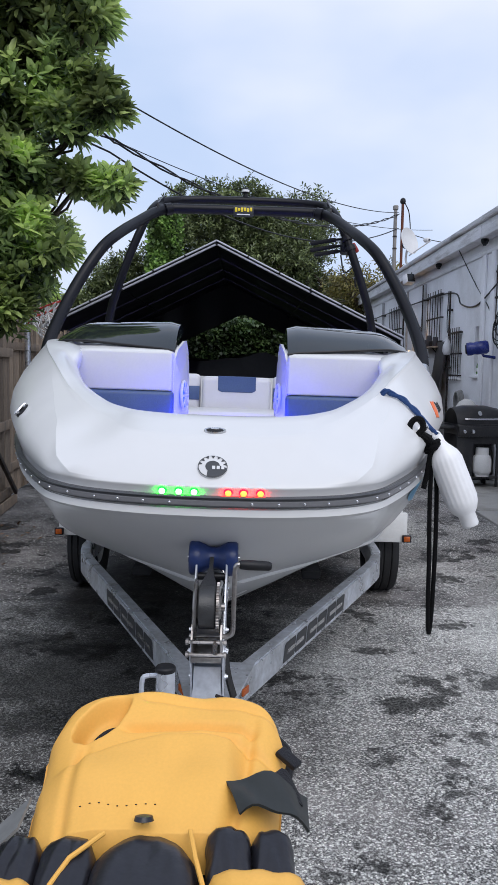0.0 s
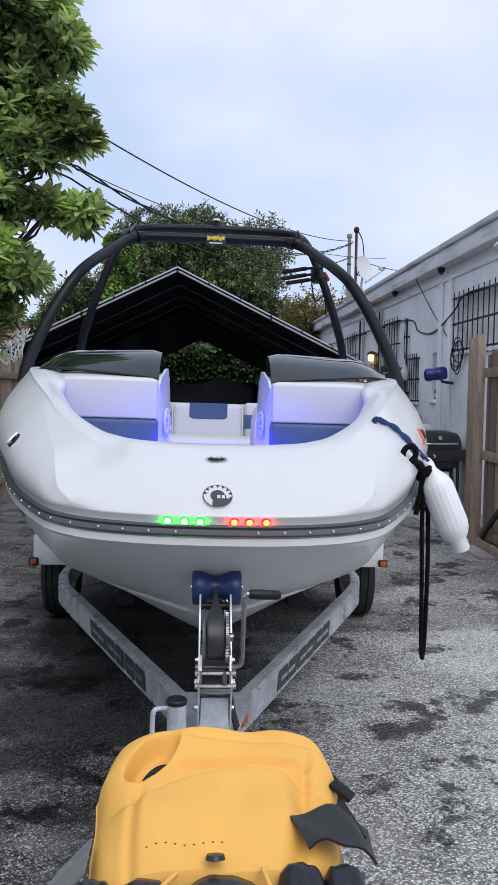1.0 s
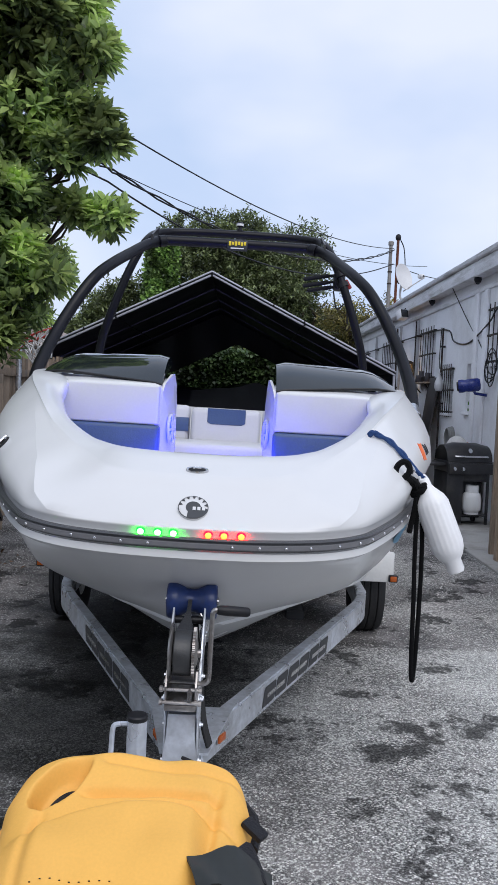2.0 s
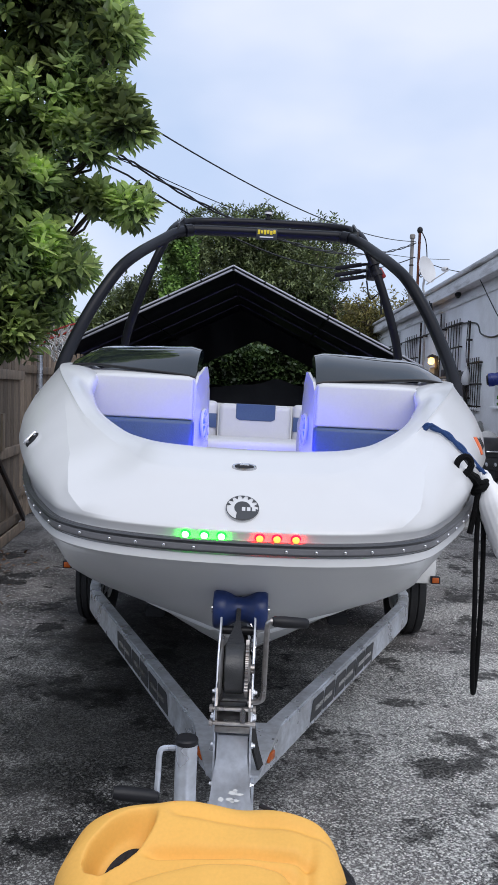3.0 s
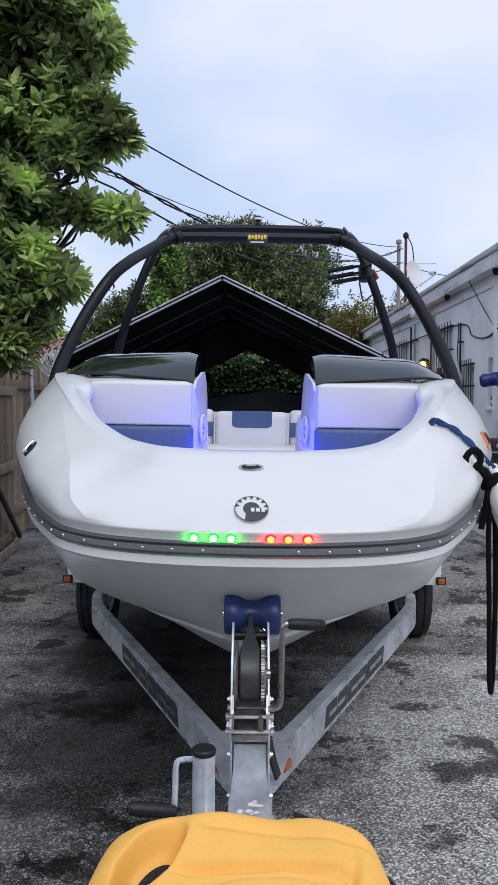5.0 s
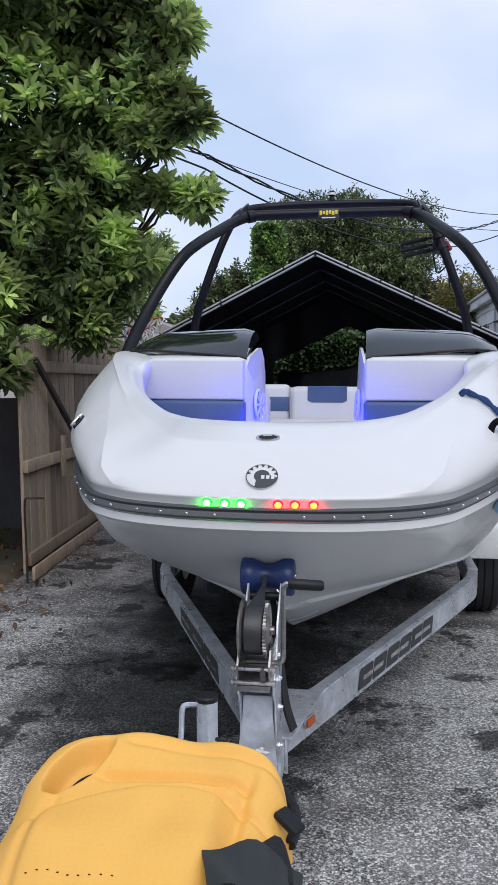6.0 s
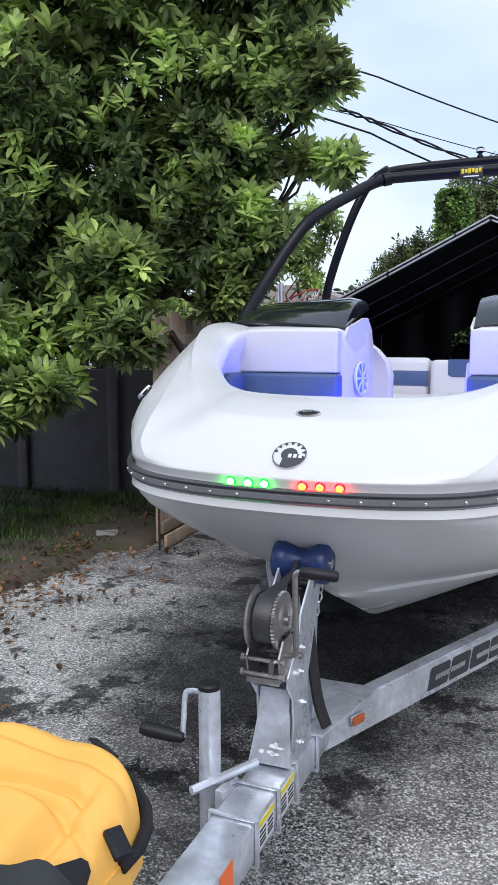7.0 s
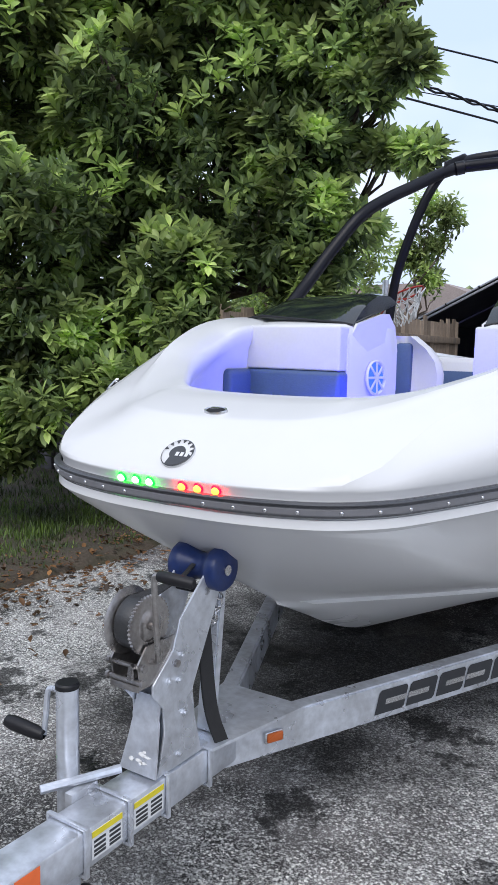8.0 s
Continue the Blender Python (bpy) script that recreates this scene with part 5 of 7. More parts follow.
# bow roller: hourglass of blue polyurethane
m = Matrix.Translation((0.004, 0.146, 0.884)) @ Matrix.Rotation(radians(90), 4, "Y")
roller = part("bow_roller", lathe([(0.012, -0.077), (0.05, -0.077), (0.056, -0.070), (0.056, -0.045), (0.050, -0.036), (0.038, -0.018), (0.034, 0), (0.038, 0.018), (0.050, 0.036), (0.056, 0.045), (0.056, 0.070), (0.05, 0.077), (0.012, 0.077)], 32, m), BLUE_RUBBER, post, "blue hourglass bow roller", sharp=50)
part("roller_pin", lathe([(0, -0.082), (0.014, -0.082), (0.014, -0.078), (0.009, -0.078), (0.009, 0.078), (0.014, 0.078), (0.014, 0.082), (0, 0.082)], 12, m), STEEL, roller)

# hand winch with a toothed wheel and crank
winch = part("winch", box((-0.0435, -0.145, 0.655), (0.0435, -0.005, 0.664), 0.002), WINCH_STEEL, post, "hand winch with a crank")
for u in (-0.0435, 0.0395):
    prof = [(-0.15, 0.605), (-0.0, 0.605), (0.015, 0.65), (0.0, 0.74), (-0.04, 0.80), (-0.10, 0.80), (-0.14, 0.74), (-0.155, 0.66)]
    m = Matrix.Translation((u, 0, 0)) @ Matrix(((0, 0, 1, 0), (1, 0, 0, 0), (0, 1, 0, 0), (0, 0, 0, 1)))
    part("side_plate", prism([(y * 0.9 - 0.005, z + 0.055) for y, z in prof[:3]] + [(-0.02, 0.755), (-0.12, 0.755), (-0.15, 0.72)], 0.005, m), WINCH_STEEL, winch)
m = Matrix.Translation((0, -0.098, 0.800)) @ Matrix.Rotation(radians(90), 4, "Y")
part("drum_flange", lathe([(0.01, -0.038), (0.078, -0.038), (0.082, -0.034), (0.076, -0.029), (0.03, -0.026), (0.01, -0.026)], 32, m), WINCH_STEEL, winch)
part("strap_coil", lathe([(0.03, -0.025), (0.060, -0.025), (0.063, -0.022), (0.063, 0.020), (0.060, 0.024), (0.03, 0.024)], 32, m), COIL, winch, "black webbing wound on the drum")
teeth = []
for k in range(168):
    r = 0.071 if k % 4 < 2 else 0.0672
    a = 2 * math.pi * k / 168
    teeth.append((r * math.cos(a), r * math.sin(a)))
part("gear_wheel", prism(teeth, 0.008, m @ Matrix.Translation((0, 0, 0.027))), WINCH_STEEL, winch, "toothed steel gear wheel")
part("gear_hub", lathe([(0.04, 0.035), (0.03, 0.040), (0.012, 0.040), (0.012, 0.050), (0, 0.050)], 20, m), WINCH_STEEL, winch)
for y, z in ((-0.14, 0.71), (-0.145, 0.675), (-0.02, 0.685)):
    part("tie_bolt", lathe([(0, -0.058), (0.0095, -0.058), (0.0095, -0.050), (0.0058, -0.049), (0.0058, 0.049), (0.0095, 0.050), (0.0095, 0.058), (0, 0.058)], 8, axis_to((0, y, z), (1, 0, 0))), WINCH_STEEL, winch)
part("tray_lip", box((-0.0435, -0.150, 0.652), (0.0435, -0.144, 0.668), 0.002), WINCH_STEEL, winch)
for u in (-0.018, 0.012):
    part("tray_bolt", lathe([(0.008, 0), (0.008, 0.005), (0.004, 0.006), (0, 0.006)], 6, Matrix.Translation((u, -0.115, 0.664))), STEEL, winch)
part("pawl", prism([(-0.006, -0.018), (0.006, -0.018), (0.007, 0.010), (0.0, 0.020), (-0.007, 0.010)], 0.009, Matrix.Translation((0.026, -0.150, 0.700)) @ Matrix.Rotation(radians(80), 4, "X")), STEEL, winch, "bright ratchet pawl")
crank = part("crank", tube(smooth_path([(0.036, -0.105, 0.715), (0.056, -0.107, 0.717), (0.070, -0.112, 0.725), (0.075, -0.117, 0.742), (0.076, -0.124, 0.80), (0.078, -0.134, 0.91), (0.082, -0.136, 0.932), (0.092, -0.136, 0.936)], 5), 0.0075, 8), WINCH_STEEL, winch, "bent steel crank")
part("crank_grip", lathe([(0.010, 0), (0.013, 0.005), (0.0145, 0.03), (0.0135, 0.085), (0.010, 0.092), (0, 0.092)], 14, axis_to((0.090, -0.136, 0.936), (1, 0.18, -0.08))), BLACKPLASTIC, crank, "black grip")
part("winch_strap", thicken(grid_surface([[Vector((-w, y, z)), Vector((w, y, z - 0.002))] for w, y, z in ((0.022, -0.085, 0.862), (0.020, -0.05, 0.862), (0.011, 0.01, 0.868), (0.006, 0.07, 0.876), (0.006, 0.12, 0.90), (0.006, 0.18, 0.93))]), 0.004), COIL, winch, "black winch strap")
chain = bmesh.new()
for k in range(15):
    t = k / 14
    c = Vector((0.050 - 0.012 * t, 0.17 - 0.06 * t, 0.85 - 0.10 * math.sin(math.pi * t)))
    ring = [c + Matrix.Rotation(k * 1.57, 3, "X") @ Vector((0.005 * math.sin(a), 0.013 * math.cos(a), 0.008 * math.sin(a))) for a in np.linspace(0, 2 * math.pi, 8, endpoint=False)]
    add_tube(chain, ring, 0.0025, 5, closed=True)
part("safety_chain", chain, STEEL, post, "short galvanised chain")

# swivel jack at the side of the tongue
jack = part("jack", tube([(-0.105, -0.228, 0.13), (-0.105, -0.228, 0.66)], 0.0265, 18), GALV, trailer, "swivel tongue jack, raised")
part("jack_cap", lathe([(0.028, 0), (0.0285, 0.003), (0.0285, 0.010), (0.025, 0.014), (0, 0.015)], 18, Matrix.Translation((-0.105, -0.228, 0.658))), BLACKPLASTIC, jack)
part("jack_bracket", box((-0.075, -0.27, 0.35), (-0.05, -0.185, 0.43), 0.004), GALV, jack)
part("jack_pin", tube([(-0.12, -0.30, 0.435), (-0.02, -0.14, 0.447)], 0.011, 8), GALV, jack)
part("jack_crank", tube(smooth_path([(-0.12, -0.228, 0.645), (-0.155, -0.228, 0.643), (-0.168, -0.23, 0.632), (-0.170, -0.235, 0.58), (-0.172, -0.24, 0.53)], 4), 0.007, 8), GALV, jack)
part("jack_grip", lathe([(0.008, 0), (0.013, 0.004), (0.017, 0.03), (0.018, 0.09), (0.014, 0.11), (0, 0.112)], 14, axis_to((-0.165, -0.245, 0.530), (-0.95, -0.2, 0.16))), BLACKPLASTIC, jack, "black rubber handle grip")
part("jack_caster", lathe([(0, -0.02), (0.06, -0.02), (0.07, -0.01), (0.07, 0.01), (0.06, 0.02), (0, 0.02)], 20, Matrix.Translation((-0.105, -0.20, 0.07)) @ Matrix.Rotation(radians(90), 4, "Y")), BLACKPLASTIC, jack)

# ---- plants ----
def leaf_material(name, color, tint, rough=0.45, trans=0.25):
    m = bpy.data.materials.new(name)
    m.use_nodes = True
    nt = m.node_tree
    b = nt.nodes["Principled BSDF"]
    geo = nt.nodes.new("ShaderNodeNewGeometry")
    ramp = nt.nodes.new("ShaderNodeValToRGB")
    ramp.color_ramp.elements[0].color = (*[c * (1 - tint) for c in color], 1)
    ramp.color_ramp.elements[1].color = (color[0] * (1 + 1.5 * tint), color[1] * (1 + tint), color[2] * (1 + 0.3 * tint), 1)
    nt.links.new(geo.outputs["Random Per Island"], ramp.inputs["Fac"])
    # whole sprays of darker and of paler leaves, by noise
    coord = nt.nodes.new("ShaderNodeTexCoord")
    spray_noise = nt.nodes.new("ShaderNodeTexNoise")
    spray_noise.inputs["Scale"].default_value, spray_noise.inputs["Detail"].default_value = 2.3, 2.0
    nt.links.new(coord.outputs["Object"], spray_noise.inputs["Vector"])
    amount = nt.nodes.new("ShaderNodeMapRange")
    amount.inputs["From Min"].default_value, amount.inputs["From Max"].default_value = 0.36, 0.64
    amount.inputs["To Min"].default_value, amount.inputs["To Max"].default_value = 0.35, 1.65
    nt.links.new(spray_noise.outputs["Fac"], amount.inputs["Value"])
    leaf_tone = nt.nodes.new("ShaderNodeVectorMath")
    leaf_tone.operation = "SCALE"
    nt.links.new(ramp.outputs["Color"], leaf_tone.inputs[0])
    nt.links.new(amount.outputs["Result"], leaf_tone.inputs["Scale"])
    nt.links.new(leaf_tone.outputs["Vector"], b.inputs["Base Color"])
    b.inputs["Roughness"].default_value = rough
    tr = nt.nodes.new("ShaderNodeBsdfTranslucent")
    nt.links.new(leaf_tone.outputs["Vector"], tr.inputs["Color"])
    mix = nt.nodes.new("ShaderNodeMixShader")
    mix.inputs["Fac"].default_value = trans
    nt.links.new(b.outputs["BSDF"], mix.inputs[1])
    nt.links.new(tr.outputs["BSDF"], mix.inputs[2])
    nt.links.new(mix.outputs["Shader"], nt.nodes["Material Output"].inputs["Surface"])
    return m


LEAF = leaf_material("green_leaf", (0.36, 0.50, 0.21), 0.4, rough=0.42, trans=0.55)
# darker copy of the leaf: the crown's inner shade is put into its colour
LEAF_SHADE = leaf_material("shade_green_leaf", (0.13, 0.205, 0.09), 0.5, rough=0.45, trans=0.5)
LEAF_FAR = leaf_material("far_green_leaf", (0.12, 0.165, 0.08), 0.45)
LEAF_COLUMN = leaf_material("bright_ivy_leaf", (0.135, 0.25, 0.07), 0.4)
LEAF_HEDGE = leaf_material("clipped_hedge_leaf", (0.05, 0.095, 0.035), 0.4)
LEAF_DRY = leaf_material("yellowing_leaf", (0.17, 0.165, 0.06), 0.4)
GRASS = leaf_material("grass_blade", (0.07, 0.125, 0.03), 0.5)


def leaf_mesh(centres, sizes, rng, width=0.36, droop=0.25, up=0.35, ways=None):
    """Folded lance-shaped leaves at the centres: two quads each, pointing along ways or at random."""
    n = len(centres)
    d = rng.normal(size=(n, 3)) if ways is None else np.array(ways)
    if ways is None:
        d[:, 2] = d[:, 2] * 0.6 - droop
    d /= np.linalg.norm(d, axis=1)[:, None]
    nrm = rng.normal(size=(n, 3)) * 0.5 + (0, 0, 1) * np.ones((n, 1)) * up * 2
    s = np.cross(d, nrm)
    s /= np.linalg.norm(s, axis=1)[:, None] + 1e-9
    t = np.cross(s, d)
    L = np.asarray(sizes)[:, None]
    base = centres
    mid = centres + d * L * 0.45 + t * L * 0.05
    a, b = mid + s * L * width * 0.5, mid - s * L * width * 0.5
    a2, b2 = centres + d * L * 0.78 + s * L * width * 0.38, centres + d * L * 0.78 - s * L * width * 0.38
    tip = centres + d * L - t * L * 0.10
    v = np.stack([base, a, a2, tip, b2, b], 1).reshape(-1, 3)
    i = np.arange(n)[:, None] * 6
    f = np.concatenate([i + (0, 1, 2, 3), i + (0, 3, 4, 5)], 1).reshape(-1, 4)
    return v, f


def quick_mesh(name, v, f, mat, parent):
    me = bpy.data.meshes.new(name)
    me.vertices.add(len(v))
    me.vertices.foreach_set("co", v.astype(np.float32).ravel())
    k = f.shape[1]
    me.loops.add(f.size)
    me.loops.foreach_set("vertex_index", f.astype(np.int32).ravel())
    me.polygons.add(len(f))
    me.polygons.foreach_set("loop_start", np.arange(0, f.size, k, dtype=np.int32))
    me.update(calc_edges=True)
    me.validate()
    me.materials.append(mat)
    ob = new(name, me)
    if parent is not None:
        ob.parent = parent
    return ob


def whorls(c, axis, count, long, spread, twig, rng):
    """Leaves set round twig ends at the centres, turning from one to the next."""
    out, sizes, ways = [], [], []
    n = len(c)
    turn = rng.uniform(0, 2 * math.pi, size=n)
    ref = np.cross(axis, rng.normal(size=(n, 3)))
    ref /= np.linalg.norm(ref, axis=1)[:, None] + 1e-9
    other = np.cross(axis, ref)
    for q in range(count):
        a = (turn + q * 2.4)[:, None]
        lift = rng.uniform(*spread, size=(n, 1)) + 0.5 * q / count
        ways.append(ref * np.cos(a) + other * np.sin(a) + axis * lift - (0, 0, 0.12))
        out.append(c - axis * twig * (1 - q / count) * 1.6)
        sizes.append(long * rng.uniform(0.75, 1.2, size=n))
    return np.concatenate(out), np.concatenate(sizes), np.concatenate(ways)


def unit(d):
    return d / (np.linalg.norm(d, axis=1)[:, None] + 1e-9)


def sprays(clumps, per, rng, twig=0.05, leaves=9, size=0.1):
    """Whorls thrown into ellipsoid clumps (x, y, z, rx, ry, rz), denser near the surface."""
    centres, axes = [], []
    for x, y, z, rx, ry, rz in clumps:
        n = int(per * (rx * ry * rz) ** (2 / 3) / 0.25)
        d = unit(rng.normal(size=(n, 3)))
        r = rng.uniform(0.25, 1.0, size=(n, 1)) ** 0.5
        centres.append(np.array((x, y, z)) + d * r * (rx, ry, rz) * (1 + 0.13 * rng.normal(size=(n, 1))))
        axes.append(unit(d * 0.8 + rng.normal(size=(n, 3)) * 0.5 + (0, 0, 0.35)))
    return whorls(np.concatenate(centres), np.concatenate(axes), leaves, size, (0.0, 0.8), twig, rng)


def tips(clumps, rng, twig, size, tuft):
    """Paler rosettes on the outside of the clumps, in groups with gaps between them, fewer low down so that the lower
    crown looks shaded.
    """
    centres, axes = [], []
    for x, y, z, rx, ry, rz in clumps:
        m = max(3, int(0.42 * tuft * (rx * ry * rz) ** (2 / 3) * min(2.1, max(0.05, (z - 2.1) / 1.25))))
        hub = rng.normal(size=(m, 3))
        hub[:, 2] += 0.4
        hub = unit(hub)
        own = np.repeat(np.arange(m), 12)
        d = unit(hub[own] + rng.normal(size=(len(own), 3)) * 0.20 / max(rx, 0.3))
        centres.append(np.array((x, y, z)) + d * (rx, ry, rz) * rng.uniform(0.9, 1.2, size=m)[own][:, None] * rng.uniform(0.94, 1.06, size=(len(own), 1)))
        axes.append(unit(d * 0.9 + (0, 0, 0.6) + rng.normal(size=(len(own), 3)) * 0.25))
    return whorls(np.concatenate(centres), np.concatenate(axes), 10, size, (0.3, 0.9), twig, rng)


def limb(bm, a, b, r0, r1, rng, bend=0.12, steps=6):
    a, b = Vector(a), Vector(b)
    L = (b - a).length
    pts = [a.lerp(b, t) + Vector(rng.normal(size=3)) * bend * L * 0.25 * math.sin(math.pi * t) for t in np.linspace(0, 1, steps)]
    pts[0], pts[-1] = a, b
    add_tube(bm, pts, [r0 + (r1 - r0) * t for t in np.linspace(0, 1, steps)], 8)
    return pts


def build_tree(name, label, base, fork, clumps, mat, per, size, seed, r=0.16, leaves=9, twig=0.05, tuft=0):
    rng = np.random.default_rng(seed)
    tree = thing(name, label, "tree", pose(*base))
    rel = [(c[0] - base[0], c[1] - base[1], c[2] - base[2], *c[3:]) for c in clumps]
    f = Vector(fork) - Vector(base)
    bm = bmesh.new()
    limb(bm, (0, 0, -0.1), f, r, r * 0.75, rng, 0.08)
    for c in rel:
        tip = Vector(c[:3])
        pts = limb(bm, f * rng.uniform(0.8, 1.0), tip, r * 0.42, r * 0.10, rng, 0.25)
        for q in range(4):
            d = Vector(rng.normal(size=3)).normalized()
            limb(bm, pts[rng.integers(3, 6)], tip + Vector((d.x * c[3], d.y * c[4], d.z * c[5])) * 0.85, r * 0.10, 0.006, rng, 0.2, 5)
    part("trunk", bm, BARK, tree, "grey-brown trunk and limbs")
    if tuft:
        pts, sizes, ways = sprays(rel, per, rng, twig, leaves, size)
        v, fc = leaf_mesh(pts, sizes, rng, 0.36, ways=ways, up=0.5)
        tagged(quick_mesh("inner_foliage", v, fc, LEAF_SHADE, tree), "inner crown leaves, coloured darker for shade")
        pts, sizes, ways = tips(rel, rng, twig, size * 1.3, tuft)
    else:
        pts, sizes, ways = sprays(rel, per, rng, twig, leaves, size)
    v, fc = leaf_mesh(pts, sizes, rng, 0.36, ways=ways, up=0.9 if tuft else 0.5)
    tagged(quick_mesh("crown", v, fc, mat, tree), "dense crown of green leaves")
    return tree


rnd = random.Random(11)
clumps = [
    (-1.60, 6.35, 4.40, 0.38, 0.45, 0.38), (-1.42, 6.3, 3.85, 0.22, 0.35, 0.25), (-1.70, 6.4, 3.62, 0.40, 0.45, 0.30), (-1.46, 6.3, 3.33, 0.20, 0.25, 0.14), (-1.08, 6.5, 2.92, 0.15, 0.2, 0.11), (-1.35, 6.5, 2.94, 0.18, 0.22, 0.11),
    (-1.92, 6.3, 2.95, 0.40, 0.45, 0.28), (-2.15, 6.2, 2.3, 0.42, 0.45, 0.36), (-2.0, 6.4, 3.2, 0.5, 0.5, 0.45), (-1.9, 6.5, 4.3, 0.6, 0.6, 0.5),
    (-1.62, 6.6, 5.0, 0.45, 0.5, 0.45), (-2.3, 6.6, 5.2, 0.7, 0.6, 0.6), (-2.7, 6.3, 3.7, 0.65, 0.6, 0.6), (-2.8, 6.1, 2.8, 0.55, 0.55, 0.5),
    (-2.75, 5.7, 2.0, 0.45, 0.45, 0.40), (-3.3, 5.6, 1.75, 0.5, 0.45, 0.45), (-3.5, 6.0, 2.7, 0.65, 0.6, 0.6), (-3.4, 6.4, 4.3, 0.75, 0.7, 0.7),
    (-3.1, 6.8, 5.6, 0.8, 0.7, 0.7), (-4.1, 6.3, 3.5, 0.8, 0.7, 0.7), (-4.2, 5.6, 2.4, 0.7, 0.6, 0.6), (-4.0, 5.2, 1.65, 0.55, 0.5, 0.5),
    (-4.6, 5.0, 1.9, 0.6, 0.55, 0.6), (-4.2, 6.6, 5.0, 0.9, 0.8, 0.8), (-5.0, 6.0, 4.0, 0.9, 0.8, 0.8), (-5.0, 5.4, 3.0, 0.8, 0.7, 0.7),
    (-3.3, 5.0, 2.45, 0.4, 0.4, 0.35), (-3.9, 4.7, 2.6, 0.5, 0.45, 0.45), (-4.2, 5.4, 4.2, 0.7, 0.6, 0.6), (-3.2, 5.6, 3.4, 0.5, 0.5, 0.45), (-1.38, 6.4, 4.75, 0.22, 0.3, 0.28), (-1.22, 6.3, 4.1, 0.16, 0.25, 0.16), (-1.22, 6.3, 3.62, 0.14, 0.2, 0.12), (-1.76, 6.4, 2.14, 0.24, 0.28, 0.18), (-1.98, 6.35, 1.92, 0.26, 0.28, 0.2),
    (-2.4, 5.8, 4.4, 0.5, 0.45, 0.45), (-3.0, 5.7, 5.0, 0.6, 0.5, 0.5), (-5.6, 5.2, 5.0, 1.0, 0.9, 0.9), (-3.8, 6.2, 6.2, 1.0, 0.8, 0.8),
    (-2.0, 6.5, 5.9, 0.6, 0.55, 0.5), (-5.8, 4.6, 3.4, 0.9, 0.8, 0.9), (-2.5, 6.9, 2.5, 0.5, 0.4, 0.4), (-2.4, 7.1, 3.1, 0.4, 0.4, 0.4),
    (-4.1, 4.7, 1.35, 0.45, 0.4, 0.4), (-4.9, 4.5, 1.15, 0.6, 0.5, 0.45), (-3.5, 5.0, 1.65, 0.4, 0.35, 0.35), (-5.4, 4.4, 2.0, 0.7, 0.6, 0.7), (-4.6, 4.4, 2.9, 0.6, 0.5, 0.5),
    (-1.10, 6.2, 3.42, 0.16, 0.2, 0.13), (-1.85, 6.3, 2.55, 0.28, 0.3, 0.22), (-1.60, 6.4, 2.42, 0.22, 0.25, 0.16), (-1.95, 6.3, 2.32, 0.3, 0.3, 0.22), (-3.3, 5.0, 1.15, 0.35, 0.35, 0.3), (-3.7, 5.0, 0.85, 0.4, 0.35, 0.3), (-3.0, 5.2, 1.28, 0.3, 0.3, 0.22),
    (-2.5, 5.55, 1.62, 0.28, 0.28, 0.25), (-2.45, 5.6, 2.1, 0.22, 0.22, 0.2), (-4.0, 4.8, 0.72, 0.4, 0.35, 0.28), (-3.9, 5.3, 1.3, 0.4, 0.4, 0.35),
]
clumps = [c for c in clumps if c[2] < 5.15]
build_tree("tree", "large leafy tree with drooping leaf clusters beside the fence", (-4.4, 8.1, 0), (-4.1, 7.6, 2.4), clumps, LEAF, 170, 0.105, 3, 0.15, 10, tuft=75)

# trees behind the tent
far_specs = [
    ("tree", "slim pale green tree behind the plank fence", (-3.25, 11.7, 0), (-3.15, 11.7, 1.9), [(-2.66, 11.7, 3.40, 0.20, 0.25, 0.28), (-2.88, 11.7, 3.05, 0.25, 0.25, 0.28), (-2.98, 11.7, 3.55, 0.22, 0.25, 0.25), (-2.95, 11.7, 2.6, 0.24, 0.3, 0.25), (-3.2, 11.7, 2.9, 0.3, 0.3, 0.3)], LEAF, 240, 0.11),
    ("tree", "tall dense tree behind the tent", (-0.6, 25, 0), (-0.6, 25, 3), [(-0.2 + rnd.uniform(-1.8, 2.0), 25.4 + rnd.uniform(-1, 1), 5.6 + rnd.uniform(-1.9, 1.1), 1.2, 1.1, 1.0) for k in range(13)], LEAF_FAR, 95, 0.15),
    ("tree", "tall dense tree behind the tent", (2.6, 26, 0), (2.6, 26, 3), [(2.4 + rnd.uniform(-1.8, 1.8), 26 + rnd.uniform(-1, 1), 5.0 + rnd.uniform(-2.2, 0.9), 1.1, 1.0, 0.9) for k in range(11)], LEAF_FAR, 95, 0.15),
    ("tree", "yellowing tree behind the tent", (3.6, 23, 0), (3.6, 23, 2.4), [(3.4 + rnd.uniform(-1.0, 1.2), 23 + rnd.uniform(-0.8, 0.8), 3.4 + rnd.uniform(-1.2, 0.6), 0.8, 0.7, 0.6) for k in range(8)], LEAF_DRY, 34, 0.13),
    ("tree", "leafy tree standing beyond the grey wall", (-6.2, 12.2, 0), (-6.2, 12.2, 1.8), [(-6.2 + rnd.uniform(-2.2, 2.0), 12.2 + rnd.uniform(-1, 1), 2.9 + rnd.uniform(-1.3, 1.2), 0.8, 0.7, 0.6) for k in range(12)], LEAF, 70, 0.13),
    ("tree", "dark leafy tree behind the fence", (-3.9, 24.6, 0), (-3.9, 24.6, 2.4), [(-3.3 - 0.15 * k + rnd.uniform(-0.2, 0.2), 24.6 + rnd.uniform(-0.7, 0.7), (4.5 - 0.12 * k) * (1.0 if k % 2 else 0.72), 0.75, 0.8, 0.75) for k in range(12)], LEAF_FAR, 110, 0.15),
]
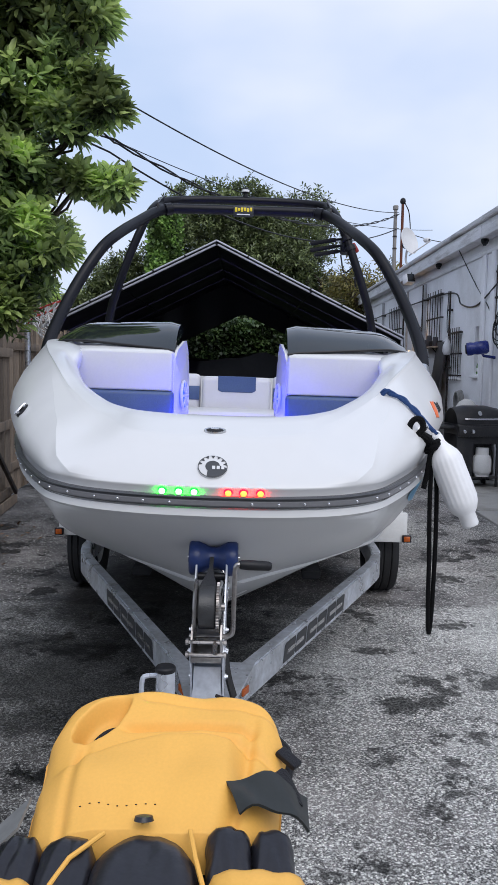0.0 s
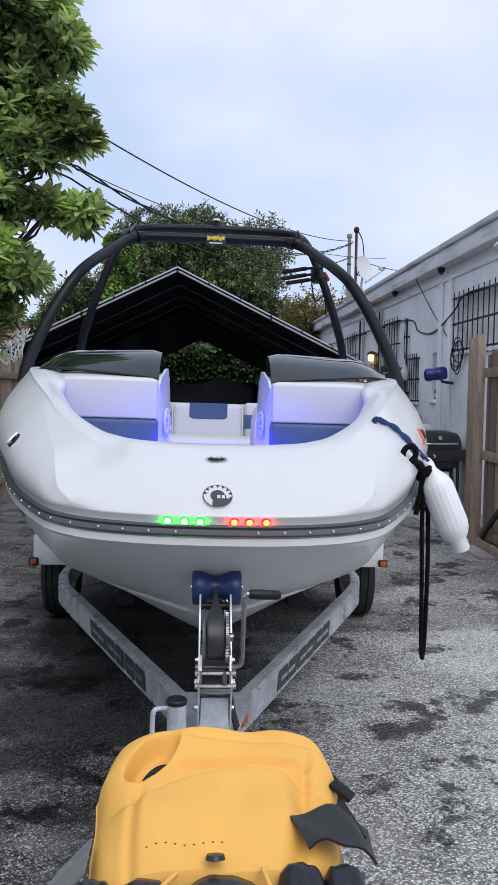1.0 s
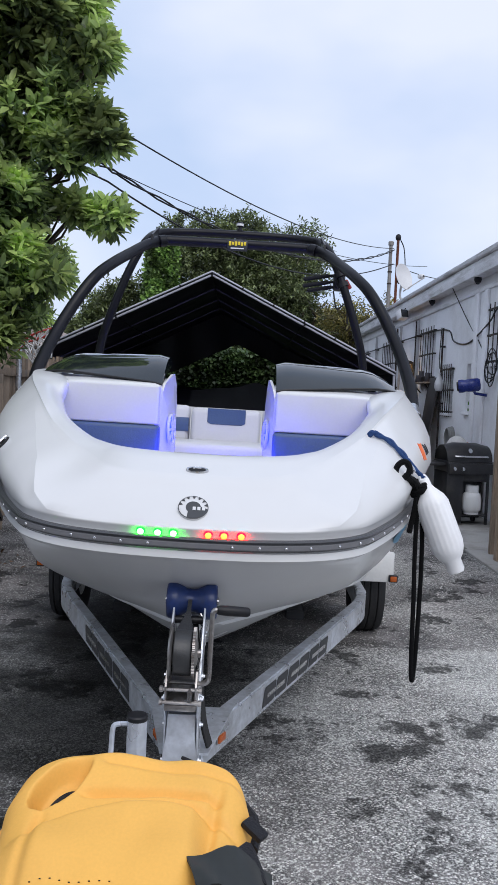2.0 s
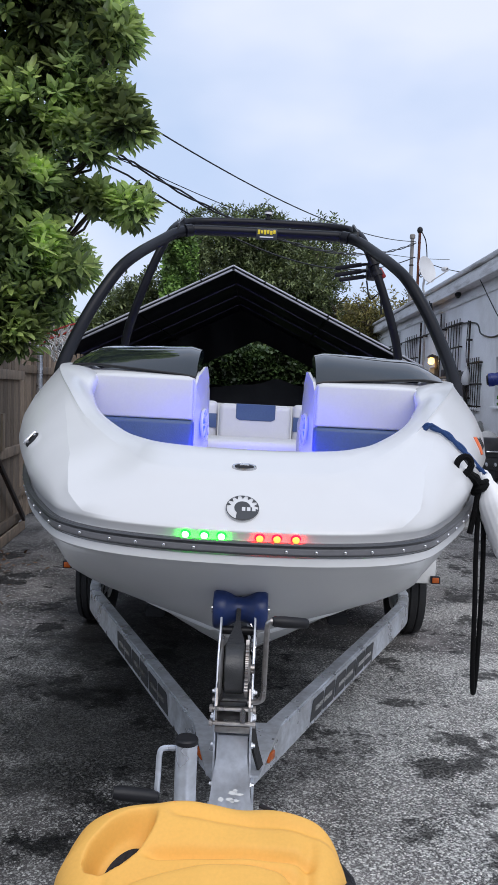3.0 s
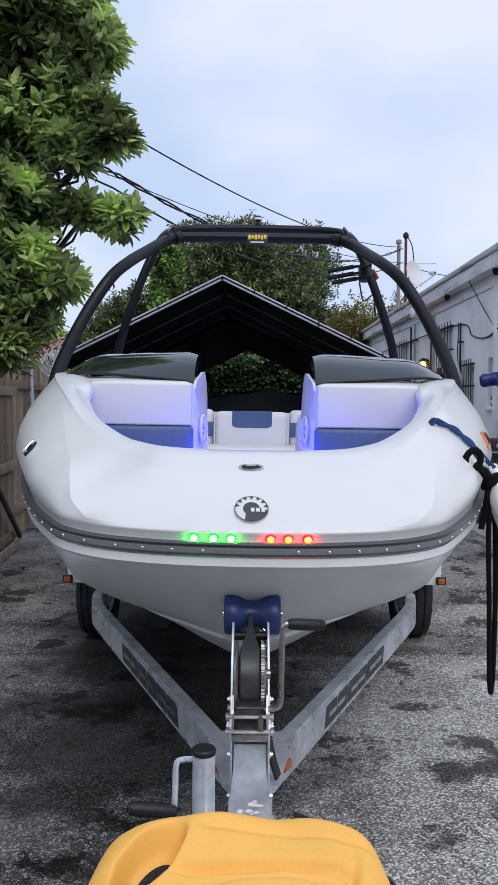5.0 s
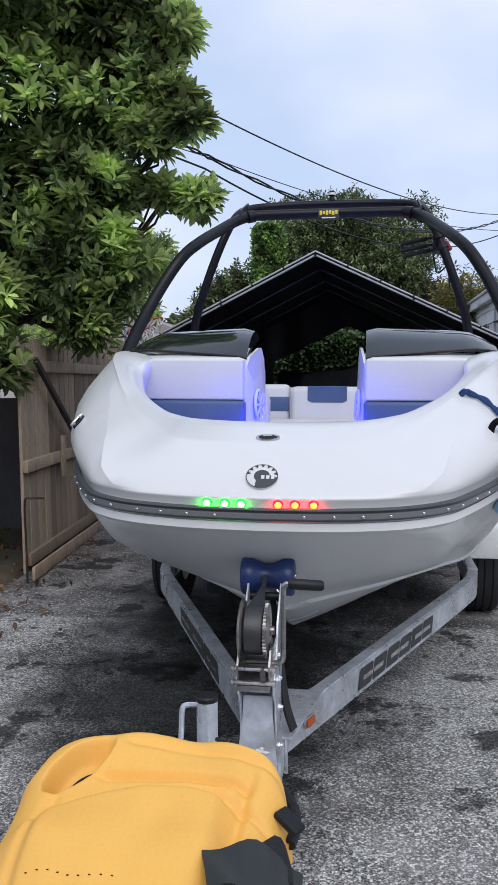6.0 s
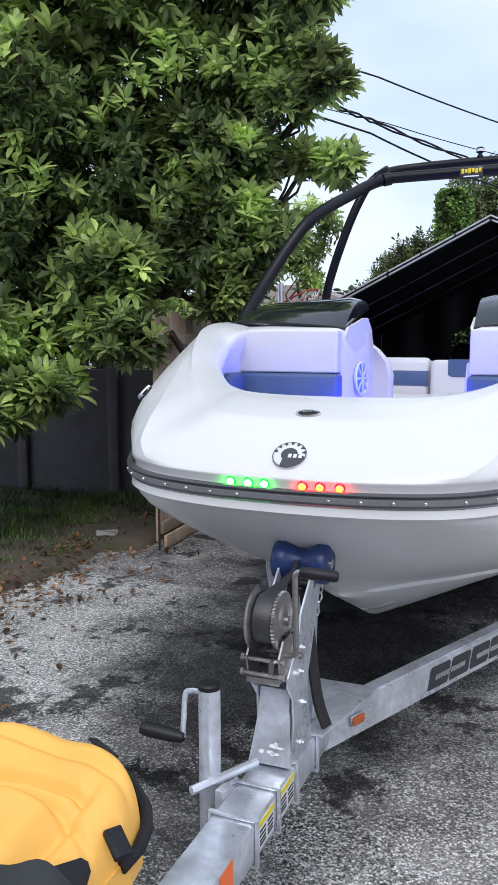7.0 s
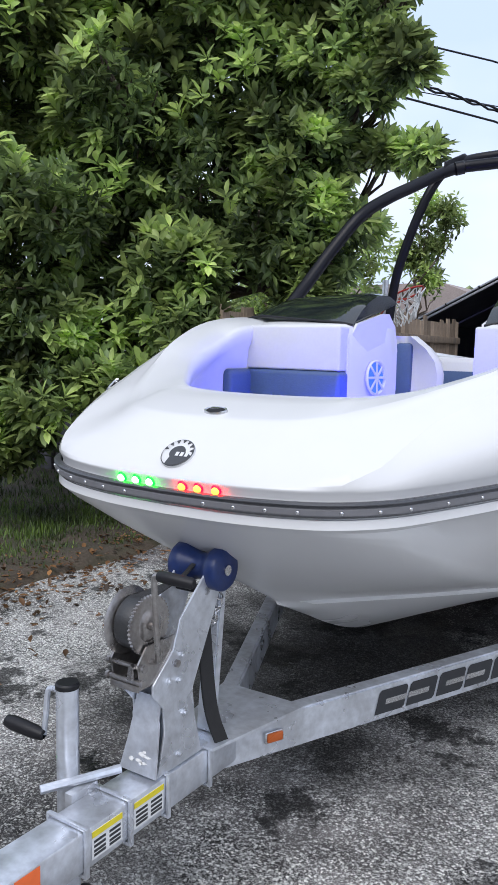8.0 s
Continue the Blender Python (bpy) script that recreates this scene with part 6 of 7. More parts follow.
for i, (name, label, base, fork, cl, mat, per, size) in enumerate(far_specs):
    build_tree(name, label, base, fork, cl, mat, per, size, 20 + i, 0.06 if i == 0 else 0.22, 7, 0.12)


# tall ivy-covered column and the hedge behind the tent
def build_hedge(name, label, lo, hi, mat, n, size, seed, rounded=0.0):
    rng = np.random.default_rng(seed)
    lo, hi = np.array(lo, float), np.array(hi, float)
    hedge = thing(name, label, "hedge", pose(*((lo + hi) / 2 * (1, 1, 0))))
    c0, half = (lo + hi) / 2, (hi - lo) / 2
    d = rng.uniform(-1, 1, size=(n, 3))
    face = rng.integers(0, 5, size=n)
    for k, (ax, sg) in enumerate(((0, -1), (0, 1), (1, -1), (1, -1), (2, 1))):
        d[face == k, ax] = sg * rng.uniform(0.82, 1.0, size=(face == k).sum())
    if rounded:
        r = np.hypot(d[:, 0], d[:, 1])[:, None]
        d[:, :2] *= np.where(r > 1, 1 / r, 1) * (1 - rounded * np.clip(d[:, 2:3] - 0.3, 0, 1) ** 2)
    pts = d * half + c0 - np.array((*((lo + hi) / 2)[:2], 0)) + rng.normal(size=(n, 3)) * 0.05
    v, f = leaf_mesh(pts, size * rng.uniform(0.7, 1.3, size=n), rng, width=0.75, droop=0.5)
    tagged(quick_mesh("foliage", v, f, mat, hedge), "")
    # box added behind the leaves, dark to stand in for shade
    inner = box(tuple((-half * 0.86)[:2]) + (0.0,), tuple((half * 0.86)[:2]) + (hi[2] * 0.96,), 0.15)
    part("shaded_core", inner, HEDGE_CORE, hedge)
    return hedge


build_hedge("ivy_column", "tall column of dense bright green ivy", (-2.92, 23.0, 0), (-1.98, 24.0, 5.95), LEAF_COLUMN, 30000, 0.11, 5, 0.5)
build_hedge("hedge", "clipped green hedge behind the tent", (-2.6, 20.0, 0), (1.6, 20.8, 2.62), LEAF_HEDGE, 34000, 0.10, 6)
build_hedge("hedge", "dark overgrown hedge along the far boundary", (-14, 23.5, 0), (9, 25.2, 3.4), LEAF_FAR, 40000, 0.22, 7)


def build_grass():
    """Thin tufts of grass and weeds on the soil strip and along its edge."""
    rng = np.random.default_rng(9)
    n = 26000
    y = rng.uniform(2.5, 7.3, n)
    x = -2.72 - np.abs(rng.normal(size=n)) * 1.6 - 0.02 * (y - 4)
    keep = (x > -7.5) & (rng.uniform(size=n) < np.clip((-2.6 - x) * 1.3, 0.12, 1))
    x, y = x[keep], y[keep]
    n = len(x)
    a = rng.uniform(0, 2 * math.pi, n)
    h = rng.uniform(0.03, 0.11, n) * np.clip((-2.5 - x) * 1.2, 0.4, 1.2)
    base = np.stack([x, y, np.full(n, 0.03)], 1)
    side = np.stack([np.cos(a), np.sin(a), 0 * a], 1) * 0.005
    lean = np.stack([np.sin(a), -np.cos(a), 0 * a], 1) * h[:, None] * rng.uniform(0.1, 0.7, (n, 1))
    tip = base + lean + np.stack([0 * h, 0 * h, h], 1)
    mid = base + lean * 0.35 + np.stack([0 * h, 0 * h, h * 0.6], 1)
    v = np.stack([base - side, base + side, mid + side * 0.8, tip, mid - side * 0.8], 1).reshape(-1, 3)
    i = np.arange(n)[:, None] * 5
    f = np.concatenate([i + (0, 1, 2, 4)], 1)
    g = np.concatenate([i + (4, 2, 3)], 1)
    me_v, faces = v.tolist(), [tuple(q) for q in f.tolist()] + [tuple(q) for q in g.tolist()]
    return tagged(raw("grass", me_v, faces, GRASS), "thin tufts of green grass and weeds", "grass", kind="stuff")


build_grass()


def build_litter():
    """Fallen leaves along the asphalt edge."""
    rng = np.random.default_rng(10)
    n = 1500
    y = rng.uniform(2.2, 7.2, n)
    x = -2.62 + rng.normal(size=n) * 0.35 - 0.02 * (y - 4)
    pts = np.stack([x, y, np.where(x < -2.65, 0.055, 0.012)], 1)
    v, f = leaf_mesh(pts, rng.uniform(0.03, 0.07, n), rng, 0.5, 0.0, 3.0)
    v[:, 2] = np.clip(v[:, 2], 0.006, 0.09)
    return tagged(quick_mesh("fallen_leaves", v, f, leaf_material("dry_leaf", (0.16, 0.09, 0.045), 0.5), None), "scattered dry brown leaves", "leaf litter", kind="stuff")


build_litter()

# ---- wakeboard tower of the boat ----
LEG = [(1.06, 2.12, 1.47), (1.07, 2.28, 1.62), (1.035, 2.50, 1.83), (0.962, 2.67, 2.045), (0.872, 2.80, 2.225), (0.795, 2.98, 2.345), (0.722, 3.20, 2.45), (0.64, 3.40, 2.55), (0.55, 3.51, 2.603), (0.42, 3.54, 2.615)]
TOWER_FRONT = smooth_path([(-x, y, z) for x, y, z in LEG] + [(0, 3.56, 2.62)] + LEG[::-1], 6)
tower = part("tower", tube(TOWER_FRONT, 0.036, 14), BLACKTUBE, boat, "black tubular wakeboard tower")
REAR = [(1.0, 3.52, 1.45), (0.955, 3.50, 1.81), (0.90, 3.46, 2.0), (0.806, 3.46, 2.27), (0.72, 3.50, 2.49), (0.665, 3.62, 2.63), (0.60, 3.80, 2.715), (0.4, 3.91, 2.755)]
part("rear_arch", tube(smooth_path([(-x, y, z) for x, y, z in REAR] + [(0, 3.93, 2.765)] + REAR[::-1], 6), 0.03, 12), BLACKTUBE, tower)
for s in (-1, 1):
    part("tower_collar", lathe([(0.037, -0.03), (0.042, -0.025), (0.042, 0.025), (0.037, 0.03)], 16, axis_to((s * 0.545, 3.50, 2.60), (1, s * -0.6, s * -0.28))), BLACKTUBE, tower)
    part("tower_bracket", prism([(3.40, 2.53), (3.52, 2.57), (3.80, 2.67), (3.84, 2.74), (3.76, 2.75), (3.42, 2.63)], 0.012, Matrix.Translation((s * 0.615, 0, 0)) @ Matrix(((0, 0, 1, 0), (1, 0, 0, 0), (0, 1, 0, 0), (0, 0, 0, 1)))), BLACKTUBE, tower)
    foot = part("tower_foot", lathe([(0.05, 0), (0.05, 0.012), (0.043, 0.02), (0.04, 0.07), (0.036, 0.075)], 18, axis_to((s * 1.055, 2.11, 1.46), (0, 0.6, 0.8))), STEEL, tower, "bright metal foot bracket")
plate = part("tower_plate", box((-0.075, 3.512, 2.565), (0.07, 3.522, 2.64), 0.003), STICKER_DARK, tower, "dark maker's plate with yellow lettering shapes")
YELLOW_PLATE = material("yellow_print", (0.80, 0.60, 0.03), 0.5, vary=0.08)
for k in range(6):
    part("plate_mark", box((-0.065 + k * 0.0215, 3.509, 2.60 + (0.006 if k % 2 else 0)), (-0.048 + k * 0.0215, 3.5125, 2.631 - (0.004 if k % 3 == 1 else 0)), 0.001), YELLOW_PLATE, plate)
part("plate_mark", box((-0.05, 3.509, 2.578), (0.045, 3.5125, 2.586)), WHITE_PAINT, plate)
mast = part("anchor_light", lathe([(0.022, 0), (0.022, 0.012), (0.014, 0.016), (0.014, 0.03), (0.026, 0.035), (0.028, 0.06), (0.02, 0.068), (0, 0.07)], 16, Matrix.Translation((0.0, 3.93, 2.79))), BLACKPLASTIC, tower, "small all-round light")
part("light_lens", lathe([(0.0285, 0.038), (0.029, 0.055)], 16, Matrix.Translation((0.0, 3.93, 2.79))), WHITE_PAINT, mast)
# board rack clamped to the starboard legs
rack = part("board_rack", box((0.715, 3.515, 2.335), (0.795, 3.66, 2.455), 0.02), BLACKPLASTIC, tower, "black board rack with padded forks")
for k, (u0, z0, u1, z1) in enumerate(((0.74, 2.449, 0.494, 2.404), (0.74, 2.402, 0.494, 2.356), (0.76, 2.366, 0.526, 2.324))):
    fork = part("rack_fork", tube([(u0, 3.61, z0), (u0 * 0.5 + u1 * 0.5, 3.605, z0 * 0.5 + z1 * 0.5 + 0.004), (u1, 3.60, z1)], 0.010, 8), BLACKTUBE, rack)
    part("fork_pad", tube([(u0 * 0.75 + u1 * 0.25, 3.608, z0 * 0.75 + z1 * 0.25 + 0.003), (u1 * 0.98 + u0 * 0.02, 3.60, z1 * 0.98 + z0 * 0.02)], 0.0155, 10), NYLON, fork)
for z, x in ((2.36, 0.772), (2.43, 0.745)):
    part("rack_clamp", lathe([(0.031, -0.018), (0.042, -0.016), (0.042, 0.016), (0.031, 0.018)], 14, axis_to((x, 3.475, z), (-0.38, 0.1, 0.92))), BLACKPLASTIC, rack)
part("rack_cord", tube(smooth_path([(0.72, 3.6, 2.33), (0.75, 3.58, 2.20), (0.82, 3.6, 2.24), (0.84, 3.62, 2.10)], 5), 0.006, 6), BLACKPLASTIC, rack)
part("rack_clip", box((0.79, 3.47, 2.385), (0.865, 3.50, 2.415), 0.01, Matrix.Translation((0.79, 3.48, 2.40)) @ Matrix.Rotation(radians(58), 4, "Y") @ Matrix.Translation((-0.79, -3.48, -2.40))), material("dark_red_plastic", (0.25, 0.02, 0.02), 0.5, vary=0.1), rack, "dark red clip")

# ---- fender, ropes and clip at the starboard cleat ----
HOOK, KNOT = Vector((0.606, 2.857, 1.285)), Vector((0.684, 2.925, 1.212))
fender_top, fender_end = Vector((0.700, 2.925, 1.25)), Vector((0.836, 2.90, 0.915))
axis = fender_end - fender_top
L = axis.length
prof = [(0, 0), (0.016, 0.0), (0.020, 0.004), (0.022, 0.03), (0.03, 0.045), (0.052, 0.075), (0.060, 0.10), (0.061, L - 0.11), (0.057, L - 0.085), (0.045, L - 0.06), (0.032, L - 0.045), (0.032, L - 0.008), (0.028, L), (0, L)]
bm = lathe(prof, 80)
for v in bm.verts:
    if 0.085 < v.co.z < L - 0.09:
        a = math.atan2(v.co.y, v.co.x)
        k = 1 + 0.015 * math.cos(20 * a)
        v.co.x *= k
        v.co.y *= k
bm.transform(axis_to(fender_top, axis))
FENDER_WHITE = material("white_inflated_vinyl", (0.80, 0.80, 0.81), 0.35, vary=0.03, dirt=(0.55, 0.54, 0.52), dirt_amount=0.2, dirt_scale=6)
boat_fender = thing("boat_fender", "white ribbed inflatable boat fender hung from a rope", "fender")
part("fender_body", bm, FENDER_WHITE, boat_fender, sharp=60)
part("fender_eye", tube([fender_top + Vector((0.012 * math.cos(a), 0, 0.012 * math.sin(a))) for a in np.linspace(0, 2 * math.pi, 12, endpoint=False)], 0.006, 6, closed=True), FENDER_WHITE, boat_fender)
blue_rope = thing("blue_rope", "twisted blue rope led over the coaming to the fender", "rope")
over = []
for u, z in ((0.60, 1.405), (0.63, 1.40), (0.67, 1.38), (0.70, 1.355), (0.725, 1.33), (0.74, 1.305)):
    q, n = on_deck(u, z)
    over.append(BOAT_POSE @ (q + n * 0.014))
path = smooth_path([over[0] + Vector((-0.04, 0.05, -0.07)), *over, fender_top + Vector((0, 0, 0.005))], 8)
for k in range(2):
    pts = []
    for i, p in enumerate(path):
        a = i * 0.28 + k * math.pi
        pts.append(p + Vector((0.004 * math.cos(a), 0.002 * math.sin(a), 0.004 * math.sin(a))))
    part("strand", tube(pts, 0.0075, 8), ROPE_BLUE, blue_rope)
black_rope = thing("black_rope", "black doubled dock line knotted at the cleat and hanging down", "rope")
part("loop", tube([HOOK + Vector((0.004 * math.sin(a), -0.02, 0)) + Vector((0.024 * math.cos(a), 0, 0.030 * math.sin(a))) for a in np.linspace(0, 2 * math.pi, 20, endpoint=False)], 0.011, 8, closed=True), ROPE_BLACK, black_rope, "black eye splice")
part("neck", tube(smooth_path([HOOK + Vector((0.014, -0.015, -0.02)), HOOK.lerp(KNOT, 0.55) + Vector((0, -0.02, 0)), KNOT], 4), [0.014] * 4 + [0.018] * 5, 8), ROPE_BLACK, black_rope)
knot = bmesh.new()
for a0, b0, r in ((0.0, 0.4, 0.021), (1.0, 1.2, 0.024), (1.9, 2.4, 0.019)):
    c = KNOT + Vector((0, -0.01, 0.018 - 0.018 * a0))
    add_tube(knot, [c + Vector((r * math.cos(a), r * 0.8 * math.sin(a), 0.009 * math.sin(a + b0))) for a in np.linspace(0, 2 * math.pi, 14, endpoint=False)], 0.011, 7, closed=True)
part("knot", knot, ROPE_BLACK, black_rope, "bulky black knot")
x0, y0 = KNOT.x, KNOT.y - 0.012
part("hanging_loop", tube(smooth_path([(x0, y0, 1.20), (x0 - 0.002, y0, 1.0), (x0 + 0.002, y0 - 0.005, 0.8), (x0 + 0.006, y0, 0.6), (x0 + 0.010, y0, 0.515), (x0 + 0.017, y0 + 0.008, 0.505), (x0 + 0.024, y0 + 0.012, 0.6), (x0 + 0.030, y0 + 0.02, 0.85), (x0 + 0.026, y0 + 0.02, 1.05), (x0 + 0.010, y0 + 0.01, 1.19)], 6), 0.0085, 8), ROPE_BLACK, black_rope)
part("rope_tail", tube(smooth_path([(x0 - 0.006, y0 - 0.004, 1.19), (x0 - 0.014, y0, 1.12), (x0 - 0.028, y0 - 0.004, 1.05)], 4), 0.010, 8), ROPE_BLACK, black_rope)

# ---- the yellow life vest on its stool ----
stool = thing("stool", "black padded stool standing before the drawbar", "stool")
part("seat", box((-0.29, 0.80, 0.74), (-0.02, 1.27, 0.79), 0.015), BLACKPLASTIC, stool)
for x in (-0.27, -0.04):
    for y in (0.82, 1.25):
        part("leg", tube([(x, y, 0), (x, y, 0.745)], 0.014, 8), BLACKPLASTIC, stool)
vest = thing("life_vest", "yellow neoprene life vest with black straps, lying on a stool", "life vest")


def vest_height(s, t):
    """Height of the padded back panel: s across from -1 to 1, t from its near edge 0 to the collar 1."""
    def step(x, w):
        return 0.5 + 0.5 * math.tanh(x / w)

    edge = max(0.0, 1 - abs(s / 0.98) ** 6) ** 0.5 * max(0.0, 1 - max(0, (t - 0.78) / 0.22) ** 2.4) ** 0.5
    z = 0.846 + 0.088 * t ** 0.9
    z -= 0.075 * (1 - edge)
    z += 0.011 * math.sin(3.2 * t * math.pi + 0.5 * s) * (0.3 + 0.7 * t) * edge
    # seams across the shoulders, and a padded dome below them with a soft upper edge
    z -= 0.014 * math.exp(-((t - 0.64) / 0.018) ** 2) * edge * step(s + 0.35, 0.06) * step(0.72 - s, 0.05)
    z -= 0.010 * math.exp(-((t - 0.80 + 0.02 * s) / 0.030) ** 2) * edge * step(s + 0.25, 0.06)
    brow = 0.55 - 0.14 * (s - 0.35) ** 2
    z += 0.024 * step(brow - t, 0.022) * edge * step(s + 0.72, 0.09) * step(0.60 - s, 0.05) * (0.35 + 0.65 * math.exp(-((brow - t) / 0.30) ** 2))
    z -= 0.008 * math.exp(-((t - brow - 0.02) / 0.020) ** 2) * edge * step(s + 0.55, 0.08)
    z -= 0.011 * math.exp(-((s - 0.68 - 0.05 * t) / 0.05) ** 2) * step(0.72 - t, 0.06) * edge
    z -= 0.010 * math.exp(-((s + 0.70 - 0.1 * t) / 0.05) ** 2) * step(0.55 - t, 0.06) * edge
    # arm opening: a deep crescent with a firm lower lip
    a, b = (s + 0.56) / 0.23, (t - 0.70 - 0.30 * (s + 0.56)) / 0.12
    inside = 1 - (a * a + b * b)
    if inside > 0:
        q = min(1, inside * 1.5)
        z -= 0.075 * q * q * (3 - 2 * q) * min(1.0, 0.35 + 0.65 * (1 - b) / 2)
    z += 0.009 * noise.noise((s * 1.6, t * 5, 1.0)) * edge + 0.004 * noise.noise((s * 4, t * 4, 2.0))
    return z


def vest_place(s, t):
    half = np.interp(t, [0, 0.35, 0.7, 0.85, 1.0], [0.166, 0.188, 0.198, 0.184, 0.135]) + 0.003 * math.sin(9 * t)
    return Vector((-0.138 + s * half + 0.016 * t, 1.035 + 0.34 * t - 0.035 * abs(s) ** 2.5 * t, vest_height(s, t)))


rows = [[vest_place(s, t) for s in np.linspace(-1, 1, 151)] for t in np.linspace(0, 1, 151)]
bm = grid_surface(rows)
skirt = bmesh.ops.extrude_edge_only(bm, edges=[e for e in bm.edges if e.is_boundary])
for v in [g for g in skirt["geom"] if isinstance(g, bmesh.types.BMVert)]:
    v.co.z = 0.795
part("back_panel", bm, YELLOW, vest, "yellow padded back panel", sharp=70)
# black lining seen in the arm opening
rows = []
for t in np.linspace(-1, 1, 15):
    row = []
    for s in np.linspace(-1, 1, 15):
        a, b = s * 0.62 * math.sqrt(1 - t * t / 2) + 0.12, t * 0.52 * math.sqrt(1 - s * s / 2) - 0.22
        u = a * 0.23 - 0.56
        row.append(vest_place(u, b * 0.12 + 0.70 + 0.30 * (u + 0.56)) + Vector((0, 0, 0.003)))
    rows.append(row)
part("arm_lining", thicken(grid_surface(rows), 0.002), NYLON, vest, "black lining in the arm opening", sharp=70)
for k in range(9):
    p = vest_place(-0.55 + 0.075 * k, 0.115 + 0.008 * math.sin(k))
    part("stitch", box((-0.0013, -0.0008, 0.0), (0.0013, 0.0008, 0.0008), 0, Matrix.Translation(p)), NYLON, vest)
part("side_buckle", box((-0.02, -0.012, 0), (0.02, 0.012, 0.01), 0.003, pose(0.068, 1.225, 0.862, 0, 25, -35)), NYLON, vest, "black side release buckle")
outline = [vest_place(s, 1.0) for s in np.linspace(-0.75, 0.9, 20)] + [vest_place(1, t) for t in np.linspace(0.9, 0.6, 4)]
part("binding", tube([p + Vector((0.004, 0.014, 0.002)) for p in outline], 0.009, 8), NYLON, vest, "black edge binding")
part("pull_tab", box((0.0, 0, 0), (0.05, 0.018, 0.006), 0.002, pose(-0.055, 1.352, 0.912, -30, 10, -22)), NYLON, vest)


def flap_panel(x0, x1, y0, y1, z0, rise, name, mat, arc=0.03):
    """A padded panel at the near end of the vest: its far edge arcs, its near end sinks."""
    rows = []
    for t in np.linspace(0, 1, 15):
        row = []
        for s in np.linspace(-1, 1, 19):
            e = max(0, 1 - abs(s) ** 5) ** 0.5 * max(0, 1 - max(0, (t - 0.72) / 0.28) ** 3) ** 0.5
            y = y0 + (y1 - y0 - arc * s * s) * t
            row.append((x0 + (x1 - x0) * (s + 1) / 2 + 0.003 * noise.noise((t * 5, s, x1)), y, z0 - 0.05 * (1 - t) ** 1.5 + rise * e + 0.006 * noise.noise((s * 3, t * 3, x0 * 9))))
        rows.append(row)
    return part(name, thicken(grid_surface(rows), 0.008), mat, vest, sharp=70)


flap_panel(-0.335, -0.270, 0.90, 1.045, 0.822, 0.036, "front_flap", BLACK_PAD, 0.02)
flap_panel(-0.272, -0.195, 0.88, 1.040, 0.826, 0.036, "front_flap", BLACK_PAD, 0.03)
flap_panel(-0.200, -0.060, 0.78, 1.040, 0.832, 0.036, "front_flap", BLACK_PAD, 0.055)
flap_panel(-0.052, 0.010, 0.93, 1.050, 0.834, 0.036, "front_flap", BLACK_PAD, 0.015)
flap_panel(0.008, 0.068, 0.93, 1.060, 0.826, 0.034, "front_flap", BLACK_PAD, 0.02)
flap_panel(-0.045, 0.078, 0.82, 0.962, 0.832, 0.036, "front_panel", YELLOW, 0.0)
flap_panel(-0.355, -0.262, 0.80, 0.950, 0.826, 0.036, "front_panel", YELLOW, 0.0)
for a, b in (((-0.190, 1.022), (-0.255, 0.93)), ((-0.074, 1.03), (-0.046, 0.93))):
    part("piping", tube([(a[0], a[1], 0.862), ((a[0] + b[0]) / 2 - 0.004, (a[1] + b[1]) / 2, 0.856), (b[0], b[1], 0.83)], 0.0035, 8), YELLOW, vest)
part("buckle", lathe([(0, 0.008), (0.012, 0.006), (0.014, 0), (0, -0.004)], 14, pose(-0.138, 1.036, 0.872, -20, 0, 0)), BLACK_PAD, vest, "small black snap")
flap = bmesh.new()
rows = [[Vector((-0.008 + 0.100 * s - 0.02 * t + 0.022 * s * t, 1.055 + 0.064 * t + 0.020 * s - 0.012 * s * s * (1 - t), 0.872 + 0.016 * math.sin(3 * s) - 0.034 * s * s + 0.012 * t + 0.006 * math.sin(9 * s + 3 * t))) for s in np.linspace(0, 1, 12)] for t in np.linspace(0, 1, 8)]
part("strap", thicken(grid_surface(rows), 0.004), material("charcoal_strap", (0.022, 0.025, 0.024), 0.55, vary=0.2), vest, "wide charcoal strap folded over the side", sharp=60)
part("strap_tip", thicken(grid_surface([[(0.030, 1.115, 0.884), (0.060, 1.112, 0.874), (0.085, 1.105, 0.856)], [(0.040, 1.140, 0.884), (0.064, 1.138, 0.874), (0.082, 1.130, 0.858)], [(0.056, 1.168, 0.880), (0.064, 1.170, 0.876), (0.070, 1.166, 0.868)]]), 0.005), NYLON, vest, "black folded strap end", sharp=60)
part("side_strap", thicken(grid_surface([[(-0.318, 1.13, 0.85), (-0.318, 1.06, 0.845)], [(-0.36, 1.10, 0.82), (-0.36, 1.03, 0.81)], [(-0.415, 1.04, 0.765), (-0.39, 0.99, 0.765)]]), 0.004), material("grey_webbing", (0.16, 0.16, 0.155), 0.7, vary=0.2), vest)

# ---- utility pole, cables, satellite dish ----
POLE = Vector((3.9, 20.6, 0))
POLE_GREY = material("weathered_grey_pole", (0.24, 0.23, 0.22), 0.8, vary=0.25, fine=30, stretch=(5, 5, 0.6))
pole = thing("utility_pole", "grey utility pole with a rusty pipe and cable fittings", "pole")
part("pole_shaft", tube([(POLE.x - 0.17, POLE.y, -0.1), (POLE.x - 0.17, POLE.y, 5.62)], [0.055, 0.045], 12), POLE_GREY, pole)
RUST = material("rusty_iron", (0.14, 0.045, 0.025), 0.75, metal=0.3, vary=0.35, fine=40, dirt=(0.05, 0.03, 0.025), dirt_amount=0.7, dirt_scale=6)
part("pipe", tube([(POLE.x, POLE.y - 0.05, -0.1), (POLE.x, POLE.y - 0.05, 5.66)], 0.035, 10), RUST, pole, "rusty service pipe")
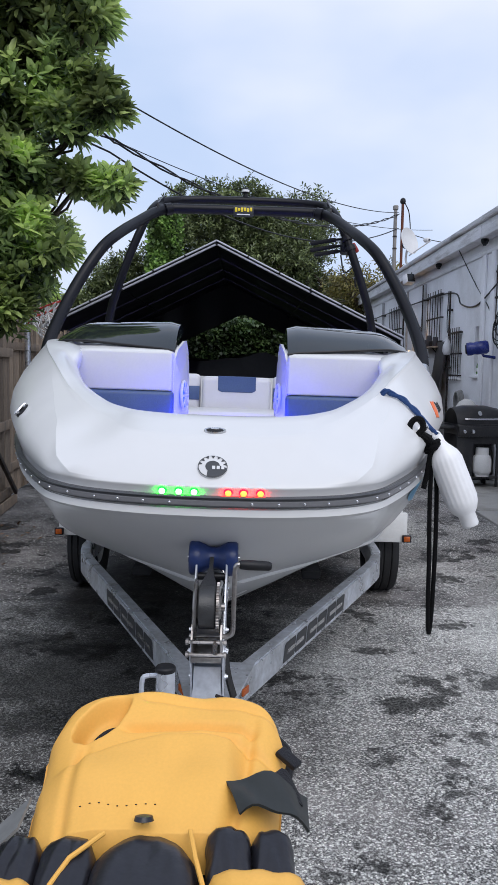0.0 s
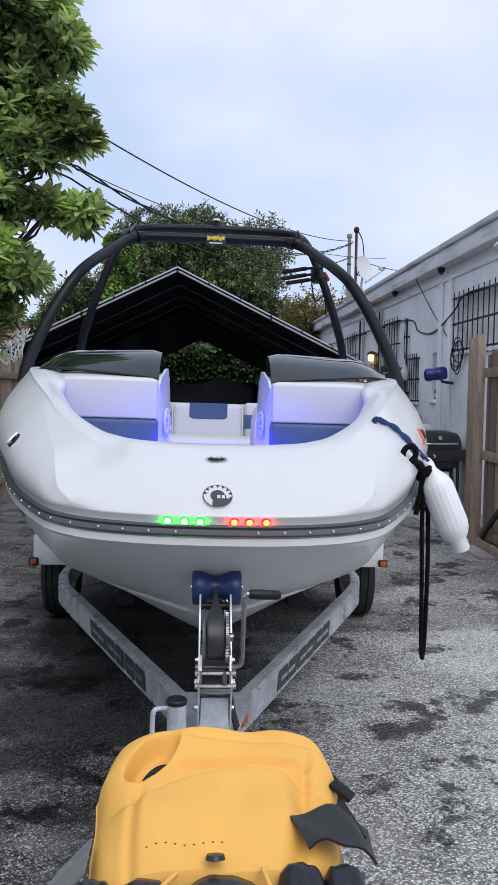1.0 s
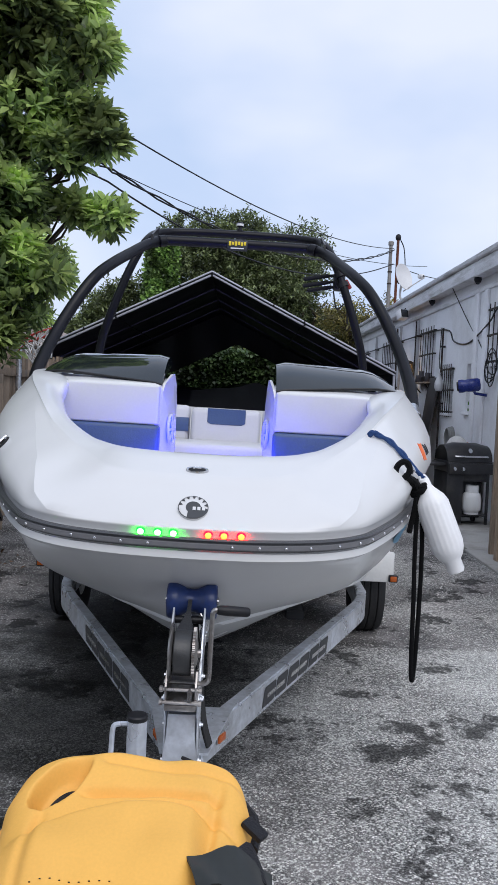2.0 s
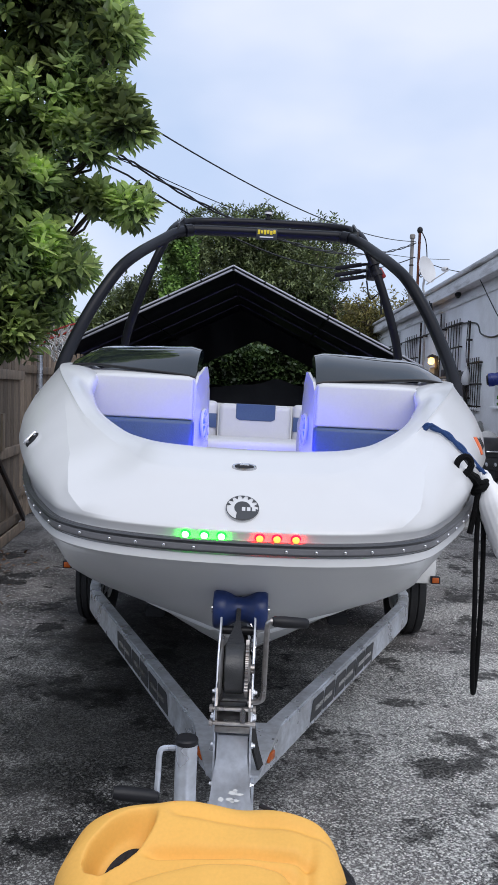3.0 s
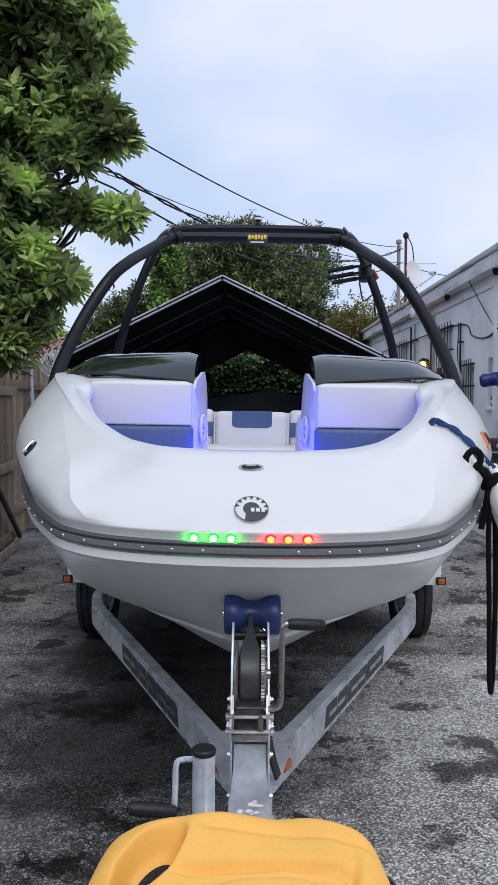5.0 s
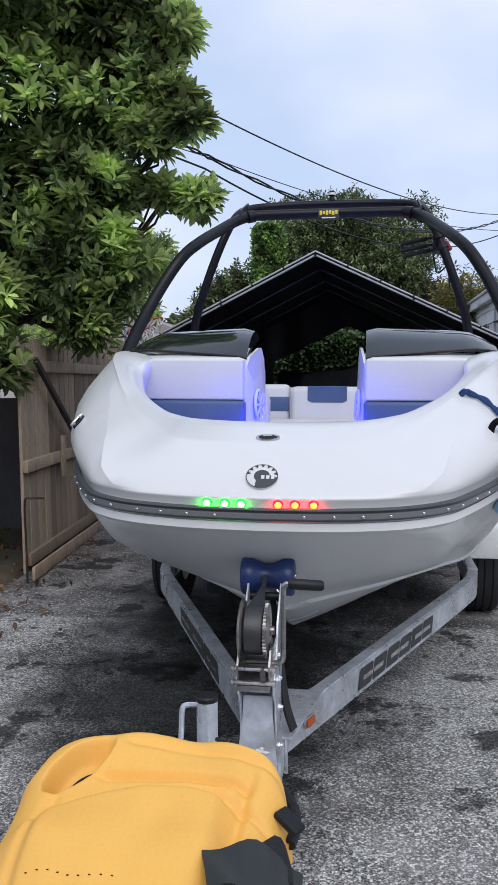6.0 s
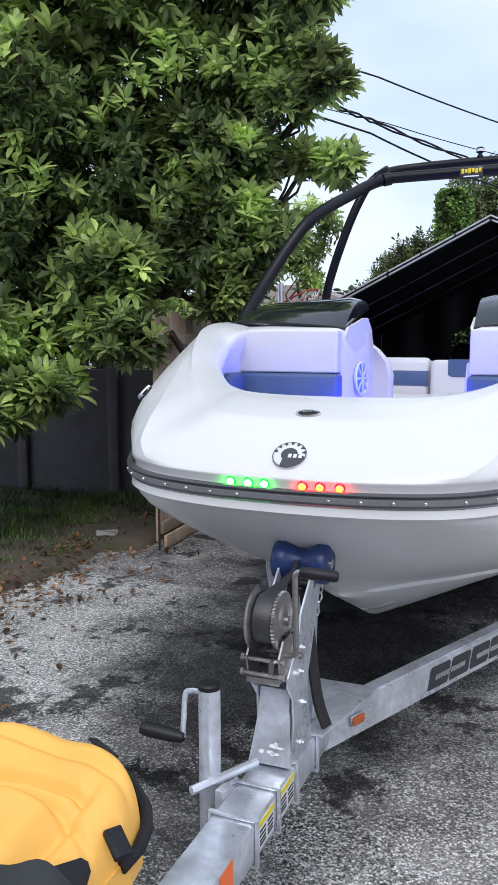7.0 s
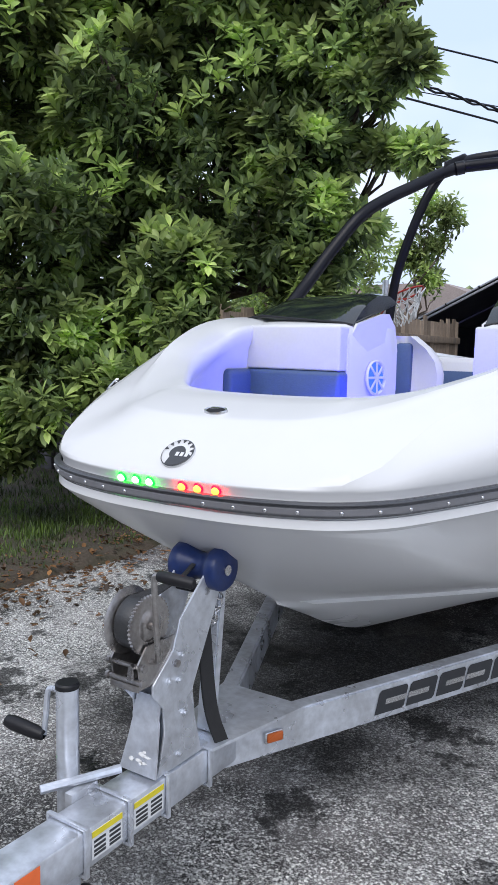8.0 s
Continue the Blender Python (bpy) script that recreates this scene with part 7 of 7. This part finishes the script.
part("weatherhead", lathe([(0.04, 0), (0.06, 0.02), (0.075, 0.07), (0.06, 0.13), (0.02, 0.16), (0, 0.165)], 14, Matrix.Translation((POLE.x, POLE.y - 0.05, 5.65))), BLACKPLASTIC, pole)
part("pole_cap", lathe([(0.05, 0), (0.07, 0.01), (0.07, 0.09), (0.05, 0.11), (0, 0.115)], 12, Matrix.Translation((POLE.x - 0.17, POLE.y, 5.52))), POLE_GREY, pole)
for z in (4.55, 4.85):
    part("strap_band", lathe([(0.052, -0.02), (0.058, -0.015), (0.058, 0.015), (0.052, 0.02)], 12, Matrix.Translation((POLE.x - 0.17, POLE.y, z))), IRON, pole)
    part("insulator", lathe([(0, -0.05), (0.03, -0.045), (0.04, 0), (0.03, 0.045), (0, 0.05)], 10, Matrix.Translation((POLE.x + 0.08, POLE.y - 0.08, z + 0.1))), BLACKPLASTIC, pole)
part("service_loop", tube(smooth_path([(POLE.x + 0.04, POLE.y - 0.1, 5.68), (POLE.x + 0.16, POLE.y - 0.1, 5.4), (POLE.x + 0.20, POLE.y - 0.1, 4.8), (POLE.x + 0.08, POLE.y - 0.1, 4.55), (POLE.x, POLE.y - 0.1, 4.65)], 5), 0.014, 6), BLACKPLASTIC, pole)


def cable(a, b, sag, r, name="overhead_cable", label="black overhead cable sagging to the pole", twist=0):
    a, b = Vector(a), Vector(b)
    pts = [a.lerp(b, t) + Vector((0, 0, -4 * sag * t * (1 - t))) for t in np.linspace(0, 1, 40)]
    c = thing(name, label, "cable", group="overhead cables")
    if twist:
        for k in range(2):
            part("strand", tube([p + Vector((0.02 * math.cos(i * 1.3 + k * math.pi), 0, 0.02 * math.sin(i * 1.3 + k * math.pi))) for i, p in enumerate(pts)], r, 6), BLACKPLASTIC, c)
    else:
        part("wire", tube(pts, r, 6), BLACKPLASTIC, c)
    return c


cable((-1.36, 9.0, 4.35), (3.8, 20.55, 5.44), 0.30, 0.009)
cable((-1.36, 9.0, 4.35), (-3.4, 5.0, 4.25), 0.0, 0.009)
cable((-1.60, 10.0, 4.18), (3.8, 20.55, 5.40), 0.60, 0.012, twist=1, label="twisted pair of black service cables")
cable((-1.60, 10.0, 4.18), (-3.6, 6.2, 4.45), 0.0, 0.012, twist=1, label="twisted pair of black service cables")
cable((-1.98, 12.5, 4.86), (4.76, 20.9, 5.08), 0.35, 0.007)
cable((-1.98, 12.5, 4.86), (-4.2, 9.8, 5.05), 0.0, 0.007)
cable((-1.90, 11.0, 4.34), (3.8, 20.55, 5.05), 0.70, 0.013)
cable((-1.90, 11.0, 4.34), (-4.0, 7.3, 4.55), 0.0, 0.013)
cable((3.9, 20.55, 5.0), (5.2, 21.4, 4.85), 0.04, 0.010)

dish = thing("satellite_dish", "white satellite dish on a bent mast at the roof edge", "satellite dish")
DISH = Vector((3.32, 16.9, 4.14))
look_way = Vector((0.58, -0.76, 0.28)).normalized()
bowl = [(0.27 * t, 0.07 * t * t) for t in np.linspace(0, 1, 8)]
bm = lathe(bowl, 32, axis_to(DISH, look_way) @ Matrix.Diagonal((0.92, 1.08, 1, 1)))
DISH_WHITE = material("dish_white_paint", (0.62, 0.63, 0.64), 0.5, vary=0.06, dirt=(0.4, 0.38, 0.36), dirt_amount=0.3)
part("reflector", thicken(bm, 0.008), DISH_WHITE, dish)
part("feed_arm", tube([DISH + Vector((0.05, 0, -0.28)), DISH + Vector((0.42, -0.32, -0.02))], 0.014, 8), DISH_WHITE, dish)
part("feed_horn", lathe([(0.03, 0), (0.05, 0.02), (0.05, 0.12), (0.03, 0.15), (0, 0.15)], 12, axis_to(DISH + Vector((0.40, -0.30, 0.0)), (-0.5, 0.8, 0.1))), DISH_WHITE, dish)
part("mast", tube(smooth_path([DISH + Vector((0.03, 0.06, -0.05)), DISH + Vector((0.0, 0.08, -0.35)), DISH + Vector((0.05, 0.05, -0.5)), (3.3, 16.8, 3.50)], 4), 0.024, 10), DISH_WHITE, dish)

# ---- things on and along the white wall ----
def wall_cable(name, pts, r=0.007, label="thin black cable tacked to the wall"):
    c = thing(name, label, "cable", group="wall cables")
    part("wire", tube(smooth_path(pts, 6), r, 6), BLACKPLASTIC, c)
    return c


X = WALL_X - 0.01
GRILL_DARK = material("dark_tin_paint", (0.06, 0.055, 0.06), 0.5, vary=0.25, dirt=(0.2, 0.08, 0.04), dirt_amount=0.5, dirt_scale=9)
wall_cable("wall_cable", [(X - 0.05, 6.4, 2.70), (X - 0.05, 8.3, 2.74), (X - 0.05, 10.0, 2.80), (X - 0.03, 10.6, 2.62), (X, 11.6, 2.42), (X, 12.4, 2.50), (X, 12.9, 2.72), (X - 0.04, 15, 2.76), (X - 0.04, 22, 2.76)], 0.012)
wall_cable("wall_cable", [(X - 0.16, 12.1, 3.30), (X, 11.7, 2.75), (X, 11.0, 2.35), (X, 10.7, 2.05), (X - 0.02, 10.5, 1.95)])
wall_cable("wall_cable", [(X, 13.2, 2.78), (X, 13.25, 2.3), (X, 13.2, 2.1)])
wall_cable("wall_cable", [(X, 14.9, 2.78), (X, 14.85, 2.2), (X, 14.9, 1.2)], 0.01)
PIPE_GREY = material("painted_conduit", (0.42, 0.42, 0.43), 0.55, vary=0.15, dirt=(0.16, 0.13, 0.11), dirt_amount=0.6, dirt_scale=4)
for y, r, z0, z1, mat, word in ((12.95, 0.016, 0.3, 2.75, IRON, "thin rusty pipe"), (14.72, 0.03, 0.1, 3.05, PIPE_GREY, "grey painted drain pipe"), (14.95, 0.018, 0.4, 3.05, IRON, "thin dark pipe"), (16.35, 0.025, 0.2, 3.05, PIPE_GREY, "grey conduit"), (16.75, 0.02, 0.6, 3.05, IRON, "thin dark conduit"), (19.2, 0.03, 0.1, 3.05, PIPE_GREY, "grey painted drain pipe")):
    pipe = thing("wall_pipe", word + " fixed upright to the white wall", "pipe", group="wall pipes")
    part("tube", tube([(X - r - 0.02, y, z0), (X - r - 0.02, y, z1)], r, 8), mat, pipe)
    for z in (z0 + 0.3, (z0 + z1) / 2, z1 - 0.3):
        part("pipe_clip", box((X - 2 * r - 0.03, y - r - 0.015, z - 0.015), (X + 0.012, y + r + 0.015, z + 0.015), 0.004), IRON, pipe)
shelf = thing("wall_shelf", "narrow bracketed shelf with small dark oddments under the barred window", "shelf")
part("board", box((X - 0.16, 13.55, 1.86), (X + 0.008, 14.6, 1.885), 0.004), FENCE_WOOD, shelf)
for y in (13.65, 14.5):
    part("shelf_bracket", beam_bar((X - 0.13, y, 1.85), (X, y, 1.70), 0.02, 0.012), IRON, shelf)
for y, h, w in ((13.7, 0.16, 0.05), (13.9, 0.10, 0.07), (14.15, 0.2, 0.045), (14.38, 0.13, 0.06)):
    tin = thing("tin", "small dark tin standing on the wall shelf", "tin", pose(X - 0.075, y, 1.886), "tins on the shelf")
    part("can", lathe([(0, 0), (w * 0.95, 0), (w, 0.006), (w, h - 0.008), (w * 0.9, h), (0, h)], 14), GRILL_DARK if h > 0.12 else IRON, tin)

rng = np.random.default_rng(4)
coil = thing("cable_coil", "loose coil of black cable hung on the wall", "cable")
pts = []
for a in np.linspace(0, 2 * math.pi * 5, 90):
    k = a / (2 * math.pi)
    pts.append(Vector((X - 0.03 - 0.006 * k, 10.35 + (0.20 + 0.05 * math.sin(k * 2.3)) * math.cos(a) + 0.05 * math.sin(k * 1.7), 2.02 + (0.17 + 0.04 * math.cos(k * 3.1)) * math.sin(a) + 0.06 * math.cos(k * 2.1))))
part("wire", tube(pts, 0.007, 6), BLACKPLASTIC, coil)

flood = thing("flood_light", "long white flood light on a black arm at the fascia", "lamp")
part("lamp_head", box((-0.035, -0.20, -0.03), (0.035, 0.20, 0.03), 0.012, pose(3.05, 8.25, 3.14, -14, 25, 0)), TRIM, flood)
part("lamp_arm", tube([(3.122, 7.96, 3.30), (3.08, 8.0, 3.28), (3.055, 8.10, 3.19)], 0.018, 8), BLACKPLASTIC, flood)
for y in (11.0, 13.6):
    cam_box = thing("eave_light", "small dark fitting under the eaves", "lamp", group="eave fittings")
    part("fitting", lathe([(0.05, 0), (0.055, -0.03), (0.04, -0.07), (0, -0.08)], 14, Matrix.Translation((3.22, y, 3.277))), BLACKPLASTIC, cam_box)
    part("fitting_lens", lathe([(0.03, 0), (0.02, -0.02), (0, -0.025)], 12, Matrix.Translation((3.22, y, 3.202))), GLASS_DARK, cam_box)

spot = thing("eave_floodlight", "square white floodlight on a bracket at the eaves", "lamp")
part("housing", box((-0.09, -0.10, -0.09), (0.09, 0.06, 0.09), 0.02, pose(3.03, 15.2, 3.17, -18, 0, 20)), TRIM, spot)
part("glass", box((-0.075, -0.112, -0.075), (0.075, -0.101, 0.075), 0.004, pose(3.03, 15.2, 3.17, -18, 0, 20)), GLASS_DARK, spot)
part("bracket", tube([(3.05, 15.28, 3.2), (3.10, 15.32, 3.27), (3.13, 15.32, 3.32)], 0.018, 8), BLACKPLASTIC, spot)

lamp_post = thing("wall_lamp", "lit wall lantern with a warm bulb", "lamp")
part("back_plate", box((3.28, 15.25, 2.05), (3.315, 15.37, 2.30), 0.01), IRON, lamp_post)
part("bulb", lathe([(0, -0.06), (0.05, -0.04), (0.06, 0.0), (0.05, 0.06), (0, 0.09)], 14, Matrix.Translation((3.20, 15.31, 2.19))), GLOW_LAMP, lamp_post, "glowing warm bulb")
part("lamp_hood", lathe([(0, 0.14), (0.05, 0.12), (0.09, 0.08), (0.085, 0.075), (0, 0.11)], 14, Matrix.Translation((3.20, 15.31, 2.19))), IRON, lamp_post)
part("lamp_bracket", tube([(3.29, 15.31, 2.30), (3.20, 15.31, 2.325)], 0.012, 8), IRON, lamp_post)

wall_bulb = new("wall_bulb", bpy.data.lights.new("wall_bulb", "POINT"))
wall_bulb.data.energy, wall_bulb.data.color, wall_bulb.data.shadow_soft_size = 4.5, (1.0, 0.62, 0.22), 0.06
wall_bulb.parent = lamp_post
wall_bulb.location = (3.12, 15.25, 2.10)

lantern = thing("blue_lantern", "dark blue translucent cylinder lantern fixed to the wall", "lantern")
BLUE_GLASS = material("dark_blue_plastic", (0.02, 0.035, 0.20), 0.25, vary=0.25, scale=12)
part("body", lathe([(0.05, 0), (0.085, 0.01), (0.09, 0.06), (0.08, 0.10), (0.088, 0.14), (0.09, 0.26), (0.07, 0.29), (0, 0.30)], 18, axis_to((2.92, 10.62, 1.76), (0.93, -0.2, 0.14))), BLUE_GLASS, lantern)
part("end_cap", lathe([(0, -0.01), (0.06, -0.01), (0.065, 0.005), (0, 0.005)], 18, axis_to((2.92, 10.62, 1.76), (0.93, -0.2, 0.14))), BLACKPLASTIC, lantern)
part("wall_arm", tube([(3.10, 10.60, 1.76), (3.16, 10.62, 1.68), (3.325, 10.64, 1.66)], 0.02, 8), BLUE_GLASS, lantern)

panel = thing("leaning_board", "tall dark board leaning against the wall", "board")
part("sheet", box((0, 0, 0), (0.04, 0.62, 1.95), 0.006, pose(3.02, 13.05, 0.02, 0, 7, 0)), material("dark_painted_board", (0.05, 0.045, 0.045), 0.6, vary=0.25, dirt=(0.12, 0.1, 0.09), dirt_amount=0.5), panel)
bag = thing("hanging_bag", "white plastic bag hung on the barred window", "bag")
part("sack", lathe([(0, 0), (0.05, 0.01), (0.075, 0.06), (0.07, 0.14), (0.04, 0.22), (0.015, 0.27), (0.02, 0.30)], 14, Matrix.Translation((3.20, 12.75, 1.72))), material("white_plastic_film", (0.7, 0.7, 0.72), 0.4, vary=0.1, bump=0.8, bump_scale=20), bag)
bottle = thing("bottle", "small green bottle standing in the wall niche", "bottle")
part("glass", lathe([(0, 0), (0.035, 0.0), (0.037, 0.02), (0.037, 0.12), (0.015, 0.17), (0.014, 0.22), (0, 0.22)], 14, Matrix.Translation((3.36, 11.5, 1.43))), material("green_bottle_glass", (0.10, 0.22, 0.06), 0.2, vary=0.2), bottle)
part("bottle_label", lathe([(0.038, 0.04), (0.038, 0.09)], 14, Matrix.Translation((3.36, 11.5, 1.43))), WHITE_PAINT, bottle)

# ---- barbecue with gas bottle ----
GRILL = pose(2.88, 10.0, 0, 0, 0, 8) @ Matrix.Diagonal((0.74, 0.85, 0.95, 1))
grill = thing("barbecue_grill", "black gas barbecue with a closed domed lid", "barbecue", GRILL)
GRILL_BLACK = material("black_enamel", (0.022, 0.022, 0.024), 0.35, vary=0.2, dirt=(0.07, 0.065, 0.06), dirt_amount=0.4, dirt_scale=5)
part("cabinet", box((-0.40, -0.24, 0.05), (-0.10, 0.24, 0.72), 0.012), GRILL_BLACK, grill)
for x in (0.35,):
    for y in (-0.20, 0.22):
        part("cart_leg", box((x - 0.02, y - 0.02, 0.03), (x + 0.02, y + 0.02, 0.74), 0.004), GRILL_BLACK, grill)
part("bottom_shelf", box((-0.098, -0.22, 0.14), (0.37, 0.24, 0.165), 0.006), GRILL_BLACK, grill)
part("back_panel", box((-0.098, 0.215, 0.30), (0.33, 0.225, 0.72)), GRILL_BLACK, grill)
part("front_rail", box((-0.098, -0.22, 0.60), (0.33, -0.20, 0.70), 0.004), GRILL_BLACK, grill)
rows = [[(x, 0.27 * math.cos(a) * (1.0 if abs(x) < 0.37 else 0.9) + 0.02, 0.86 + 0.24 * math.sin(a) * (1.0 if abs(x) < 0.37 else 0.86)) for a in np.linspace(0, math.pi, 12)] for x in (-0.40, -0.38, -0.2, 0, 0.2, 0.38, 0.40)]
lid_bm = grid_surface(rows)
bmesh.ops.holes_fill(lid_bm, edges=[e for e in lid_bm.edges if e.is_boundary])
lid = part("lid", lid_bm, GRILL_BLACK, grill, "domed black lid", sharp=50)
part("lid_handle", tube(smooth_path([(-0.25, -0.24, 0.93), (-0.25, -0.29, 0.93), (0.25, -0.29, 0.93), (0.25, -0.24, 0.93)], 3), 0.012, 8), STEEL, lid)
part("lid_gauge", lathe([(0, 0.01), (0.035, 0.008), (0.037, 0)], 16, axis_to((0, -0.215, 1.0), (0, -0.85, 0.5))), STEEL, lid)
part("firebox", box((-0.40, -0.25, 0.72), (0.40, 0.29, 0.86), 0.02), GRILL_BLACK, grill)
panel_b = part("control_panel", box((-0.40, -0.31, 0.70), (0.40, -0.25, 0.84), 0.012), GRILL_BLACK, grill)
for x in (-0.31, -0.16):
    part("knob", lathe([(0.032, 0), (0.03, 0.02), (0.022, 0.035), (0, 0.037)], 16, axis_to((x, -0.31, 0.77), (0, -1, 0))), STEEL, panel_b)
for s in (-1, 1):
    part("side_shelf", box((min(s * 0.42, s * 0.72), -0.22, 0.80), (max(s * 0.42, s * 0.72), 0.24, 0.84), 0.012), GRILL_BLACK, grill)
    part("cart_wheel", lathe([(0, -0.02), (0.06, -0.02), (0.07, 0), (0.06, 0.02), (0, 0.02)], 16, Matrix.Translation((s * 0.33, 0.2, 0.07)) @ Matrix.Rotation(radians(90), 4, "Y")), BLACKPLASTIC, grill)
tank = thing("gas_bottle", "white steel propane bottle on the barbecue's lower shelf", "gas bottle", pose(2.96, 9.84, 0.165) @ Matrix.Scale(0.78, 4))
part("shell", lathe([(0, 0.02), (0.10, 0.02), (0.135, 0.05), (0.152, 0.10), (0.152, 0.26), (0.135, 0.32), (0.09, 0.36), (0, 0.375)], 26), WHITE_PAINT, tank)
part("foot_ring", lathe([(0.11, 0), (0.115, 0), (0.115, 0.06), (0.11, 0.06)], 24), WHITE_PAINT, tank)
part("collar", lathe([(0.095, 0.34), (0.105, 0.34), (0.10, 0.46), (0.09, 0.46)], 24), WHITE_PAINT, tank)
part("valve", lathe([(0.02, 0.37), (0.02, 0.42), (0.035, 0.425), (0.035, 0.45), (0, 0.452)], 12), STEEL, tank)
pot = thing("flower_pot", "small orange plastic pot behind the barbecue", "pot", pose(3.06, 10.72, 0.9))
part("cup", lathe([(0, 0), (0.05, 0), (0.07, 0.11), (0.075, 0.115), (0.065, 0.115), (0.045, 0.01), (0, 0.01)], 18), ORANGE, pot)
crate = thing("crate", "dark plastic crate with odds and ends by the wall", "crate", pose(3.06, 10.85, 0.02))
part("crate_body", box((-0.25, -0.35, 0), (0.22, 0.35, 0.88), 0.02), BLACKPLASTIC, crate)
part("bundle", lathe([(0, 0), (0.12, 0.01), (0.15, 0.08), (0.10, 0.16), (0.03, 0.2), (0, 0.2)], 14, Matrix.Translation((-0.08, -0.15, 0.88))), material("pale_cloth", (0.55, 0.54, 0.52), 0.9, vary=0.15, bump=0.8, bump_scale=18), crate)
hose = thing("hose_reel", "coiled grey hose hanging by the wall", "hose")
for k in range(4):
    part("coil", tube([(3.22 - 0.022 * k, 11.9 + (0.16 - 0.008 * k) * math.cos(a), 1.02 + (0.16 - 0.008 * k) * math.sin(a)) for a in np.linspace(0, 2 * math.pi, 22, endpoint=False)], 0.013, 7, closed=True), material("grey_hose_%d" % k, (0.22, 0.22, 0.21), 0.6, vary=0.2), hose)

# ---- basketball hoop by the fence ----
hoop = thing("basketball_hoop", "red basketball rim with a torn white net, on a post", "basketball hoop", pose(-2.30, 9.3, 0.10))
RED = material("red_rim_paint", (0.38, 0.03, 0.02), 0.5, vary=0.2)
part("post", tube([(-0.28, 0.05, 0), (-0.28, 0.05, 2.2)], 0.035, 10), GALV, hoop)
ring = [Matrix.Rotation(radians(-24), 3, "Y") @ Vector((0.225 * math.cos(a), 0.225 * math.sin(a), 0)) + Vector((-0.03, 0, 2.02)) for a in np.linspace(0, 2 * math.pi, 28, endpoint=False)]
rim_ob = part("rim", tube(ring, 0.011, 8, closed=True), RED, hoop, "bent red rim")
part("rim_brace", tube([(-0.27, 0.1, 1.98), (-0.06, 0.19, 2.0)], 0.008, 6), RED, rim_ob)
part("rim_brace", tube([(-0.27, -0.1, 1.80), (-0.06, -0.19, 2.0)], 0.008, 6), RED, rim_ob)
net = bmesh.new()
N = 14
levels = [[ring[int(k * 28 / N)].lerp(Vector((0.02, 0, 2.02)), 0.12 * j) + Vector((0.012 * rng.normal(), 0.012 * rng.normal(), -0.075 * j)) for k in range(N)] for j in range(5)]
for j in range(4):
    for k in range(N):
        add_tube(net, [levels[j][k], levels[j + 1][(k + (j % 2)) % N]], 0.007, 4, cap=False)
        add_tube(net, [levels[j][k], levels[j + 1][(k - 1 + (j % 2)) % N]], 0.007, 4, cap=False)
part("net", net, WHITE_PAINT, hoop, "torn white cord net")

# ---- drop bolt, bricks and rubble by the gate ----
bolt = thing("drop_bolt", "black iron drop rod on the gate end", "bolt")
part("rod", tube(smooth_path([(-2.13, 5.70, 0.62), (-2.21, 5.65, 0.625), (-2.255, 5.64, 0.60), (-2.255, 5.64, 0.3), (-2.255, 5.64, 0.0)], 4), 0.008, 8), IRON, bolt)
for k, (x, y, a) in enumerate(((-2.80, 5.78, 30),)):
    b = part("stone", box((-0.08, -0.05, 0), (0.08, 0.05, 0.04), 0.016), CONCRETE)
    for v in b.data.vertices:
        v.co += Vector(rng.normal(size=3)) * 0.008
    b.matrix_world = pose(x, y, 0.045, 0, 6 * (k % 2), a)
    tagged(b, "broken pale concrete lump on the soil", "stone", "loose stones")

# ---- house and fence beyond the tree ----
house = thing("neighbour_house", "low tan-roofed house beyond the fence", "house")
part("house_wall", box((-9.0, 19.5, 0), (-4.3, 24.0, 2.52)), material("pale_house_paint", (0.45, 0.42, 0.40), 0.8, vary=0.08), house)
part("house_roof", prism([(-9.5, 2.5), (-3.9, 2.5), (-3.9, 2.62), (-5.4, 3.2), (-8.0, 3.2), (-9.5, 2.62)], 5.2, Matrix.Translation((0, 24.3, 0)) @ Matrix.Rotation(radians(90), 4, "X")), ROOFING, house, "shallow tan roof")
part("house_fascia", box((-3.93, 19.05, 2.46), (-3.86, 24.32, 2.62)), WHITE_PAINT, house)

# ---- dark things stored under the canopy ----
store = thing("covered_stack", "stack of stored goods under a black sheet", "stack")
rows = []
for x in np.linspace(-1.0, 1.0, 24):
    rows.append([(TX + 0.3 + x * 1.5, 16.6 + y * 0.6, max(0.02, (1.66 + 0.07 * math.sin(x * 4.1) + 0.10 * noise.noise((x * 3, y * 2, 0))) * min(1, (1 - abs(x)) * 7) * min(1, (1 - abs(y)) * 4))) for y in np.linspace(-1, 1, 14)])
part("sheet", thicken(grid_surface(rows), 0.005), TARP, store, sharp=60)
chair = thing("plastic_chair", "white plastic chair among the stored goods", "chair", pose(-0.42, 15.6, 0, 0, 0, 20))
part("seat", box((-0.22, -0.22, 0.42), (0.22, 0.22, 0.45), 0.012), WHITE_PAINT, chair)
part("backrest", box((-0.22, 0.20, 0.45), (0.22, 0.235, 0.92), 0.012), WHITE_PAINT, chair)
for x in (-0.19, 0.19):
    for y in (-0.19, 0.19):
        part("leg", tube([(x, y, 0), (x, y, 0.43)], 0.018, 8), WHITE_PAINT, chair)
